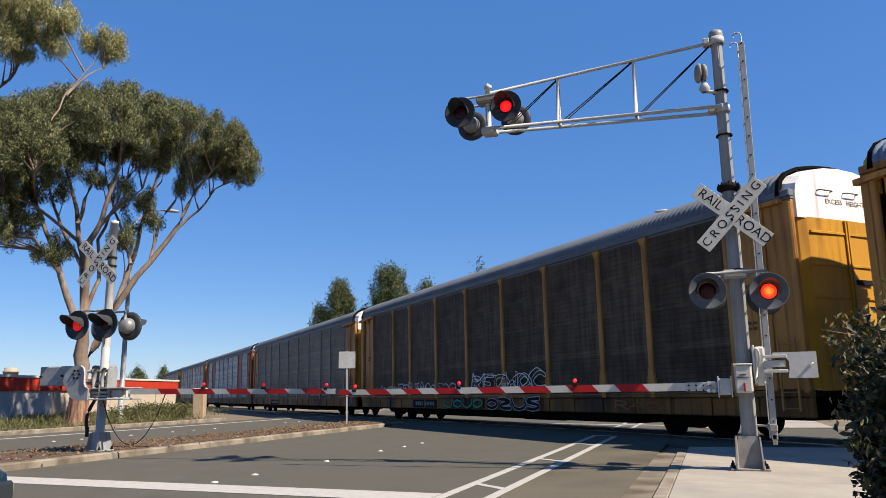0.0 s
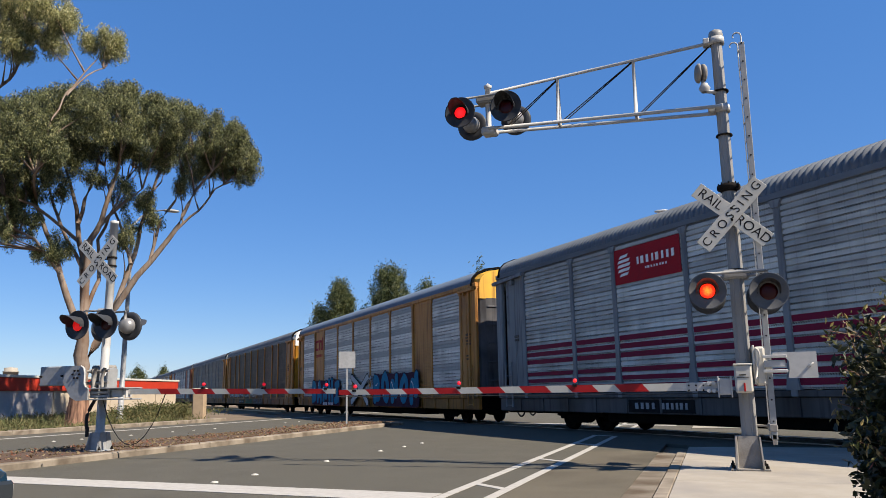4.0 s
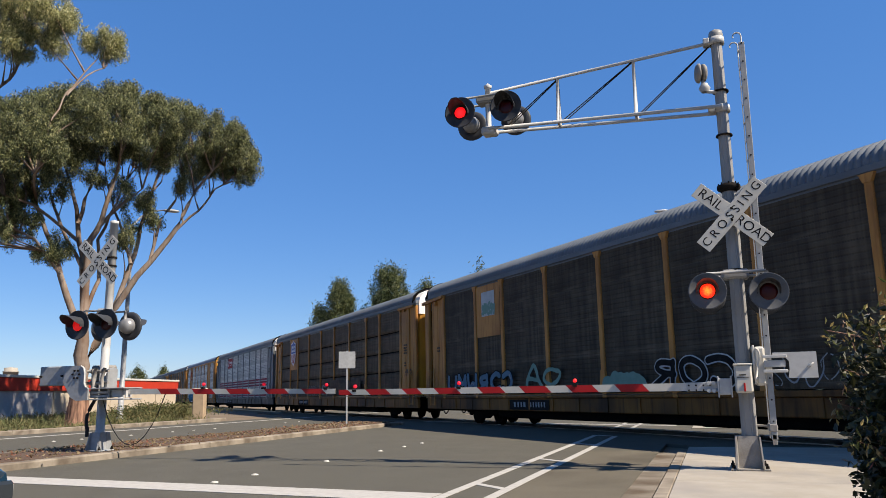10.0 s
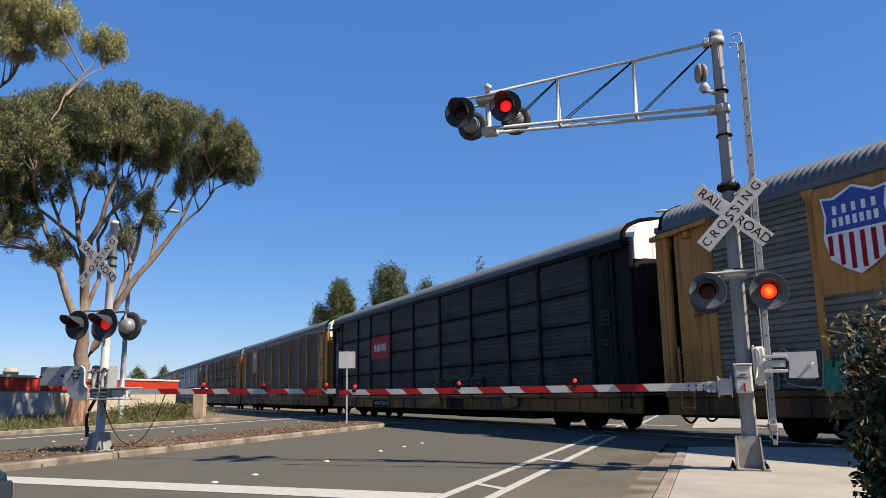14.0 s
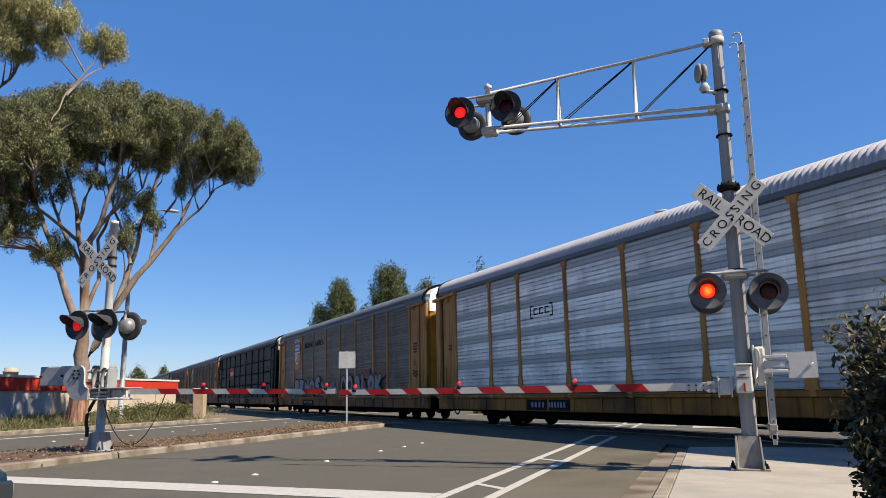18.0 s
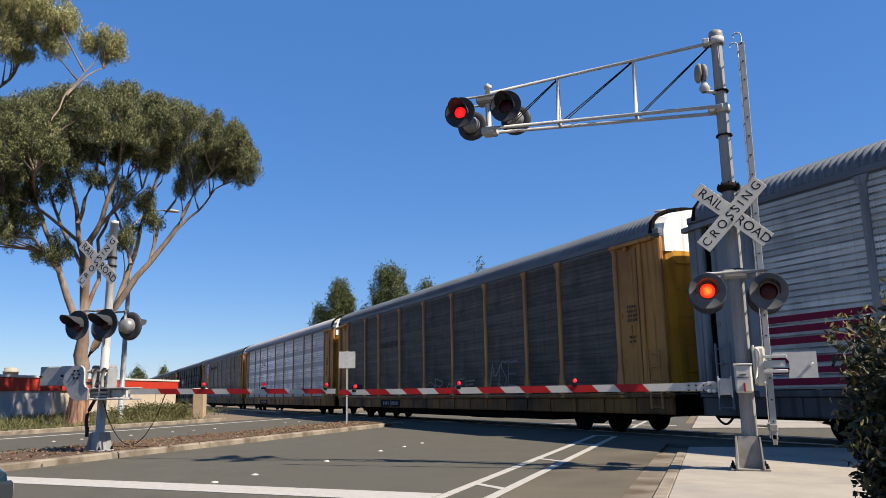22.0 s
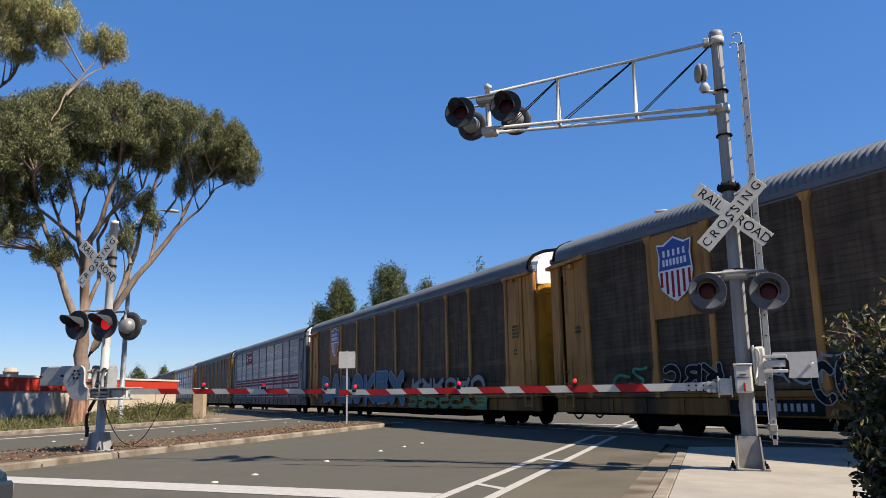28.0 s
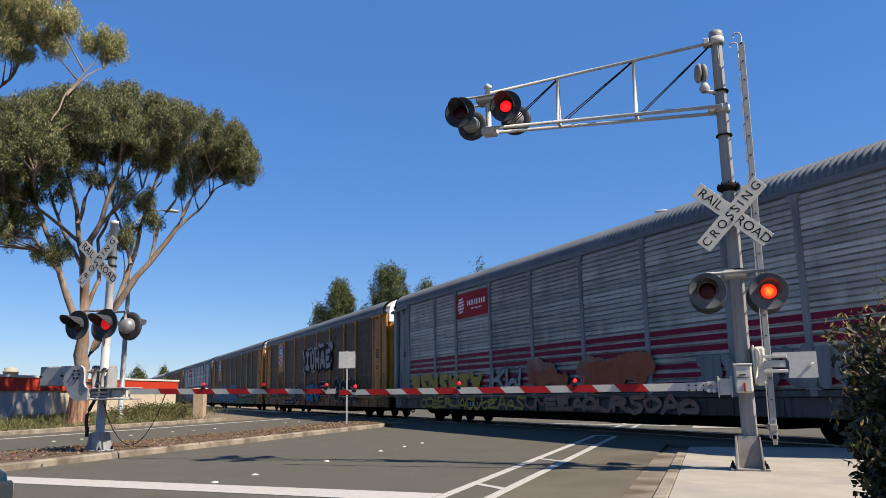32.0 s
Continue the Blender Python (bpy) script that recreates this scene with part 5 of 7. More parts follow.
    plate(c, yb - 0.97, yb + 0.97, 2.95, 5.12, YELLOW, -0.03, "panel_plate", "yellow plate behind the emblem")
    shield(c, yb, 4.15, 1.25, 1.65)
    cloud(c, -5.2, 1.7, 2.55, 4.3, FADED_INK, 40, 122, x=-0.070, size=0.26)
    cloud(c, -5.0, 1.5, 2.65, 4.2, BLACK, 44, 123, x=-0.078, size=0.26)
    scrawl(c, -4.7, 1.2, 2.72, 4.1, FADED_INK, BLACK, 0, 111, x=-0.09, fat=1.1, text="IUHAE")
    tag_lines(c, 1.8, 2.6, 3.2, 3.9, DULL_SHEET, 1, 118, 0.2)
    scrawl(c, -2.2, 1.1, 0.74, 2.0, AQUA_INK, BLACK, 3, 112, x=-0.10, fat=1.3)
    scrawl(c, -4.0, -2.3, 1.15, 2.05, BLACK, FADED_INK, 1, 120, x=-0.10)
    scrawl(c, -9.4, -5.2, 0.76, 2.15, BLACK, FADED_INK, 3, 119, x=-0.10, fat=1.4)
    scrawl(c, 2.9, 4.6, 0.78, 1.8, BLACK, FADED_INK, 3, 121, x=-0.10)
    scrawl(c, 6.9, 9.0, 1.18, 1.8, BLACK, FADED_INK, 3, 116)
    tag_lines(c, 9.6, 11.0, 1.2, 1.7, GREEN_INK, 2, 117, 0.08)
    tag_lines(c, 3.0, 5.8, 1.2, 1.9, FADED_INK, 4, 114, 0.05)


build_train()


# ---------------------------------------------------------------- crossing signals
FLASHERS = []



def signal_lamp(mast, x, y, z, facing, phase, lit=LIT, glow=0.108, r=0.268, dish=None, lead=0.0):
    """A flasher: dished black background, hooded lens, round housing behind, and the lamp insert that comes forward when lit."""
    k1 = r / 0.305
    turn = pose(x, y, z, 90 if facing < 0 else -90)
    bm = bmesh.new()
    lathe(bm, [(0.13 * k1, 0.0), (r - 0.02, 0.02), (r, 0.035), (r, 0.012), (r - 0.02, -0.004), (0.13 * k1, -0.022), (0.13 * k1, 0.0)], turn, 28)
    bmesh.ops.recalc_face_normals(bm, faces=bm.faces)
    lamp = part("flasher", bm, dish or SIGNAL_BLACK, mast, "round black flasher with hooded red lens")
    bm = bmesh.new()
    lathe(bm, [(0.17 * k1, -0.015), (0.172 * k1, -0.07), (0.15 * k1, -0.15), (0.09 * k1, -0.20), (0.0, -0.215)], turn, 20)
    bmesh.ops.recalc_face_normals(bm, faces=bm.faces)
    part("housing", bm, HOUSING, lamp, "grey metal domed housing", True)
    bm = bmesh.new()
    rings = []
    for k in range(17):
        a = math.pi * (-0.08 + 1.16 * k / 16)
        reach = (0.10 + 0.22 * max(0.0, math.sin(a)) ** 0.6) * (1.35 if r > 0.3 else 1.0)
        c, s = math.cos(a), math.sin(a)
        rings.append([bm.verts.new((x + q * c, y + facing * d, z + q * s)) for q, d in ((0.165 * k1, 0.0), (0.175 * k1, reach), (0.182 * k1, reach), (0.172 * k1, 0.0))])
    for a, b in zip(rings, rings[1:]):
        for i in range(3):
            bm.faces.new((a[i], a[i + 1], b[i + 1], b[i]))
    bmesh.ops.recalc_face_normals(bm, faces=bm.faces)
    part("hood", bm, SIGNAL_BLACK, lamp)
    bm = bmesh.new()
    lathe(bm, [(0.138 * k1, -0.012), (0.138 * k1, 0.004), (0.10 * k1, 0.012), (0.0, 0.016)], turn, 20)
    part("lens", bm, LENS, lamp, "dark red glass lens", True)
    if facing < 0:
        bm = bmesh.new()
        lathe(bm, [(0.0, -0.004), (glow * 0.97, -0.004), (glow, 0.004), (glow * 0.7, 0.012), (0.0, 0.016)], pose(0, 0, 0, 90), 20)
        insert = part("lamp_insert", bm, lit, lamp, "lit red lamp insert", True)
        FLASHERS.append((insert, x, y, z, phase, lead))
    return lamp


BASE_METAL = material("weathered_cast_metal", (0.26, 0.25, 0.23), 0.7, 0.1, second=(0.17, 0.145, 0.115), scale=6.0, amount=0.9, bump=0.2)
HOUSING = material("cast_housing", (0.26, 0.26, 0.26), 0.38, 0.35, second=(0.17, 0.17, 0.17), scale=6.0, amount=0.8)
FADED_DISH = material("faded_black_paint", (0.0748, 0.07656, 0.0792), 0.5, second=(0.1232, 0.1256, 0.128), scale=5.0, amount=0.9)
SIGNAL_BLACK = material("signal_black", (0.026, 0.028, 0.032), 0.5, second=(0.05, 0.052, 0.056), scale=7.0, amount=0.8)


def crossbuck(mast, x, y, z):
    for text, turn, dy in ((("RAIL", "ROAD"), 42.3, 0.0), (("CROSSING",), -47, -0.012)):
        bm = bmesh.new()
        box(bm, -0.635, 0.635, -0.004, 0.004, -0.118, 0.118, 0.003)
        blade = part("crossbuck_blade", bm, WHITE, mast, "white board with black lettering")
        blade.matrix_basis = pose(x, y + dy, z, 0, turn, 0)
        if len(text) == 2:
            words("lettering", text[0], 0.20, BLACK, blade, pose(-0.375, -0.005, 0.0), 0.001)
            words("lettering", text[1], 0.20, BLACK, blade, pose(0.375, -0.005, 0.0), 0.001)
        else:
            words("lettering", " ".join(text[0]), 0.178, BLACK, blade, pose(0, -0.005, 0.0), 0.001)
    bm = bmesh.new()
    for dz in (-0.09, 0.09):
        tube(bm, [(x, y - 0.03, z + dz), (x, y + 0.26, z + dz)], 0.018, 8)
    part("bolt", bm, DARKSTEEL, mast)


def mast_base(mast, x, y, z, half, tall, metal=None):
    """Four flared cast wings on a bolted plate, with a boxed foot between them."""
    metal = metal or BASE_METAL
    bm = bmesh.new()
    lo, hi = [], []
    for k in range(4):
        a = math.pi / 4 + math.pi / 2 * k
        lo.append(bm.verts.new((x + half * 0.98 * math.cos(a), y + half * 0.98 * math.sin(a), z + 0.03)))
        hi.append(bm.verts.new((x + half * 0.80 * math.cos(a), y + half * 0.80 * math.sin(a), z + tall)))
    for k in range(4):
        bm.faces.new((lo[k], lo[(k + 1) % 4], hi[(k + 1) % 4], hi[k]))
    bm.faces.new(hi)
    bmesh.ops.recalc_face_normals(bm, faces=bm.faces)
    base = part("base", bm, metal, mast, "flared weathered cast metal base")
    for sx in (-1, 1):
        for sy in (-1, 1):
            bm = bmesh.new()
            q = half * 0.56
            prism(bm, [(x + sx * q, y + sy * q * 0.6, z + 0.03), (x + sx * q, y + sy * q * 0.55, z + tall), (x + sx * q * 1.12, y + sy * q * 1.25, z + tall * 0.97), (x + sx * q * 1.25, y + sy * half * 1.18, z + 0.03)], (sx * 0.022, 0, 0))
            bmesh.ops.recalc_face_normals(bm, faces=bm.faces)
            part("wing", bm, metal, base)
            bm = bmesh.new()
            tube(bm, [(x + sx * half * 0.94, y + sy * half * 0.94, z + 0.03), (x + sx * half * 0.94, y + sy * half * 0.94, z + 0.10)], 0.014, 6)
            tube(bm, [(x + sx * half * 0.94, y + sy * half * 0.94, z + 0.03), (x + sx * half * 0.94, y + sy * half * 0.94, z + 0.065)], 0.028, 6)
            part("bolt", bm, DARKSTEEL, base)
    bm = bmesh.new()
    box(bm, x - half * 1.12, x + half * 1.12, y - half * 1.12, y + half * 1.12, z, z + 0.03, 0.008)
    part("base_plate", bm, metal, base)


def lamp_pair(mast, x, y, z, half, phase_left, reach=0.34, clamp=0.14, lit=LIT, glow=0.108, r=0.268, dish=None, tilt=0.0, lead=0.0):
    for dx, ph in ((-half, phase_left), (half, 1 - phase_left)):
        signal_lamp(mast, x + dx, y - reach, z + dx * tilt, -1, ph, lit, glow, r, dish, lead)
        signal_lamp(mast, x + dx, y + reach, z + dx * tilt, 1, ph, r=r)
    bm = bmesh.new()
    box(bm, x - clamp - 0.05, x + clamp + 0.05, y - clamp, y + clamp, z + 0.22, z + 0.36, 0.03)
    for dy in (-reach + 0.14, reach - 0.14):
        tube(bm, [(x - half, y + dy, z + 0.30), (x + half, y + dy, z + 0.30)], 0.021, 8)
        for dx in (-half, half):
            tube(bm, [(x + dx, y + dy, z + 0.30), (x + dx, y + dy, z + 0.10)], 0.03, 8)
    part("crossarm", bm, POLE_METAL, mast, "silver crossarm with its junction box")


def near_signal():
    X, Y = 0.43, 11.96
    mast = tagged(new("cantilever_signal"), "silver cantilever signal mast with flashers on the pavement", "crossing signal", "signals of the crossing")
    mast_base(mast, X - 0.035, Y, 0.03, 0.235, 0.47)
    bm = bmesh.new()
    faceted_pole(bm, X, Y, 0.4, 4.18, 0.117, 0.105)
    part("pole", bm, POLE_METAL, mast)
    bm = bmesh.new()
    lathe(bm, [(0.11, 4.10), (0.17, 4.15), (0.17, 4.20), (0.11, 4.23)], pose(X, Y, 0), 20)
    for k in range(8):
        a = math.pi * k / 4
        tube(bm, [(X + 0.142 * math.cos(a), Y + 0.142 * math.sin(a), 4.12), (X + 0.142 * math.cos(a), Y + 0.142 * math.sin(a), 4.24)], 0.012, 6)
    part("flange", bm, DARKSTEEL, mast, "dark bolted flange")
    bm = bmesh.new()
    faceted_pole(bm, X, Y, 4.2, 6.62, 0.096, 0.087)
    lathe(bm, [(0.10, 6.58), (0.11, 6.66), (0.10, 6.72), (0.03, 6.76), (0.0, 6.78)], pose(X, Y, 0), 20)
    part("upper_pole", bm, POLE_METAL, mast)
    # cantilever: one top chord, two bottom chords, posts and tie rods
    xe = -3.30
    bm = bmesh.new()
    tube(bm, [(X, Y, 6.56), (xe, Y, 6.25)], 0.026, 10)
    part("top_chord", bm, ALUM, mast)
    for dy in (-0.16, 0.16):
        bm = bmesh.new()
        tube(bm, [(X, Y + dy, 5.43), (xe, Y + dy * 0.7, 5.57)], 0.029, 10)
        part("bottom_chord", bm, ALUM, mast)
    for x in (-2.11, -0.86):
        zt, zb = 6.25 + (x - xe) / (X - xe) * 0.31, 5.57 - (x - xe) / (X - xe) * 0.14
        bm = bmesh.new()
        for dy in (-0.13, 0.13):
            tube(bm, [(x, Y, zt), (x, Y + dy, zb)], 0.024, 8)
        tube(bm, [(x, Y - 0.15, zb), (x, Y + 0.15, zb)], 0.024, 8)
        part("truss_post", bm, ALUM, mast)
    for xa, xb in ((xe + 0.3, -2.11), (-2.06, -0.89), (-0.81, X - 0.08)):
        zt, zb = 6.25 + (xb - xe) / (X - xe) * 0.31, 5.57 - (xa - xe) / (X - xe) * 0.14
        bm = bmesh.new()
        for dy in (-0.05, 0.05):
            tube(bm, [(xa, Y + dy, zb + 0.03), (xb, Y + dy * 0.3, zt - 0.03)], 0.009, 6)
        part("tie_rod", bm, DARKSTEEL, mast, "thin dark tie rods")
    for z in (6.56, 5.43):
        bm = bmesh.new()
        lathe(bm, [(0.095, -0.055), (0.120, -0.055), (0.120, 0.055), (0.095, 0.055)], pose(X, Y, z), 16)
        box(bm, X - 0.20, X - 0.10, Y - 0.10, Y + 0.10, z - 0.05, z + 0.05, 0.015)
        bmesh.ops.recalc_face_normals(bm, faces=bm.faces)
        part("clamp", bm, ALUM, mast)
    bm = bmesh.new()
    tube(bm, [(xe - 0.03, Y, 5.50), (xe - 0.03, Y, 6.36)], 0.05, 12)
    lathe(bm, [(0.06, 6.34), (0.075, 6.38), (0.0, 6.44)], pose(xe - 0.03, Y, 0), 12)
    box(bm, xe - 0.14, xe + 0.12, Y - 0.12, Y + 0.12, 5.48, 5.62, 0.03)
    part("end_post", bm, ALUM, mast)
    lamp_pair(mast, xe - 0.03, Y, 5.83, 0.40, 0, lit=LIT_HIGH, glow=0.10)
    lamp_pair(mast, X - 0.012, Y, 2.54, 0.41, 0, 0.36, dish=FADED_DISH, tilt=-0.06)
    crossbuck(mast, X, Y - 0.25, 3.70)
    # bell and bracket high on the mast
    bm = bmesh.new()
    tube(bm, [(X, Y, 5.72), (X - 0.18, Y - 0.12, 5.70), (X - 0.22, Y - 0.12, 5.80)], 0.03, 8)
    lathe(bm, [(0.05, 5.70), (0.09, 5.76), (0.05, 5.84)], pose(X - 0.23, Y - 0.12, 0), 12)
    part("bracket", bm, ALUM, mast)
    bm = bmesh.new()
    lathe(bm, [(0.0, -0.09), (0.05, -0.088), (0.12, -0.075), (0.15, -0.05), (0.155, -0.02), (0.14, -0.015), (0.0, -0.015)], pose(X - 0.27, Y - 0.12, 6.02, 0, 90, 12), 18)
    lathe(bm, [(0.0, 0.015), (0.14, 0.015), (0.14, 0.06), (0.10, 0.085), (0.0, 0.09)], pose(X - 0.27, Y - 0.12, 6.02, 0, 90, 12), 18)
    tube(bm, [(X - 0.30, Y - 0.12, 6.02), (X - 0.24, Y - 0.12, 6.02)], 0.05, 10)
    box(bm, X - 0.27, X - 0.22, Y - 0.15, Y - 0.09, 5.80, 5.92, 0.01)
    bmesh.ops.recalc_face_normals(bm, faces=bm.faces)
    part("bell", bm, BASE_METAL, mast, "grey metal bell", True)
    bm = bmesh.new()
    for z in (5.72, 5.0, 2.9):
        bm = bmesh.new()
        lathe(bm, [(0.09, -0.012), (0.122, -0.012), (0.122, 0.012), (0.09, 0.012)], pose(X, Y, z), 16)
        bmesh.ops.recalc_face_normals(bm, faces=bm.faces)
        part("band", bm, DARKSTEEL, mast, "dark clamping band")
    lean = Matrix.Translation((X + 0.024, Y, 0)) @ pose(0, 0, 0, 0, 0.28) @ Matrix.Translation((-X, -Y, 0))
    mast.matrix_basis = lean
    ladder = tagged(new("ladder"), "tall narrow metal ladder standing beside the signal mast", "ladder")
    lx, Y = 0.85, Y - 0.15
    bm = bmesh.new()
    box(bm, lx - 0.042, lx + 0.042, Y - 0.02, Y + 0.02, 0.45, 6.42, 0.006)
    for i in range(20):
        tube(bm, [(lx, Y - 0.024, 0.7 + 0.3 * i), (lx, Y - 0.02, 0.7 + 0.3 * i)], 0.013, 8, mi=1)
    part("rail", bm, [STEEL, BLACK], ladder, "flat drilled metal rail")
    bm = bmesh.new()
    box(bm, lx - 0.045, lx - 0.03, Y + 0.33, Y + 0.37, 0.45, 6.32)
    part("rail", bm, ALUM, ladder)
    for i in range(20):
        bm = bmesh.new()
        tube(bm, [(lx, Y, 0.7 + 0.3 * i), (lx - 0.037, Y + 0.35, 0.7 + 0.3 * i)], 0.011, 6)
        part("rung", bm, ALUM, ladder)
    for dy, lxx in ((0.0, lx), (0.35, lx - 0.037)):
        bm = bmesh.new()
        tube(bm, [(lxx, Y + dy, 6.32), (lxx, Y + dy, 6.53)] + [(lxx - 0.06 + 0.06 * math.cos(a), Y + dy, 6.53 + 0.06 * math.sin(a)) for a in (0.6, 1.2, 1.8, 2.4, 3.0, 3.5)], 0.012, 6)
        part("hook", bm, ALUM, ladder)
    bm = bmesh.new()
    for z in (1.6,):
        tube(bm, [(X, Y + 0.15, z), (lx, Y + 0.15, z)], 0.012, 6)
    part("stay", bm, ALUM, ladder)
    bm = bmesh.new()
    box(bm, lx - 0.06, lx + 0.05, Y - 0.03, Y + 0.38, 0.56, 0.66, 0.01)
    box(bm, lx - 0.03, lx + 0.03, Y - 0.02, Y + 0.02, 0.38, 0.52, 0.005)
    tube(bm, [(X, Y + 0.15, 0.66), (lx, Y + 0.15, 0.62)], 0.02, 6)
    part("foot_plate", bm, BASE_METAL, ladder)
    ladder.matrix_basis = Matrix.Translation((lx - 0.01, Y, 6.4)) @ pose(0, 0, 0, 0, 0.66) @ Matrix.Translation((-lx, -Y, -6.4))


def stripe_arm(gate, x0, edges, y, z0, z1, h):
    """A flat boom with slanting red and white bands; edges are the places where the colour changes, white first."""
    x1 = edges[-1]
    L = abs(x1 - x0)
    sgn = 1 if x1 > x0 else -1
    bm = bmesh.new()
    prism(bm, [(x0, y - 0.012, z0 - h * 0.46), (x1, y - 0.012, z1 - h * 0.34), (x1, y - 0.012, z1 + h * 0.34), (x0, y - 0.012, z0 + h * 0.46)], (0, 0.024, 0))
    bmesh.ops.recalc_face_normals(bm, faces=bm.faces)
    boom = part("boom", bm, WHITE, gate, "slender banded boom")
    lean = 0.05
    cuts = [0.0] + [abs(e - x0) for e in edges]
    for i, (da, db) in enumerate(zip(cuts, cuts[1:])):
        pts = []
        for d, top in ((da, 0), (db, 0), (db, 1), (da, 1)):
            d2 = min(L, max(0, d + (-lean * sgn if top else lean * sgn) * (1 if 0 < d < L - 1e-6 else 0)))
            taper = 1 - 0.25 * d2 / L
            z = z0 + (z1 - z0) * d2 / L + (h / 2 if top else -h / 2) * taper
            pts.append((x0 + sgn * d2, y - 0.018, z))
        bm = bmesh.new()
        prism(bm, pts, (0, 0.036, 0))
        bmesh.ops.recalc_face_normals(bm, faces=bm.faces)
        part("band", bm, (WHITE, RED)[i % 2], boom, ("white band", "red band")[i % 2])


def marker(gate, x, y, z, glass=LIT_SMALL):
    bm = bmesh.new()
    box(bm, x - 0.035, x + 0.035, y - 0.03, y + 0.03, z - 0.09, z - 0.055)
    base = part("marker_lamp", bm, DARKSTEEL, gate, "small red boom lamp")
    bm = bmesh.new()
    lathe(bm, [(0.0, -0.04), (0.026, -0.04), (0.03, -0.025), (0.03, 0.0), (0.022, 0.011), (0, 0.014)], pose(x, y, z, 90), 14)
    bmesh.ops.recalc_face_normals(bm, faces=bm.faces)
    part("lamp_glass", bm, glass, base, "glowing red glass", True)


def near_gate():
    gate = tagged(new("crossing_gate"), "lowered red and white gate boom pivoting on the near mast", "crossing gate", "gates of the crossing")
    Y = 11.75
    stripe_arm(gate, -0.36, (-0.93, -1.34, -1.67, -2.07, -2.39, -2.81, -3.12, -3.49, -3.86, -4.23, -4.52, -4.79, -5.08, -5.45, -5.78, -5.99), Y, 1.198, 1.215, 0.115)
    bm = bmesh.new()
    box(bm, -0.36, 0.09, Y - 0.022, Y + 0.022, 1.135, 1.262, 0.006)
    for x in (-0.32, -0.22, -0.12, -0.03):
        for z in (1.15, 1.22):
            tube(bm, [(x, Y - 0.035, z), (x, Y - 0.02, z)], 0.014, 6, mi=1)
    part("boom_butt", bm, [ALUM, DARKSTEEL], gate, "bare metal butt of the boom")
    bm = bmesh.new()
    box(bm, 0.09, 0.27, Y - 0.06, Y + 0.06, 1.08, 1.31, 0.012)
    for x in (0.085, 0.262):
        box(bm, x - 0.010, x + 0.010, Y - 0.09, Y + 0.09, 1.04, 1.345, 0.006)
    for z in (1.14, 1.25):
        tube(bm, [(-0.06, Y - 0.03, z), (0.11, Y - 0.03, z)], 0.018, 8)
        for x in (-0.045, 0.02):
            tube(bm, [(x, Y - 0.07, z), (x, Y - 0.02, z)], 0.03, 8)
    part("boom_clamp", bm, ALUM, gate)
    bm = bmesh.new()
    box(bm, 0.312, 0.545, 11.58, 11.80, 1.10, 1.50, 0.025)
    box(bm, 0.300, 0.557, 11.565, 11.80, 1.485, 1.512, 0.01)
    case = part("relay_box", bm, WHITE, gate, "white enclosure with a small red tag")
    bm = bmesh.new()
    box(bm, 0.37, 0.46, 11.574, 11.58, 1.345, 1.36)
    box(bm, 0.34, 0.50, 11.574, 11.58, 1.315, 1.322)
    part("lettering", bm, DARKSTEEL, case)
    bm = bmesh.new()
    box(bm, 0.42, 0.445, 11.566, 11.58, 1.12, 1.24, 0.004)
    part("tag", bm, RED, case)
    bm = bmesh.new()
    box(bm, 0.598, 0.745, 11.74, 12.2, 1.20, 1.75, 0.03)
    box(bm, 0.575, 0.612, 11.75, 12.15, 1.22, 1.77, 0.01)
    part("mechanism_case", bm, WHITE, gate, "white gate mechanism case")
    bm = bmesh.new()
    tube(bm, [(0.62, 11.7, 1.72)] + [(0.62 + 0.05 * math.sin(a), 11.69, 1.62 + 0.1 * math.cos(a)) for a in (0.5, 1.2, 1.9, 2.6)] + [(0.60, 11.7, 1.3)], 0.014, 8)
    part("conduit", bm, WHITE, gate)
    bm = bmesh.new()
    prism(bm, [(1.02, 11.70, 1.295), (1.40, 11.70, 1.295), (1.40, 11.70, 1.655), (0.84, 11.70, 1.655), (0.84, 11.70, 1.60), (1.00, 11.70, 1.585), (1.045, 11.70, 1.53), (1.045, 11.70, 1.42)], (0, 0.04, 0))
    for z in (1.395, 1.60):
        box(bm, 0.70, 1.02, 11.66, 11.70, z - 0.022, z + 0.022, 0.006)
    box(bm, 0.72, 1.00, 11.71, 11.74, 1.45, 1.55, 0.01)
    tube(bm, [(1.31, 11.70, 1.47), (1.31, 11.66, 1.47)], 0.02, 6)
    tube(bm, [(1.27, 11.67, 1.45), (1.35, 11.67, 1.50)], 0.01, 6)
    bmesh.ops.recalc_face_normals(bm, faces=bm.faces)
    part("counterweight", bm, ALUM, gate, "silver counterweight plate on two arms")
    for x, z in ((-1.98, 1.325), (-3.85, 1.325), (-5.70, 1.31)):
        marker(gate, x, Y, z, LIT_ORANGE if x > -2 else LIT_SMALL)
    bm = bmesh.new()
    tube(bm, [(0.1, Y - 0.02, 1.10), (-2.0, Y - 0.03, 1.108), (-4.0, Y - 0.03, 1.125), (-6.0, Y - 0.03, 1.148)], 0.006, 5)
    part("cable", bm, RUBBER, gate, "thin black cable under the boom")


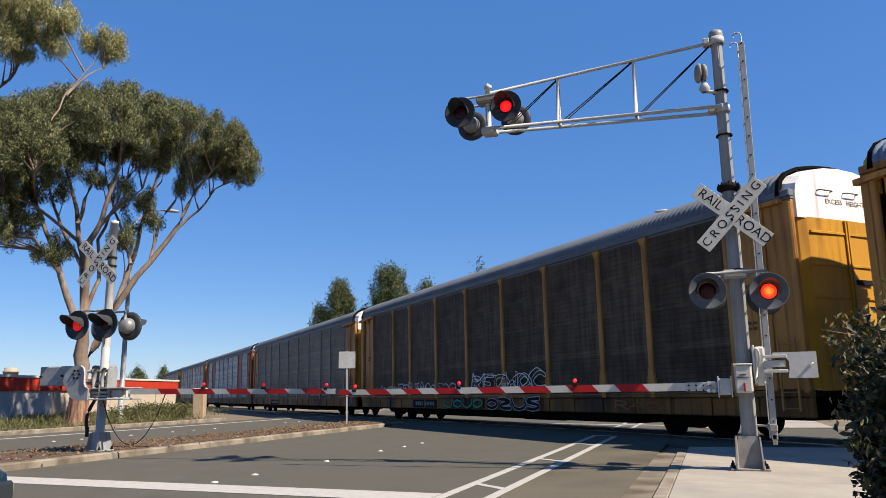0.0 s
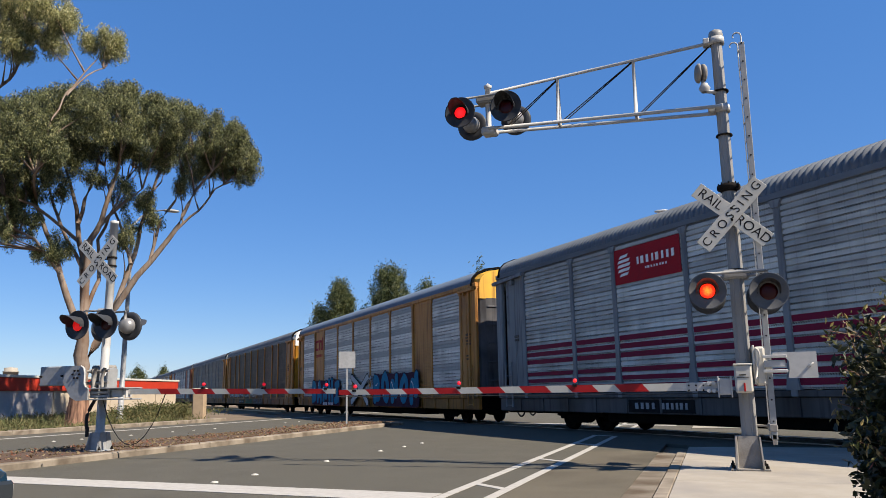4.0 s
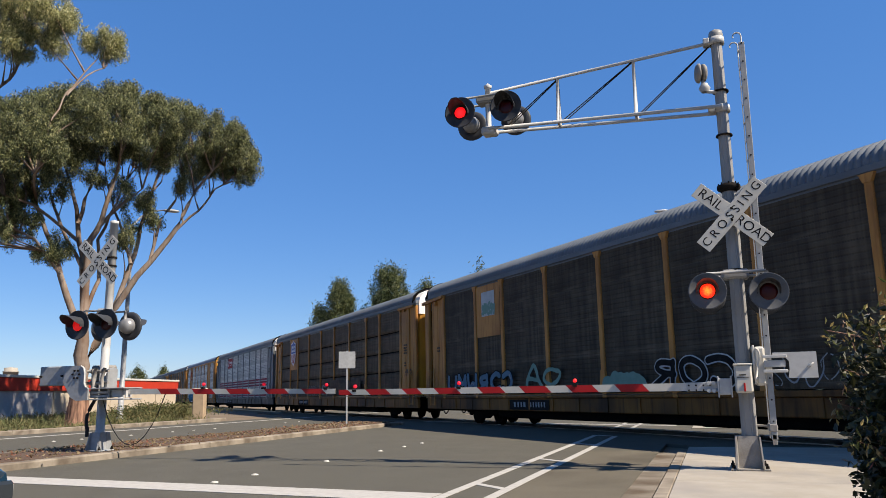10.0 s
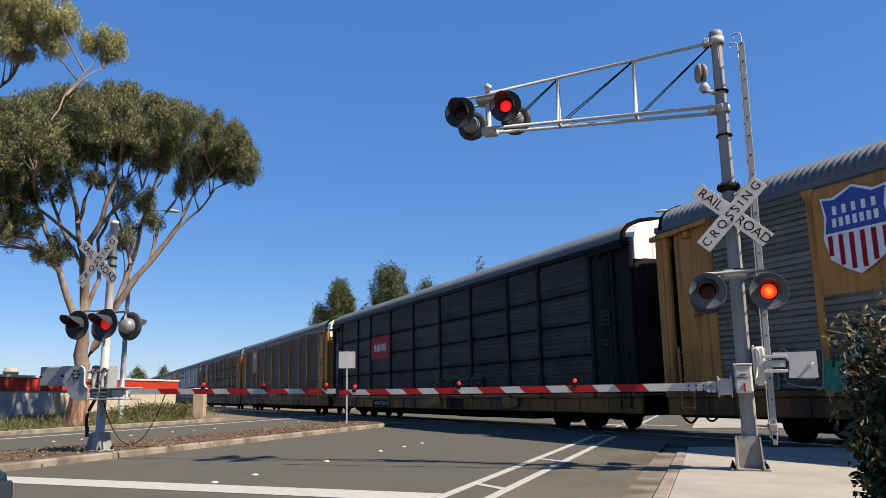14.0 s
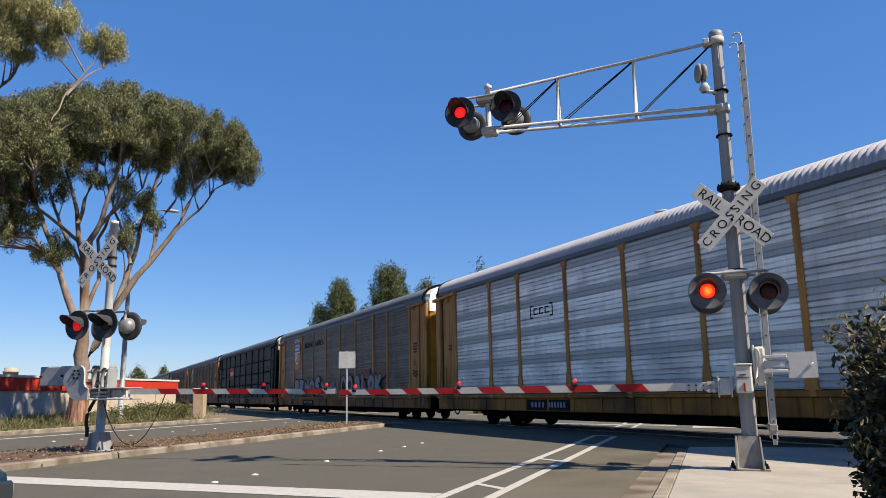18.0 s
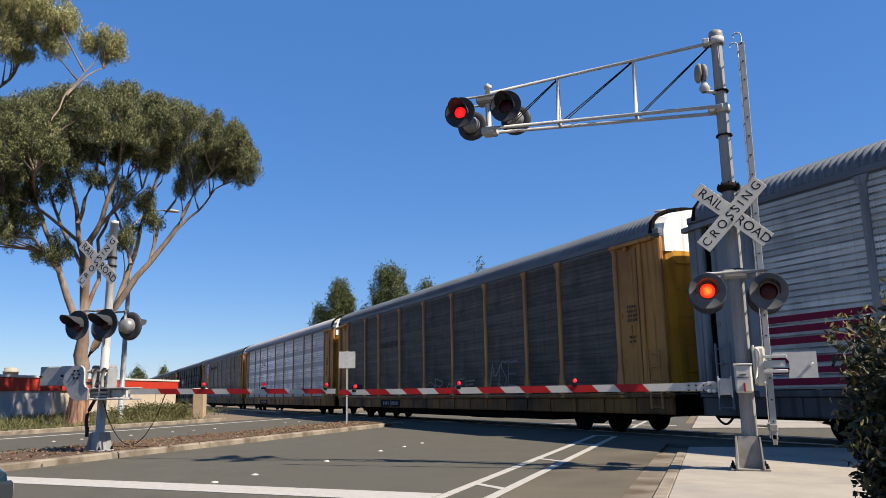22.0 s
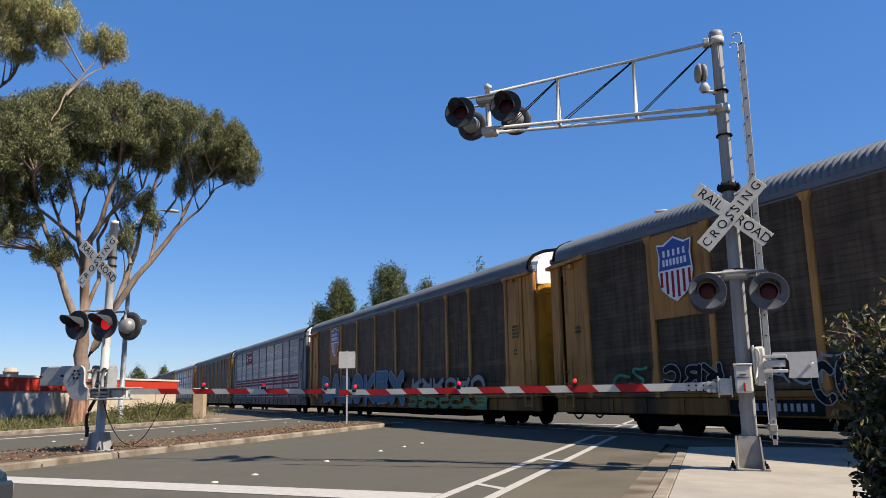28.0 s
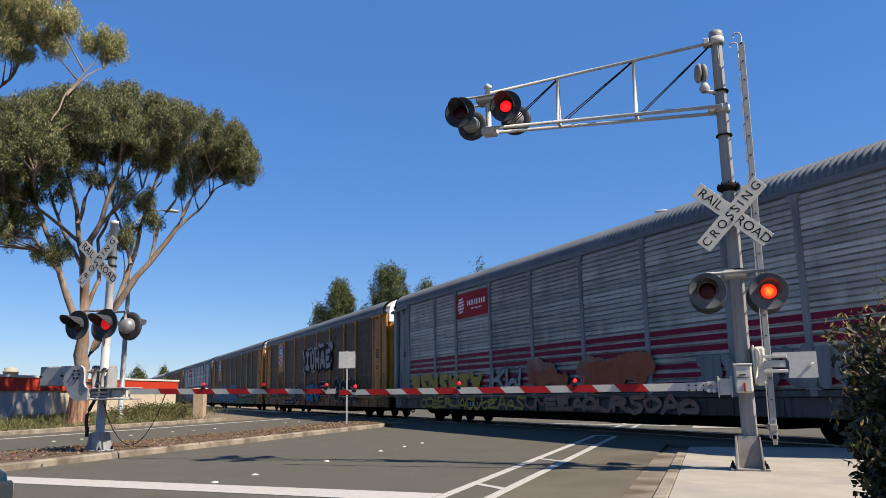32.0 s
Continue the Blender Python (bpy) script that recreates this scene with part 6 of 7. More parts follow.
def far_signal():
    X, Y, G = -11.955, 12.72, 0.15
    mast = tagged(new("crossing_signal"), "silver signal mast with flashers on the median", "crossing signal", "signals of the crossing")
    mast_base(mast, X, Y, G - 0.02, 0.185, 0.38, STEEL)
    bm = bmesh.new()
    tube(bm, [(X, Y, 0.4), (X, Y, 4.93)], [0.088, 0.082], 16)
    lathe(bm, [(0.085, 4.90), (0.092, 4.95), (0.0, 4.98)], pose(X, Y, 0), 16)
    part("pole", bm, ALUM, mast)
    lamp_pair(mast, X - 0.09, Y, 2.70, 0.37, 0, 0.33, 0.10, LIT_DIM, 0.128, 0.305, lead=0.09)
    crossbuck(mast, X - 0.06, Y - 0.33, 4.02)
    bm = bmesh.new()
    for z in (3.97, 4.15):
        tube(bm, [(X, Y - 0.32, z), (X, Y, z)], 0.016, 6)
        lathe(bm, [(0.08, -0.02), (0.105, -0.02), (0.105, 0.02), (0.08, 0.02)], pose(X, Y, z), 14)
    part("bracket", bm, DARKSTEEL, mast)
    mast.matrix_basis = Matrix.Translation((X, Y, 0)) @ pose(0, 0, 0, 0, 0.3) @ Matrix.Translation((-X, -Y, 0))
    gate = tagged(new("crossing_gate"), "lowered red and white gate boom pivoting on the median mast", "crossing gate", "gates of the crossing")
    ya = 12.5
    stripe_arm(gate, -11.05, (-10.32, -9.86, -9.52, -9.06, -8.73, -8.27, -7.90, -7.45, -7.10, -6.68, -6.45), ya, 1.315, 1.243, 0.115)
    bm = bmesh.new()
    box(bm, -11.62, -11.05, ya - 0.022, ya + 0.022, 1.25, 1.37, 0.006)
    part("boom_butt", bm, ALUM, gate)
    bm = bmesh.new()
    for x in (-11.52, -11.09):
        box(bm, x - 0.012, x + 0.012, ya - 0.08, ya + 0.08, 1.20, 1.40, 0.004)
    for z in (1.23, 1.31):
        tube(bm, [(-11.98, ya - 0.07, z), (-11.50, ya - 0.07, z)], 0.028, 10)
    box(bm, -11.46, -11.20, ya - 0.06, ya - 0.025, 1.21, 1.36, 0.01)
    part("boom_clamp", bm, ALUM, gate)
    bm = bmesh.new()
    box(bm, -12.02, -11.04, Y - 0.42, Y + 0.12, 1.375, 1.40, 0.006)
    part("shelf", bm, STEEL, gate, "grey steel shelf over the boom pivot")
    bm = bmesh.new()
    box(bm, -12.05, -11.04, Y - 0.42, Y + 0.12, 1.155, 1.185, 0.006)
    part("shelf", bm, STEEL, gate, "grey steel shelf under the boom pivot")
    bm = bmesh.new()
    box(bm, -12.42, -11.98, Y + 0.12, Y + 0.42, 1.22, 1.88, 0.03)
    part("mechanism_case", bm, BASE_METAL, gate, "dull grey gate mechanism case")
    for x in (-12.10, -11.72):
        bm = bmesh.new()
        prism(bm, [(x - 0.02, Y - 0.16, 1.40), (x - 0.02, Y - 0.16, 1.70), (x - 0.02, Y - 0.11, 1.79), (x - 0.02, Y + 0.02, 1.82), (x - 0.02, Y + 0.12, 1.78), (x - 0.02, Y + 0.12, 1.40)], (0.04, 0, 0))
        bmesh.ops.recalc_face_normals(bm, faces=bm.faces)
        part("side_plate", bm, STEEL, gate)
    for z in (1.50, 1.74):
        bm = bmesh.new()
        tube(bm, [(-12.10, Y - 0.28, z), (-11.56, Y - 0.28, z)], 0.03, 10)
        for x in (-11.98, -11.72):
            tube(bm, [(x - 0.03, Y - 0.28, z), (x + 0.03, Y - 0.28, z)], 0.05, 10)
        part("cross_shaft", bm, BASE_METAL, gate)
    for x in (-11.90, -11.68):
        bm = bmesh.new()
        tube(bm, [(x, Y - 0.30, 1.42), (x, Y - 0.33, 1.60), (x + 0.03, Y - 0.30, 1.80)], 0.035, 8)
        part("link_rod", bm, BASE_METAL, gate)
    bm = bmesh.new()
    rim = [(-12.55, 1.52), (-12.53, 1.76), (-12.48, 1.83), (-12.30, 1.86), (-12.10, 1.85), (-12.03, 1.80), (-12.00, 1.70), (-12.00, 1.50), (-11.96, 1.42), (-11.90, 1.40), (-11.90, 1.16), (-12.20, 1.15), (-12.34, 1.22)]
    prism(bm, [(x, Y - 0.46, z) for x, z in rim], (0, 0.035, 0))
    bmesh.ops.recalc_face_normals(bm, faces=bm.faces)
    quad = part("quadrant", bm, STEEL, gate, "grey rounded quadrant plate with a ring of bolts")
    for k in range(6):
        bm = bmesh.new()
        cx, cz = -12.22 + 0.085 * math.cos(k * 1.047), 1.68 + 0.085 * math.sin(k * 1.047)
        tube(bm, [(cx, Y - 0.485, cz), (cx, Y - 0.45, cz)], 0.022, 6)
        part("bolt", bm, DARKSTEEL, quad)
    bm = bmesh.new()
    tube(bm, [(x, Y - 0.47, z) for x, z in rim[4:10]], 0.016, 6)
    part("edge_rib", bm, ALUM, quad)
    bm = bmesh.new()
    box(bm, -13.26, -12.40, Y - 0.40, Y - 0.34, 1.46, 1.86, 0.02)
    weight = part("counterweight", bm, STEEL, gate, "grey slab counterweight")
    for x, z in ((-13.20, 1.66), (-12.64, 1.66)):
        bm = bmesh.new()
        tube(bm, [(x, Y - 0.44, z), (x, Y - 0.39, z)], 0.022, 6)
        part("bolt", bm, DARKSTEEL, weight)
    bm = bmesh.new()
    box(bm, -12.80, -12.50, Y - 0.412, Y - 0.40, 1.54, 1.58, 0.004)
    part("strap", bm, STEEL, weight)
    bm = bmesh.new()
    tube(bm, [(-12.0 - 0.20 * math.sin(min(k, 8) / 8 * 2.2), Y - 0.13, 1.18 - 0.076 * k) for k in range(11)], 0.036, 10)
    part("conduit", bm, RUBBER, gate, "black flexible conduit", True)
    bm = bmesh.new()
    tube(bm, [(-11.74 + 0.157 * i, Y - 0.22, 1.2 - 0.98 * math.sin(math.pi * i / 10.0) ** 0.8 + 0.01 * i) for i in range(11)], 0.010, 6)
    part("cable", bm, RUBBER, gate, "slack black cable hanging under the boom")
    for x, z in ((-9.31, 1.425), (-7.96, 1.395), (-6.64, 1.36)):
        marker(gate, x, ya, z)


near_signal()
near_gate()
far_signal()


# ---------------------------------------------------------------- street furniture
def street_sign():
    sign = tagged(new("street_sign"), "square sign seen from behind on a thin post", "street sign")
    bm = bmesh.new()
    box(bm, -0.03, 0.03, -0.02, 0.02, 0.1, 2.72, 0.006)
    part("post", bm, STEEL, sign)
    bm = bmesh.new()
    box(bm, -0.30, 0.30, -0.028, -0.02, 2.10, 2.70, 0.003)
    part("plate", bm, STEEL, sign, "bare aluminium back of the plate")
    sign.matrix_basis = pose(-12.42, 24.95, 0.02, 0, 0, 30)


def street_lamp():
    lamp = tagged(new("street_lamp"), "tall grey steel street lamp by the far kerb", "street lamp")
    bm = bmesh.new()
    tube(bm, [(0, 0, 0), (0, 0, 4), (0, 0, 8), (0, 0, 11.0)], [0.16, 0.13, 0.10, 0.08], 14)
    lathe(bm, [(0.24, 0.0), (0.24, 0.10), (0.17, 0.22)], None, 14)
    part("pole", bm, STEEL, lamp)
    bm = bmesh.new()
    tube(bm, [(0, 0, 10.9), (0.35, 0.3, 11.5), (0.8, 0.7, 11.85), (1.2, 1.1, 11.95)], [0.06, 0.05, 0.045, 0.04], 10)
    part("arm", bm, STEEL, lamp)
    bm = bmesh.new()
    lathe(bm, [(0.0, -0.45), (0.10, -0.42), (0.17, -0.2), (0.18, 0.1), (0.12, 0.38), (0, 0.45)], pose(1.5, 1.4, 11.95, 90, 0, -45) @ Matrix.Diagonal((1, 0.55, 1, 1)), 14)
    part("head", bm, STEEL, lamp, "grey cobra head", True)
    lamp.matrix_basis = pose(-30.65, 34.0, 0.0, 0, 0.35)


def utility_post():
    p = tagged(new("utility_cabinet"), "tall cream and tan utility pedestal on the verge", "utility cabinet")
    bm = bmesh.new()
    box(bm, -0.30, 0.30, -0.26, 0.26, 0.0, 1.55, 0.04)
    part("case", bm, material("cream_case", (0.34, 0.26, 0.17), 0.7, second=(0.27, 0.20, 0.13), scale=3), p)
    bm = bmesh.new()
    box(bm, -0.33, 0.33, -0.29, 0.29, 1.55, 1.63, 0.02)
    part("cap", bm, material("cream_cap", (0.43, 0.38, 0.31), 0.7), p)
    p.matrix_basis = pose(-25.5, 34.0, 0.04, 0, 0, 20)


def low_building():
    cream = material("cream_render", (0.39, 0.331, 0.249), 0.85, second=(0.343, 0.29, 0.219), scale=0.8, bump=0.15)
    # Same wall as the cream one; the tree's shade is painted in as grey.
    grey = material("tree_shaded_render", (0.40, 0.38, 0.36), 0.85, second=(0.33, 0.31, 0.30), scale=1.2, bump=0.2)
    red = material("red_fascia_paint", (0.367, 0.0326, 0.0148), 0.55, second=(0.32, 0.0296, 0.0148), scale=1.5)
    b = tagged(new("low_building"), "long low rendered building with a red fascia", "building")
    a, c = Vector((-31.6, 15.0, 0)), Vector((-39.2, 49.3, 0))
    d = c - a
    L = d.length
    bm = bmesh.new()
    box(bm, -9.0, 0.0, 0.0, 19.9, 0, 1.78)
    part("wall", bm, grey, b, "rendered wall, its tree-shaded stretch painted grey")
    bm = bmesh.new()
    box(bm, -9.0, 0.0, 19.9, L, 0, 1.70)
    part("wall", bm, cream, b, "cream rendered wall")
    bm = bmesh.new()
    box(bm, -9.2, 0.12, -0.2, L + 0.1, 1.70, 2.40, 0.02)
    part("fascia", bm, red, b, "bright red painted fascia")
    bm = bmesh.new()
    box(bm, -9.25, 0.18, -0.25, L + 0.15, 2.40, 2.54, 0.02)
    part("coping", bm, WHITE, b, "white coping")
    for y in (2.0, 8.0, 14.0, 20.0, 26.0, 32.0):
        bm = bmesh.new()
        box(bm, 0.0, 0.06, y - 0.12, y + 0.12, 0, 1.70, 0.01)
        part("pilaster", bm, grey if y < 19 else cream, b)
    b.matrix_basis = Matrix.Translation(a) @ Matrix.Rotation(math.atan2(-d.x, d.y), 4, "Z")
    for x, y, r, h in ((-90.3, 79.1, 0.95, 5.7), (-87.7, 81.9, 0.9, 4.4)):
        t = tagged(new("water_tank"), "pale round tank far behind the building", "tank")
        bm = bmesh.new()
        lathe(bm, [(r, 0), (r, h - 0.6), (r * 1.06, h - 0.6), (r * 1.06, h - 0.45), (r * 0.9, h - 0.45), (r * 0.88, h), (0, h + 0.1)], None, 18)
        part("shell", bm, CONCRETE, t)
        t.matrix_basis = pose(x, y, -0.08)


def waiting_car():
    """The dark blue car that waits at the barrier; only its nose reaches into view."""
    paint = material("dark_blue_car_paint", (0.012, 0.04, 0.075), 0.2, 0.3)
    glass = material("car_glass", (0.02, 0.025, 0.03), 0.05)
    car = tagged(new("car"), "dark blue car waiting at the lowered gates", "car")
    bm = bmesh.new()
    prof = [(0.0, 0.25), (0.03, 0.55), (0.08, 0.74), (0.35, 0.88), (1.15, 1.0), (1.9, 1.5), (3.3, 1.55), (4.2, 1.08), (4.45, 0.95), (4.5, 0.3)]
    rows = []
    for x, k in ((-0.9, 0.93), (-0.84, 1.0), (0.84, 1.0), (0.9, 0.93)):
        rows.append([bm.verts.new((x * (0.82 if z > 1.1 else 1.0) * (0.9 if y < 0.2 else 1.0), -y - (0.12 if abs(x) > 0.87 and y < 0.2 else 0), z * k if z > 0.3 else z)) for y, z in prof])
    for r0, r1 in zip(rows, rows[1:]):
        for i in range(len(prof) - 1):
            bm.faces.new((r0[i], r0[i + 1], r1[i + 1], r1[i]))
    bm.faces.new(rows[0])
    bm.faces.new(rows[-1][::-1])
    bmesh.ops.recalc_face_normals(bm, faces=bm.faces)
    part("body", bm, paint, car)
    for s in (-1, 1):
        for y in (-0.85, -3.6):
            bm = bmesh.new()
            lathe(bm, [(0.0, -0.1), (0.22, -0.1), (0.31, -0.07), (0.32, 0.07), (0.22, 0.1), (0, 0.1)], pose(s * 0.78, y, 0.32, 0, 90), 18)
            part("wheel", bm, RUBBER, car)
        bm = bmesh.new()
        box(bm, s * 0.66 - 0.16, s * 0.66 + 0.16, -0.24, -0.06, 0.58, 0.70, 0.02)
        part("headlight", bm, glass, car)
    bm = bmesh.new()
    box(bm, -0.7, 0.7, -1.98, -1.2, 0.98, 1.02)
    part("windscreen", bm, glass, car)
    car.matrix_basis = pose(-4.84, 3.69, 0.0)


def far_street_lamp():
    """Lamp on a long arm beyond the track; its head shows just over the passing roofs."""
    lamp = tagged(new("street_lamp"), "pale street lamp head on a long arm beyond the track", "street lamp")
    bm = bmesh.new()
    tube(bm, [(1.4, 46, 0), (1.4, 46, 5), (1.4, 46, 11.0)], [0.13, 0.11, 0.08], 12)
    lathe(bm, [(0.22, 0.0), (0.22, 0.10), (0.14, 0.2)], pose(1.4, 46, 0), 12)
    part("pole", bm, STEEL, lamp)
    bm = bmesh.new()
    tube(bm, [(1.4, 46, 10.9), (0.2, 46, LAMP_Z - 0.12), (-1.6, 46, LAMP_Z)], [0.06, 0.05, 0.04], 10)
    part("arm", bm, STEEL, lamp)
    bm = bmesh.new()
    lathe(bm, [(0.0, -0.42), (0.10, -0.38), (0.15, -0.1), (0.15, 0.15), (0.08, 0.38), (0, 0.42)], pose(-2.05, 46, LAMP_Z, 0, 90) @ Matrix.Diagonal((0.6, 1, 1, 1)), 14)
    part("head", bm, ALUM, lamp, "pale flat lamp head", True)


LAMP_Z = 11.68
street_sign()
far_street_lamp()
street_lamp()
utility_post()
low_building()
waiting_car()


# ---------------------------------------------------------------- plants
BARK = material("pale_gum_bark", (0.148, 0.113, 0.0856), 0.85, second=(0.249, 0.204, 0.166), scale=1.4, amount=0.9, stretch=(2, 2, 0.4), bump=0.5, bump_scale=12, third=(0.101, 0.0562, 0.0326), third_scale=0.6)


def base_bark(m):
    """Stringy red-brown bark that still clings to the foot of the trunk, pale flaking patches above."""
    n, l = m.node_tree.nodes, m.node_tree.links
    bsdf = n["Principled BSDF"]
    src = bsdf.inputs["Base Color"].links[0].from_socket
    coord, mp, t = n.new("ShaderNodeTexCoord"), n.new("ShaderNodeMapping"), n.new("ShaderNodeTexNoise")
    mp.inputs["Scale"].default_value = (9, 9, 0.7)
    t.inputs["Scale"].default_value, t.inputs["Detail"].default_value = 1.0, 8
    l.new(coord.outputs["Object"], mp.inputs["Vector"])
    l.new(mp.outputs["Vector"], t.inputs["Vector"])
    fib = n.new("ShaderNodeValToRGB")
    fib.color_ramp.elements[0].position, fib.color_ramp.elements[1].position = 0.35, 0.68
    fib.color_ramp.elements[0].color, fib.color_ramp.elements[1].color = (0.045, 0.025, 0.018, 1), (0.30, 0.17, 0.11, 1)
    l.new(t.outputs["Fac"], fib.inputs["Fac"])
    sep = n.new("ShaderNodeSeparateXYZ")
    l.new(coord.outputs["Object"], sep.inputs["Vector"])
    low = n.new("ShaderNodeMath")
    low.operation = "MULTIPLY_ADD"
    low.inputs[1].default_value = 2.2
    l.new(t.outputs["Fac"], low.inputs[0])
    l.new(sep.outputs["Z"], low.inputs[2])
    up = n.new("ShaderNodeMapRange")
    up.inputs["From Min"].default_value, up.inputs["From Max"].default_value = 2.6, 3.5
    l.new(low.outputs[0], up.inputs["Value"])
    streak = n.new("ShaderNodeValToRGB")
    streak.color_ramp.elements[0].position, streak.color_ramp.elements[1].position = 0.52, 0.60
    l.new(t.outputs["Fac"], streak.inputs["Fac"])
    flake = n.new("ShaderNodeMixRGB")
    flake.inputs["Color2"].default_value = (0.12, 0.075, 0.05, 1)
    part_way = n.new("ShaderNodeMath")
    part_way.operation = "MULTIPLY"
    part_way.inputs[1].default_value = 0.6
    l.new(streak.outputs["Color"], part_way.inputs[0])
    l.new(part_way.outputs[0], flake.inputs["Fac"])
    l.new(src, flake.inputs["Color1"])
    mx = n.new("ShaderNodeMixRGB")
    l.new(up.outputs["Result"], mx.inputs["Fac"])
    l.new(fib.outputs["Color"], mx.inputs["Color1"])
    l.new(flake.outputs["Color"], mx.inputs["Color2"])
    l.new(mx.outputs["Color"], bsdf.inputs["Base Color"])


base_bark(BARK)
TWIG = material("dark_twig_bark", (0.0592, 0.0414, 0.0296), 0.9, second=(0.118, 0.0888, 0.0651), scale=6.0)


def leaf_material(name, a, b, c, rough=0.55, thin=0.3):
    """Leaves that differ one by one."""
    m = bpy.data.materials.new(name)
    m.use_nodes = True
    n, l = m.node_tree.nodes, m.node_tree.links
    bs = n["Principled BSDF"]
    bs.inputs["Roughness"].default_value = rough
    g = n.new("ShaderNodeNewGeometry")
    r = n.new("ShaderNodeValToRGB")
    r.color_ramp.elements[0].color, r.color_ramp.elements[1].color = (*a, 1), (*c, 1)
    e = r.color_ramp.elements.new(0.55)
    e.color = (*b, 1)
    l.new(g.outputs["Random Per Island"], r.inputs["Fac"])
    l.new(r.outputs["Color"], bs.inputs["Base Color"])
    tr = n.new("ShaderNodeBsdfTranslucent")
    l.new(r.outputs["Color"], tr.inputs["Color"])
    mx = n.new("ShaderNodeMixShader")
    mx.inputs["Fac"].default_value = thin
    l.new(bs.outputs["BSDF"], mx.inputs[1])
    l.new(tr.outputs["BSDF"], mx.inputs[2])
    l.new(mx.outputs["Shader"], n["Material Output"].inputs["Surface"])
    return m


GUM_LEAF = leaf_material("gum_leaf", (0.01348, 0.02193, 0.005671), (0.07105, 0.0839, 0.02149), (0.2981, 0.2919, 0.1203), 0.6, 0.14)
# Gum leaf for the top limb, with the sun on it put into the colour.
SUNLIT_GUM_LEAF = leaf_material("sunlit_gum_leaf", (0.05783, 0.06503, 0.02172), (0.2464, 0.2464, 0.07942), (0.5636, 0.5197, 0.2599), 0.5, 0.22)
PINE_LEAF = leaf_material("dark_leaf", (0.0249, 0.04118, 0.01001), (0.0621, 0.08149, 0.02158), (0.1695, 0.1769, 0.05772))
BUSH_LEAF = leaf_material("glossy_leaf", (0.006507, 0.01044, 0.002601), (0.01692, 0.02214, 0.00585), (0.06507, 0.06183, 0.01629), 0.6, 0.2)
TIP_LEAF = leaf_material("pale_tip_leaf", (0.178, 0.13, 0.0592), (0.213, 0.166, 0.0832), (0.207, 0.0592, 0.0355))
# Yellow-green shrub tips, their colour lightened as if the sun caught them.
SUNLIT_TIP_LEAF = leaf_material("sunlit_tip_leaf", (0.06146, 0.07369, 0.01539), (0.1845, 0.1666, 0.0368), (0.2822, 0.1845, 0.06146), 0.5, 0.3)
GRASS = leaf_material("verge_grass", (0.05147, 0.07196, 0.01776), (0.1029, 0.104, 0.03552), (0.1885, 0.1526, 0.06396), 0.8)


def leaves(name, centres, spread, count, length, width, droop, mat, parent, seed, label="", fold=False):
    """Many small leaf blades scattered round twig centres."""
    rng = np.random.default_rng(seed)
    centres = np.asarray(centres)
    pick = rng.integers(0, len(centres), count)
    off = rng.normal(size=(count, 3))
    if fold:
        off *= (2.0 * rng.uniform(0, 1, (count, 1)) ** 0.62) / np.linalg.norm(off, axis=1)[:, None]
    p = centres[pick] + off * np.asarray(spread)
    d = rng.normal(size=(count, 3))
    d[:, 2] = d[:, 2] * 0.5 - droop
    d /= np.linalg.norm(d, axis=1)[:, None]
    s = np.cross(d, rng.normal(size=(count, 3)))
    s /= np.linalg.norm(s, axis=1)[:, None] + 1e-9
    L = length * rng.uniform(0.6, 1.35, (count, 1))
    W = width * rng.uniform(0.7, 1.3, (count, 1))
    bend = np.cross(s, d) * L * 0.10
    v = np.stack([p - d * L / 2, p + s * W / 2 + bend, p + d * L / 2, p - s * W / 2 + bend], 1).reshape(-1, 3)
    f = np.arange(count * 4).reshape(-1, 4)
    me = bpy.data.meshes.new(name)
    me.from_pydata(v.tolist(), [], f.tolist())
    me.materials.append(mat)
    ob = new(name, me)
    ob.parent = parent
    if label:
        tagged(ob, label)
    return ob


def twig_centres(clumps, rng, per, depth):
    """Points in the shells of flattened clumps (side, height, half width, half height)."""
    out = []
    for u, z, a, b in clumps:
        n = max(6, int(per * a * b))
        for _ in range(n):
            q = rng.normal(size=3)
            q /= np.linalg.norm(q)
            q *= rng.uniform(0.55, 1.0)
            if q[2] < -0.3:
                q[2] *= 0.7
            out.append((u + q[0] * a, q[1] * depth * a, z + q[2] * b))
    return out


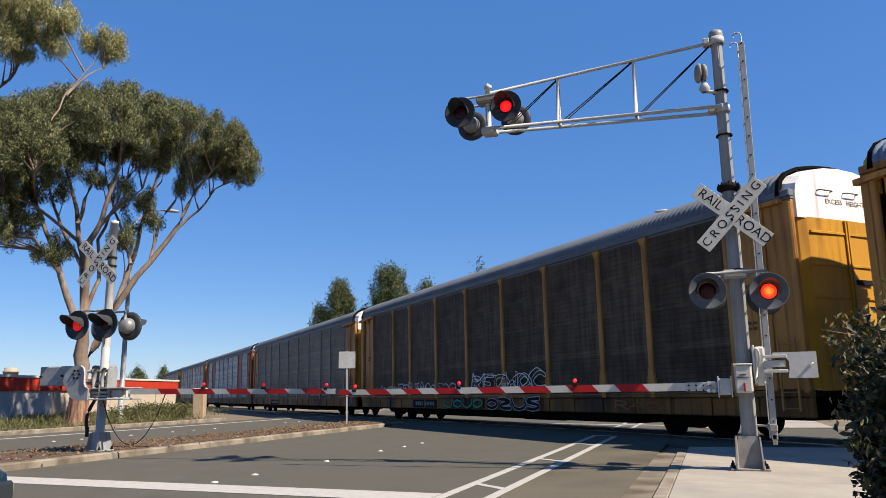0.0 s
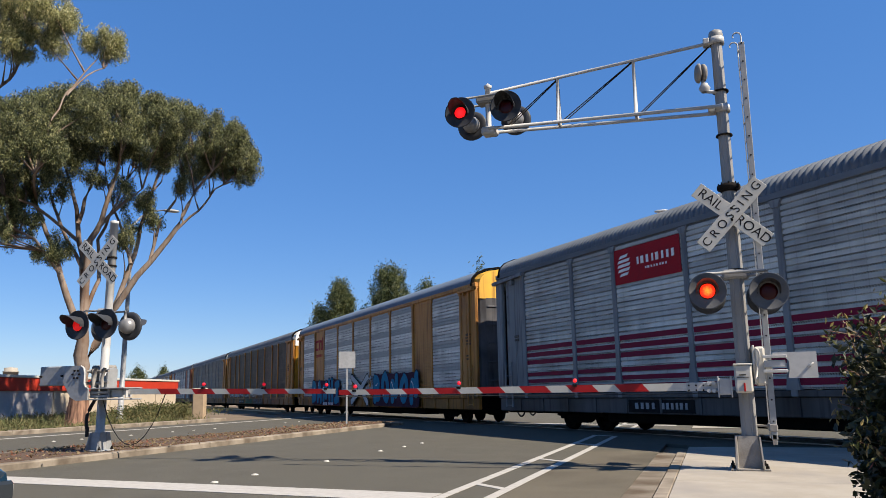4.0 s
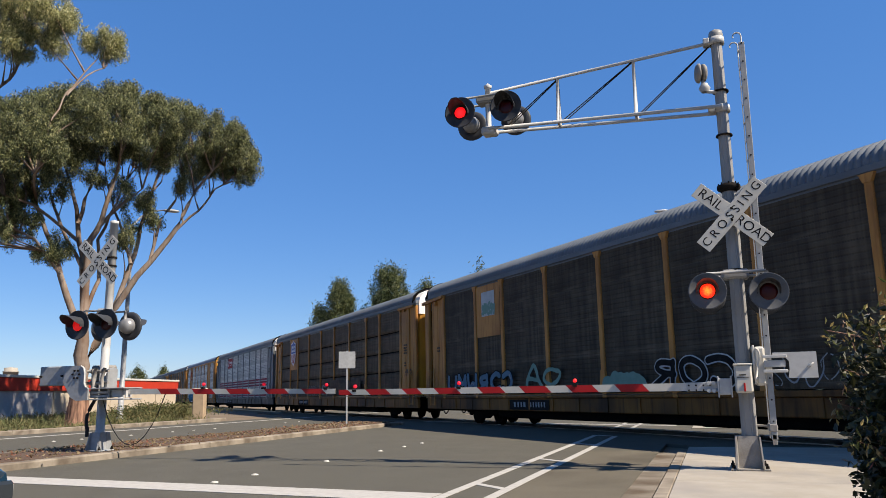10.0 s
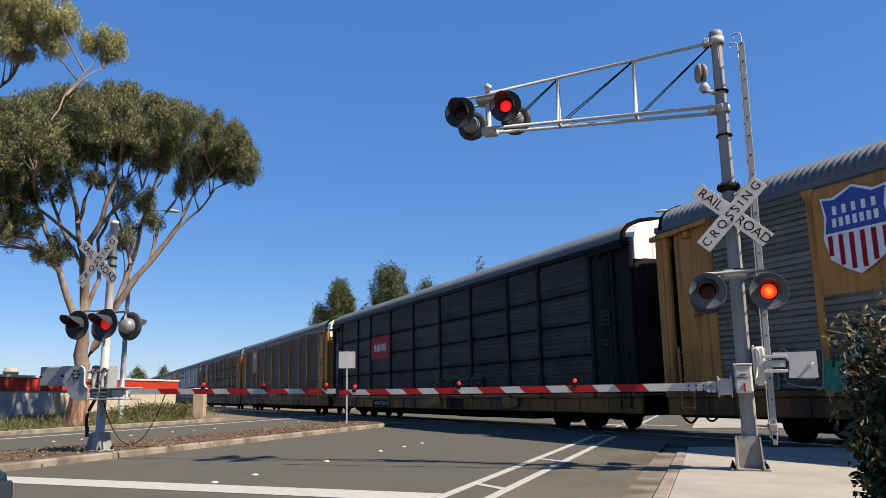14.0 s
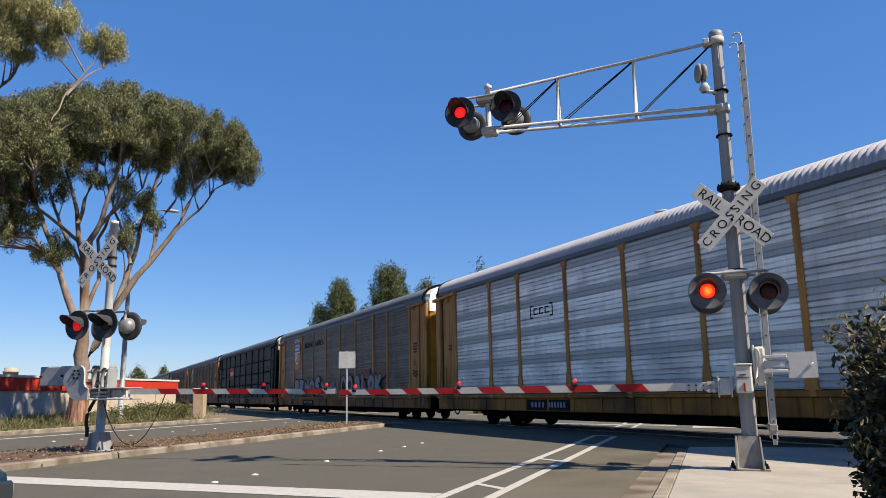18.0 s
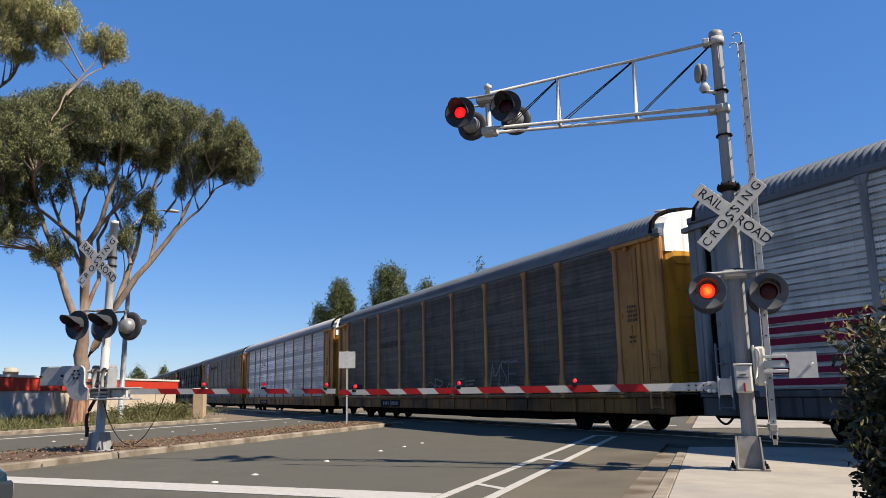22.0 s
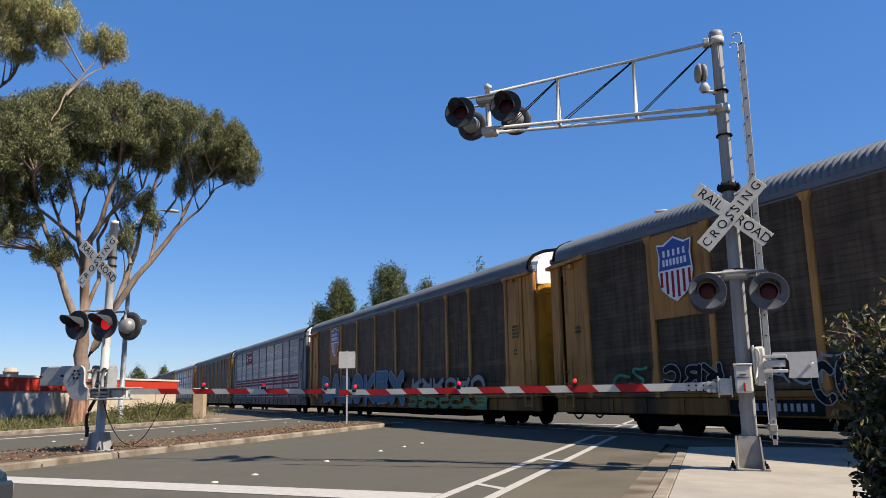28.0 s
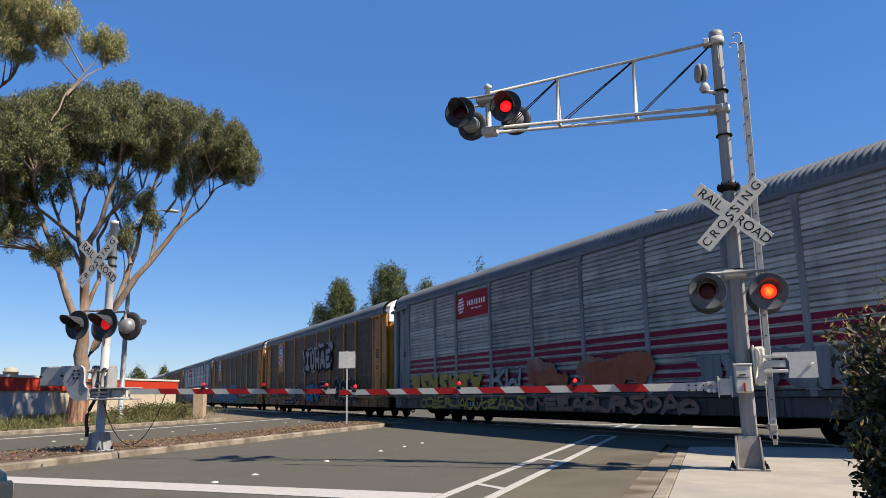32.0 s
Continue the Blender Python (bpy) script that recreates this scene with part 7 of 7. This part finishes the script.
def gum_tree():
    tree = tagged(new("eucalyptus_tree"), "large spreading eucalyptus with pale bark and drooping leaves", "tree")
    rng = np.random.default_rng(7)
    limbs = {
        "trunk": ([(-0.15, -0.05), (-0.09, 1.6), (-0.17, 3.1), (-0.17, 4.9)], (0.56, 0.38, 0.31, 0.22), 0.0),
        "a": ([(-0.17, 4.9), (-0.37, 7.0), (-0.68, 9.1), (-1.2, 11.4), (-1.86, 13.3)], (0.22, 0.17, 0.13, 0.08, 0.03), 0.8),
        "b": ([(-0.08, 2.6), (1.15, 5.3), (2.44, 7.4), (3.57, 9.1), (4.27, 10.8), (5.4, 12.4)], (0.24, 0.18, 0.15, 0.125, 0.08, 0.03), -1.5),
        "c": ([(0.83, 4.7), (1.7, 7.35), (2.04, 9.3), (2.78, 12.1), (3.1, 13.6)], (0.16, 0.13, 0.11, 0.07, 0.03), 1.4),
        "d": ([(-0.2, 4.9), (-0.11, 8.3), (0.41, 9.7), (0.78, 11.7), (1.04, 13.7)], (0.22, 0.17, 0.13, 0.09, 0.03), -0.9),
        "e": ([(-0.3, 3.9), (-1.21, 6.7), (-1.6, 7.9), (-2.56, 10.2), (-3.6, 12.0)], (0.22, 0.16, 0.13, 0.10, 0.04), 1.0),
        "f": ([(-0.12, 8.6), (1.0, 10.0), (1.95, 10.9)], (0.10, 0.08, 0.03), -0.6),
        "g": ([(-0.58, 8.3), (-2.5, 9.7), (-3.6, 9.9)], (0.10, 0.07, 0.03), -1.2),
        "h": ([(-0.37, 7.0), (0.63, 8.1), (1.42, 9.2)], (0.11, 0.08, 0.03), 0.5),
        "i": ([(-0.68, 9.1), (-0.28, 11.0), (0.08, 13.0)], (0.12, 0.08, 0.03), 1.2),
        "j": ([(-2.45, 10.1, 0.7), (-2.4, 10.3, -2.5), (-2.1, 10.7, -4.4), (-1.95, 12.1, -4.6), (-1.6, 13.6, -3.9), (-1.07, 14.9, -3.0), (-0.3, 16.4, -2.4)], (0.07, 0.06, 0.05, 0.047, 0.043, 0.04, 0.025), 0),
        "k": ([(-3.4, 12.0), (-4.3, 14.8), (-3.73, 15.6), (-3.18, 16.9)], (0.12, 0.09, 0.07, 0.03), -1.6),
        "m": ([(-0.17, 4.9), (0.35, 6.6), (0.2, 8.6), (0.95, 10.6), (1.6, 12.6)], (0.13, 0.11, 0.09, 0.06, 0.03), 1.8),
        "n": ([(1.7, 7.35), (1.25, 9.0), (0.65, 10.8), (0.3, 12.7)], (0.10, 0.08, 0.06, 0.03), 2.4),
        "o": ([(2.44, 7.4), (2.9, 9.6), (3.8, 11.2), (4.3, 13.0)], (0.10, 0.08, 0.06, 0.03), 0.6),
        "p": ([(-0.37, 7.0), (-1.35, 9.0), (-1.95, 10.6), (-2.4, 12.5)], (0.11, 0.09, 0.07, 0.03), 2.0),
        "q": ([(-1.21, 6.7), (-2.4, 8.2), (-3.9, 8.9)], (0.09, 0.07, 0.03), -1.0),
        "r": ([(3.57, 9.1), (4.6, 10.2), (5.4, 11.3), (6.3, 12.2)], (0.08, 0.06, 0.045, 0.02), -0.4),
        "l": ([(-1.5, 13.9, -3.7), (-0.7, 15.2, -3.0), (0.1, 16.2, -2.4)], (0.05, 0.04, 0.02), 0),
    }
    nodes = []
    for name, (pts, radii, deep) in limbs.items():
        bm = bmesh.new()
        n = len(pts)
        fine, rad = [], []
        for i in range(n - 1):
            for t in (0, 0.34, 0.67):
                k = (i + t) / (n - 1)
                u = pts[i][0] + (pts[i + 1][0] - pts[i][0]) * t
                z = pts[i][1] + (pts[i + 1][1] - pts[i][1]) * t
                j = 0.13 * noise.noise((u * 2, z * 2, len(name)))
                w = pts[i][2] + (pts[i + 1][2] - pts[i][2]) * t if len(pts[i]) > 2 else deep * k
                fine.append((u + j, w + j, z))
                rad.append(radii[i] + (radii[i + 1] - radii[i]) * t)
        fine.append((pts[-1][0], pts[-1][2] if len(pts[-1]) > 2 else deep, pts[-1][1]))
        rad.append(radii[-1])
        nodes += [(p, p) for p in fine if p[2] > 6.0]
        tube(bm, fine, [r * (1.0 if name == "trunk" else 0.85) for r in rad], 10)
        part("trunk" if name == "trunk" else "limb", bm, BARK, tree, smooth=True)
    crown = [(5.9, 13.0, 1.4, 1.1), (-2.74, 12.3, 1.9, 1.0), (-3.47, 10.5, 1.2, 1.0), (-1.52, 11.7, 1.1, 0.6), (4.12, 11.4, 0.7, 0.5), (2.64, 9.74, 0.6, 0.6),
             (1.45, 8.7, 0.9, 0.7), (-3.1, 8.9, 1.3, 0.7), (-1.71, 7.9, 1.0, 0.9), (0.43, 11.4, 1.3, 0.4), (-4.93, 12.5, 1.5, 2.0), (6.7, 12.1, 0.6, 0.7), (-2.7, 10.9, 1.5, 1.4), (1.6, 10.5, 1.1, 0.6), (2.3, 12.9, 2.2, 0.7), (4.4, 12.2, 1.0, 0.8), (-4.2, 9.6, 1.4, 1.1)]
    top = [(-3.04, 18.0, 1.9, 1.35), (-3.81, 16.6, 1.2, 0.9), (-0.1, 17.1, 0.95, 0.8), (-2.05, 16.6, 0.7, 0.35)]
    c1 = twig_centres(crown, rng, 22, 1.2)
    for _ in range(900):
        u, w = rng.uniform(-6.2, 7.4), rng.uniform(-4.6, 4.6)
        edge = ((u - 0.6) / 6.9) ** 2 + (w / 4.8) ** 2
        if edge > 1:
            continue
        top_z = 15.5 - 0.048 * (u - 1.2) ** 2 - (0.105 if w < 0 else 0.03) * w * w + 0.35 * noise.noise((u * 0.6, w * 0.6, 3.0))
        c1.append((u, w, top_z - 2.6 * rng.uniform(0, 1) ** 1.6 * (1.05 - edge * 0.6)))
    for _ in range(46):
        c1.append((rng.uniform(-4.6, -1.3), rng.uniform(-5.15, -4.75), rng.uniform(10.4, 12.1)))
    for _ in range(60):
        c1.append((rng.uniform(-6.2, -3.3), rng.uniform(-2.0, 2.0), rng.uniform(8.2, 10.2)))
    leaves("crown", c1, (0.165, 0.165, 0.25), 370000, 0.135, 0.036, 1.2, GUM_LEAF, tree, 3, "drooping olive-green leaves in dense tufts", True)
    c2 = [(u, w - 2.2, z) for u, w, z in twig_centres(top, rng, 50, 0.9)]
    sway = leaves("upper_crown", [(u, w + 0.0, z) for u, w, z in c2], (0.16, 0.16, 0.24), 46000, 0.155, 0.036, 1.2, SUNLIT_GUM_LEAF, tree, 4, "yellow-green leaves on the highest limb, lightened as if sunlit", True)
    for j, (u, w, z) in enumerate(c1[::9] + c2[::12]):
        a, b = min(((p, q) for p, q in nodes if q[2] < z - 0.5), key=lambda pq: (pq[0][0] - u) ** 2 + (pq[0][1] - w) ** 2 * 0.5 + (pq[0][2] - z + 1.6) ** 2, default=(nodes[0]))
        bm = bmesh.new()
        mid = Vector(a).lerp(Vector((u, w, z)), 0.5) + Vector((0.15 * math.sin(j), 0.1 * math.cos(j * 2), -0.18))
        tube(bm, [a, mid, (u, w, z)], [0.05, 0.03, 0.01], 5, False)
        part("branch", bm, BARK if j % 3 else TWIG, tree)
    tree.matrix_basis = pose(-26.6, 27.1, 0.05, 0, 0, 44.6)
    return tree


def far_tree(x, y, height, width, seed, label, count=7000, low=0.25, point=1.0):
    tree = tagged(new("tree"), label, "tree", "trees behind the track")
    rng = np.random.default_rng(seed)
    bm = bmesh.new()
    tube(bm, [(0, 0, -0.1), (0.1, 0, height * 0.5), (0, 0.1, height * 0.92)], [0.25, 0.16, 0.03], 8)
    part("trunk", bm, BARK, tree)
    pts = []
    for _ in range(int(120 * width / 4)):
        k = rng.uniform(low, 1.0)
        r = width * (1 - k ** 2.2 * point * 0.9) * rng.uniform(0.3, 1.0) * (0.6 + 0.4 * min(1, (k - low) * 5))
        a = rng.uniform(0, 6.28)
        pts.append((r * math.cos(a), r * math.sin(a), height * k))
    leaves("crown", pts, (0.33, 0.33, 0.62), int(count * 1.5), 0.36, 0.12, -0.8, PINE_LEAF, tree, seed + 1, "dark green foliage with ragged gaps")
    tree.matrix_basis = pose(x, y, 0.0, 0, 0, seed * 40)


def near_shrub():
    shrub = tagged(new("shrub"), "dense glossy-leaved shrub with yellow and reddish tips beside the pavement", "shrub")
    rng = np.random.default_rng(21)
    stems = bmesh.new()
    tips, pts = [], []
    for i in range(260):
        a, r = rng.uniform(0, 6.28), 0.42 * rng.uniform(0.0, 1.0) ** 0.6
        h = rng.uniform(0.8, 1.30) if i % 5 else rng.uniform(1.25, 1.50)
        x1, y1 = r * math.cos(a) * 1.2, r * math.sin(a) * 1.6
        tube(stems, [(x1 * 0.62, y1 * 0.75, 0.0), (x1 * 0.72, y1 * 0.8, h * 0.55), (x1 * 0.98, y1 * 1.1, h)], [0.012, 0.008, 0.003], 5, False)
        for k in np.linspace(0.90, 1.0, 3):
            tips.append((x1 * 0.98 * k, y1 * 1.1 * k, h * k))
        for k in np.linspace(0.06, 0.95, 11):
            pts.append((x1 * (0.62 + 0.36 * k), y1 * (0.75 + 0.35 * k), h * k))
    part("stem_work", stems, BARK, shrub)
    for i, (x1, y1, z1, out) in enumerate(((-0.36, -0.20, 1.36, 0.26), (-0.30, 0.10, 1.18, 0.22), (-0.38, 0.0, 1.02, 0.20), (-0.25, -0.35, 1.46, 0.16), (-0.42, -0.3, 0.86, 0.14))):
        shoot = bmesh.new()
        path = [(x1 + 0.10, y1, z1 - 0.16), (x1, y1, z1 - 0.06), (x1 - out * 0.5, y1 - 0.03, z1 + 0.02), (x1 - out, y1 - 0.05, z1 + 0.05)]
        tube(shoot, path, [0.007, 0.006, 0.004, 0.002], 5, False)
        part("shoot", shoot, BARK, shrub)
        tips += [tuple(Vector(path[2]).lerp(Vector(path[3]), k)) for k in (0.0, 0.35, 0.7, 1.0)]
    leaves("foliage", pts, (0.055, 0.055, 0.05), 120000, 0.054, 0.027, -0.5, BUSH_LEAF, shrub, 22, "dark glossy oval leaves")
    leaves("young_foliage", tips, (0.022, 0.022, 0.045), 4600, 0.042, 0.013, -1.2, SUNLIT_TIP_LEAF, shrub, 23, "yellow-green tip leaves, coloured as if sunlit")
    leaves("red_foliage", tips, (0.02, 0.02, 0.04), 700, 0.040, 0.012, -1.2, TIP_LEAF, shrub, 24, "reddish youngest leaves")
    shrub.matrix_basis = pose(1.15, 4.22, 0.02)


def verge_plants():
    rng = np.random.default_rng(31)
    pts = []
    for _ in range(900):
        pts.append((rng.uniform(-31, -23.8), rng.uniform(12, 33), 0.05))
    for _ in range(700):
        k = rng.uniform(0, 1)
        pts.append((-33.0 - 5.5 * k + rng.uniform(0.2, 5.5), 20 + 26 * k + rng.normal() * 1.5, rng.uniform(0.05, 0.35)))
    g = leaves("grass", pts, (0.35, 0.35, 0.10), 26000, 0.30, 0.035, -1.2, GRASS, None, 32)
    tagged(g, "rough mixed grass and low weeds on the verge", "grass", kind="stuff")
    bush = []
    for _ in range(240):
        k = rng.uniform(0, 1)
        bush.append((-30.5 - 1.5 * k + rng.normal() * 0.5, 34 + 7 * k + rng.normal() * 0.6, rng.uniform(0.1, 0.7)))
    b = leaves("hedge", bush, (0.2, 0.2, 0.15), 7000, 0.18, 0.05, -0.6, GRASS, None, 33)
    tagged(b, "low straggling green shrubs before the cream wall", "shrubs", kind="stuff")
    litter = []
    for _ in range(260):
        litter.append((rng.uniform(-13.6, -11.8), rng.uniform(9, 27), 0.16 if rng.uniform() < 0.4 else 0.155))
    li = leaves("leaf_litter", litter, (0.3, 0.3, 0.006), 2600, 0.08, 0.035, 0.0, TIP_LEAF, None, 34)
    tagged(li, "dry fallen leaves and bark on the mulch", "leaf litter", kind="stuff")


gum = gum_tree()
far_tree(-43.2, 84.9, 14.5, 3.3, 1, "dark bushy evergreen standing behind the track", 11500, 0.25, 0.8)
far_tree(-45.6, 84.0, 11.6, 2.2, 2, "smaller dark evergreen beside the larger one", 4200, 0.25, 0.8)
far_tree(-39.6, 92.0, 17.3, 5.2, 3, "tall broad dark evergreen behind the track", 17000, 0.3, 0.75)
far_tree(-36.6, 98.0, 16.2, 3.2, 5, "slender dark tree top behind the track", 6000, 0.3, 0.8)
far_tree(-25.6, 87.5, 16.4, 1.6, 6, "thin tree whose top shows over the cars", 700)
far_tree(-121.0, 139.0, 7.6, 3.4, 7, "round distant tree beyond the low building", 4500, 0.2)
far_tree(-116.5, 142.0, 7.4, 2.6, 8, "small pointed distant tree", 3500, 0.2)
far_tree(-126.0, 136.0, 5.2, 3.0, 9, "low dark distant tree beyond the building", 3000, 0.2)
near_shrub()
verge_plants()


# ---------------------------------------------------------------- what moves
def motions():
    for k, car in CARS.items():
        rows = []
        for t, s in TRAVEL:
            p = railside(TRACK, s - PITCH * k, 0.012)
            rows.append((t, Matrix.Translation(p) @ pose(0, 0, 0, 0, 0, RAIL_TURN)))
        walk(car, rows)
        for layer in car.animation_data.action.layers:
            for curve in layer.strips[0].channelbag(car.animation_data.action_slot).fcurves:
                for key in curve.keyframe_points:
                    key.interpolation = "LINEAR"
        wheels = [w for tr in car.children if tr.name.startswith("truck") for w in tr.children]
        radius, turn = 0.42, 0.0
        rows_w, step = [], radians(80)
        total = (TRAVEL[-1][1] - TRAVEL[0][1]) / radius
        n = int(total / step) + 1
        for i in range(n + 1):
            rows_w.append((32.0 * i / n, -math.degrees(total * i / n)))
        if 0 <= k:
            for w in wheels:
                at = w.matrix_basis.translation.copy()
                walk(w, [(t, pose(*at, a)) for t, a in rows_w])
    half = 0.5952
    for insert, x, y, z, phase, lead in FLASHERS:
        rows = [(0.0, pose(x, y + (0.05 if (phase == 0) == (lead == 0) else -0.012), z))]
        n = 0
        t = 0.0
        while t < 32.0:
            lit = (n % 2 == 0) == (phase == 0)
            on, off = max(0.067, t + 0.086 - lead), t + half - 0.03 - lead * 0.5
            if lit:
                for when, dy in ((on - 0.034, 0.05), (on, -0.012), (off, -0.012), (off + 0.034, 0.05)):
                    if rows[-1][0] + 0.03 < when < 32.0:
                        rows.append((when, pose(x, y + dy, z)))
            t += half
            n += 1
        if rows[-1][0] < 32.0:
            rows.append((32.0, rows[-1][1]))
        walk(insert, rows)


motions()
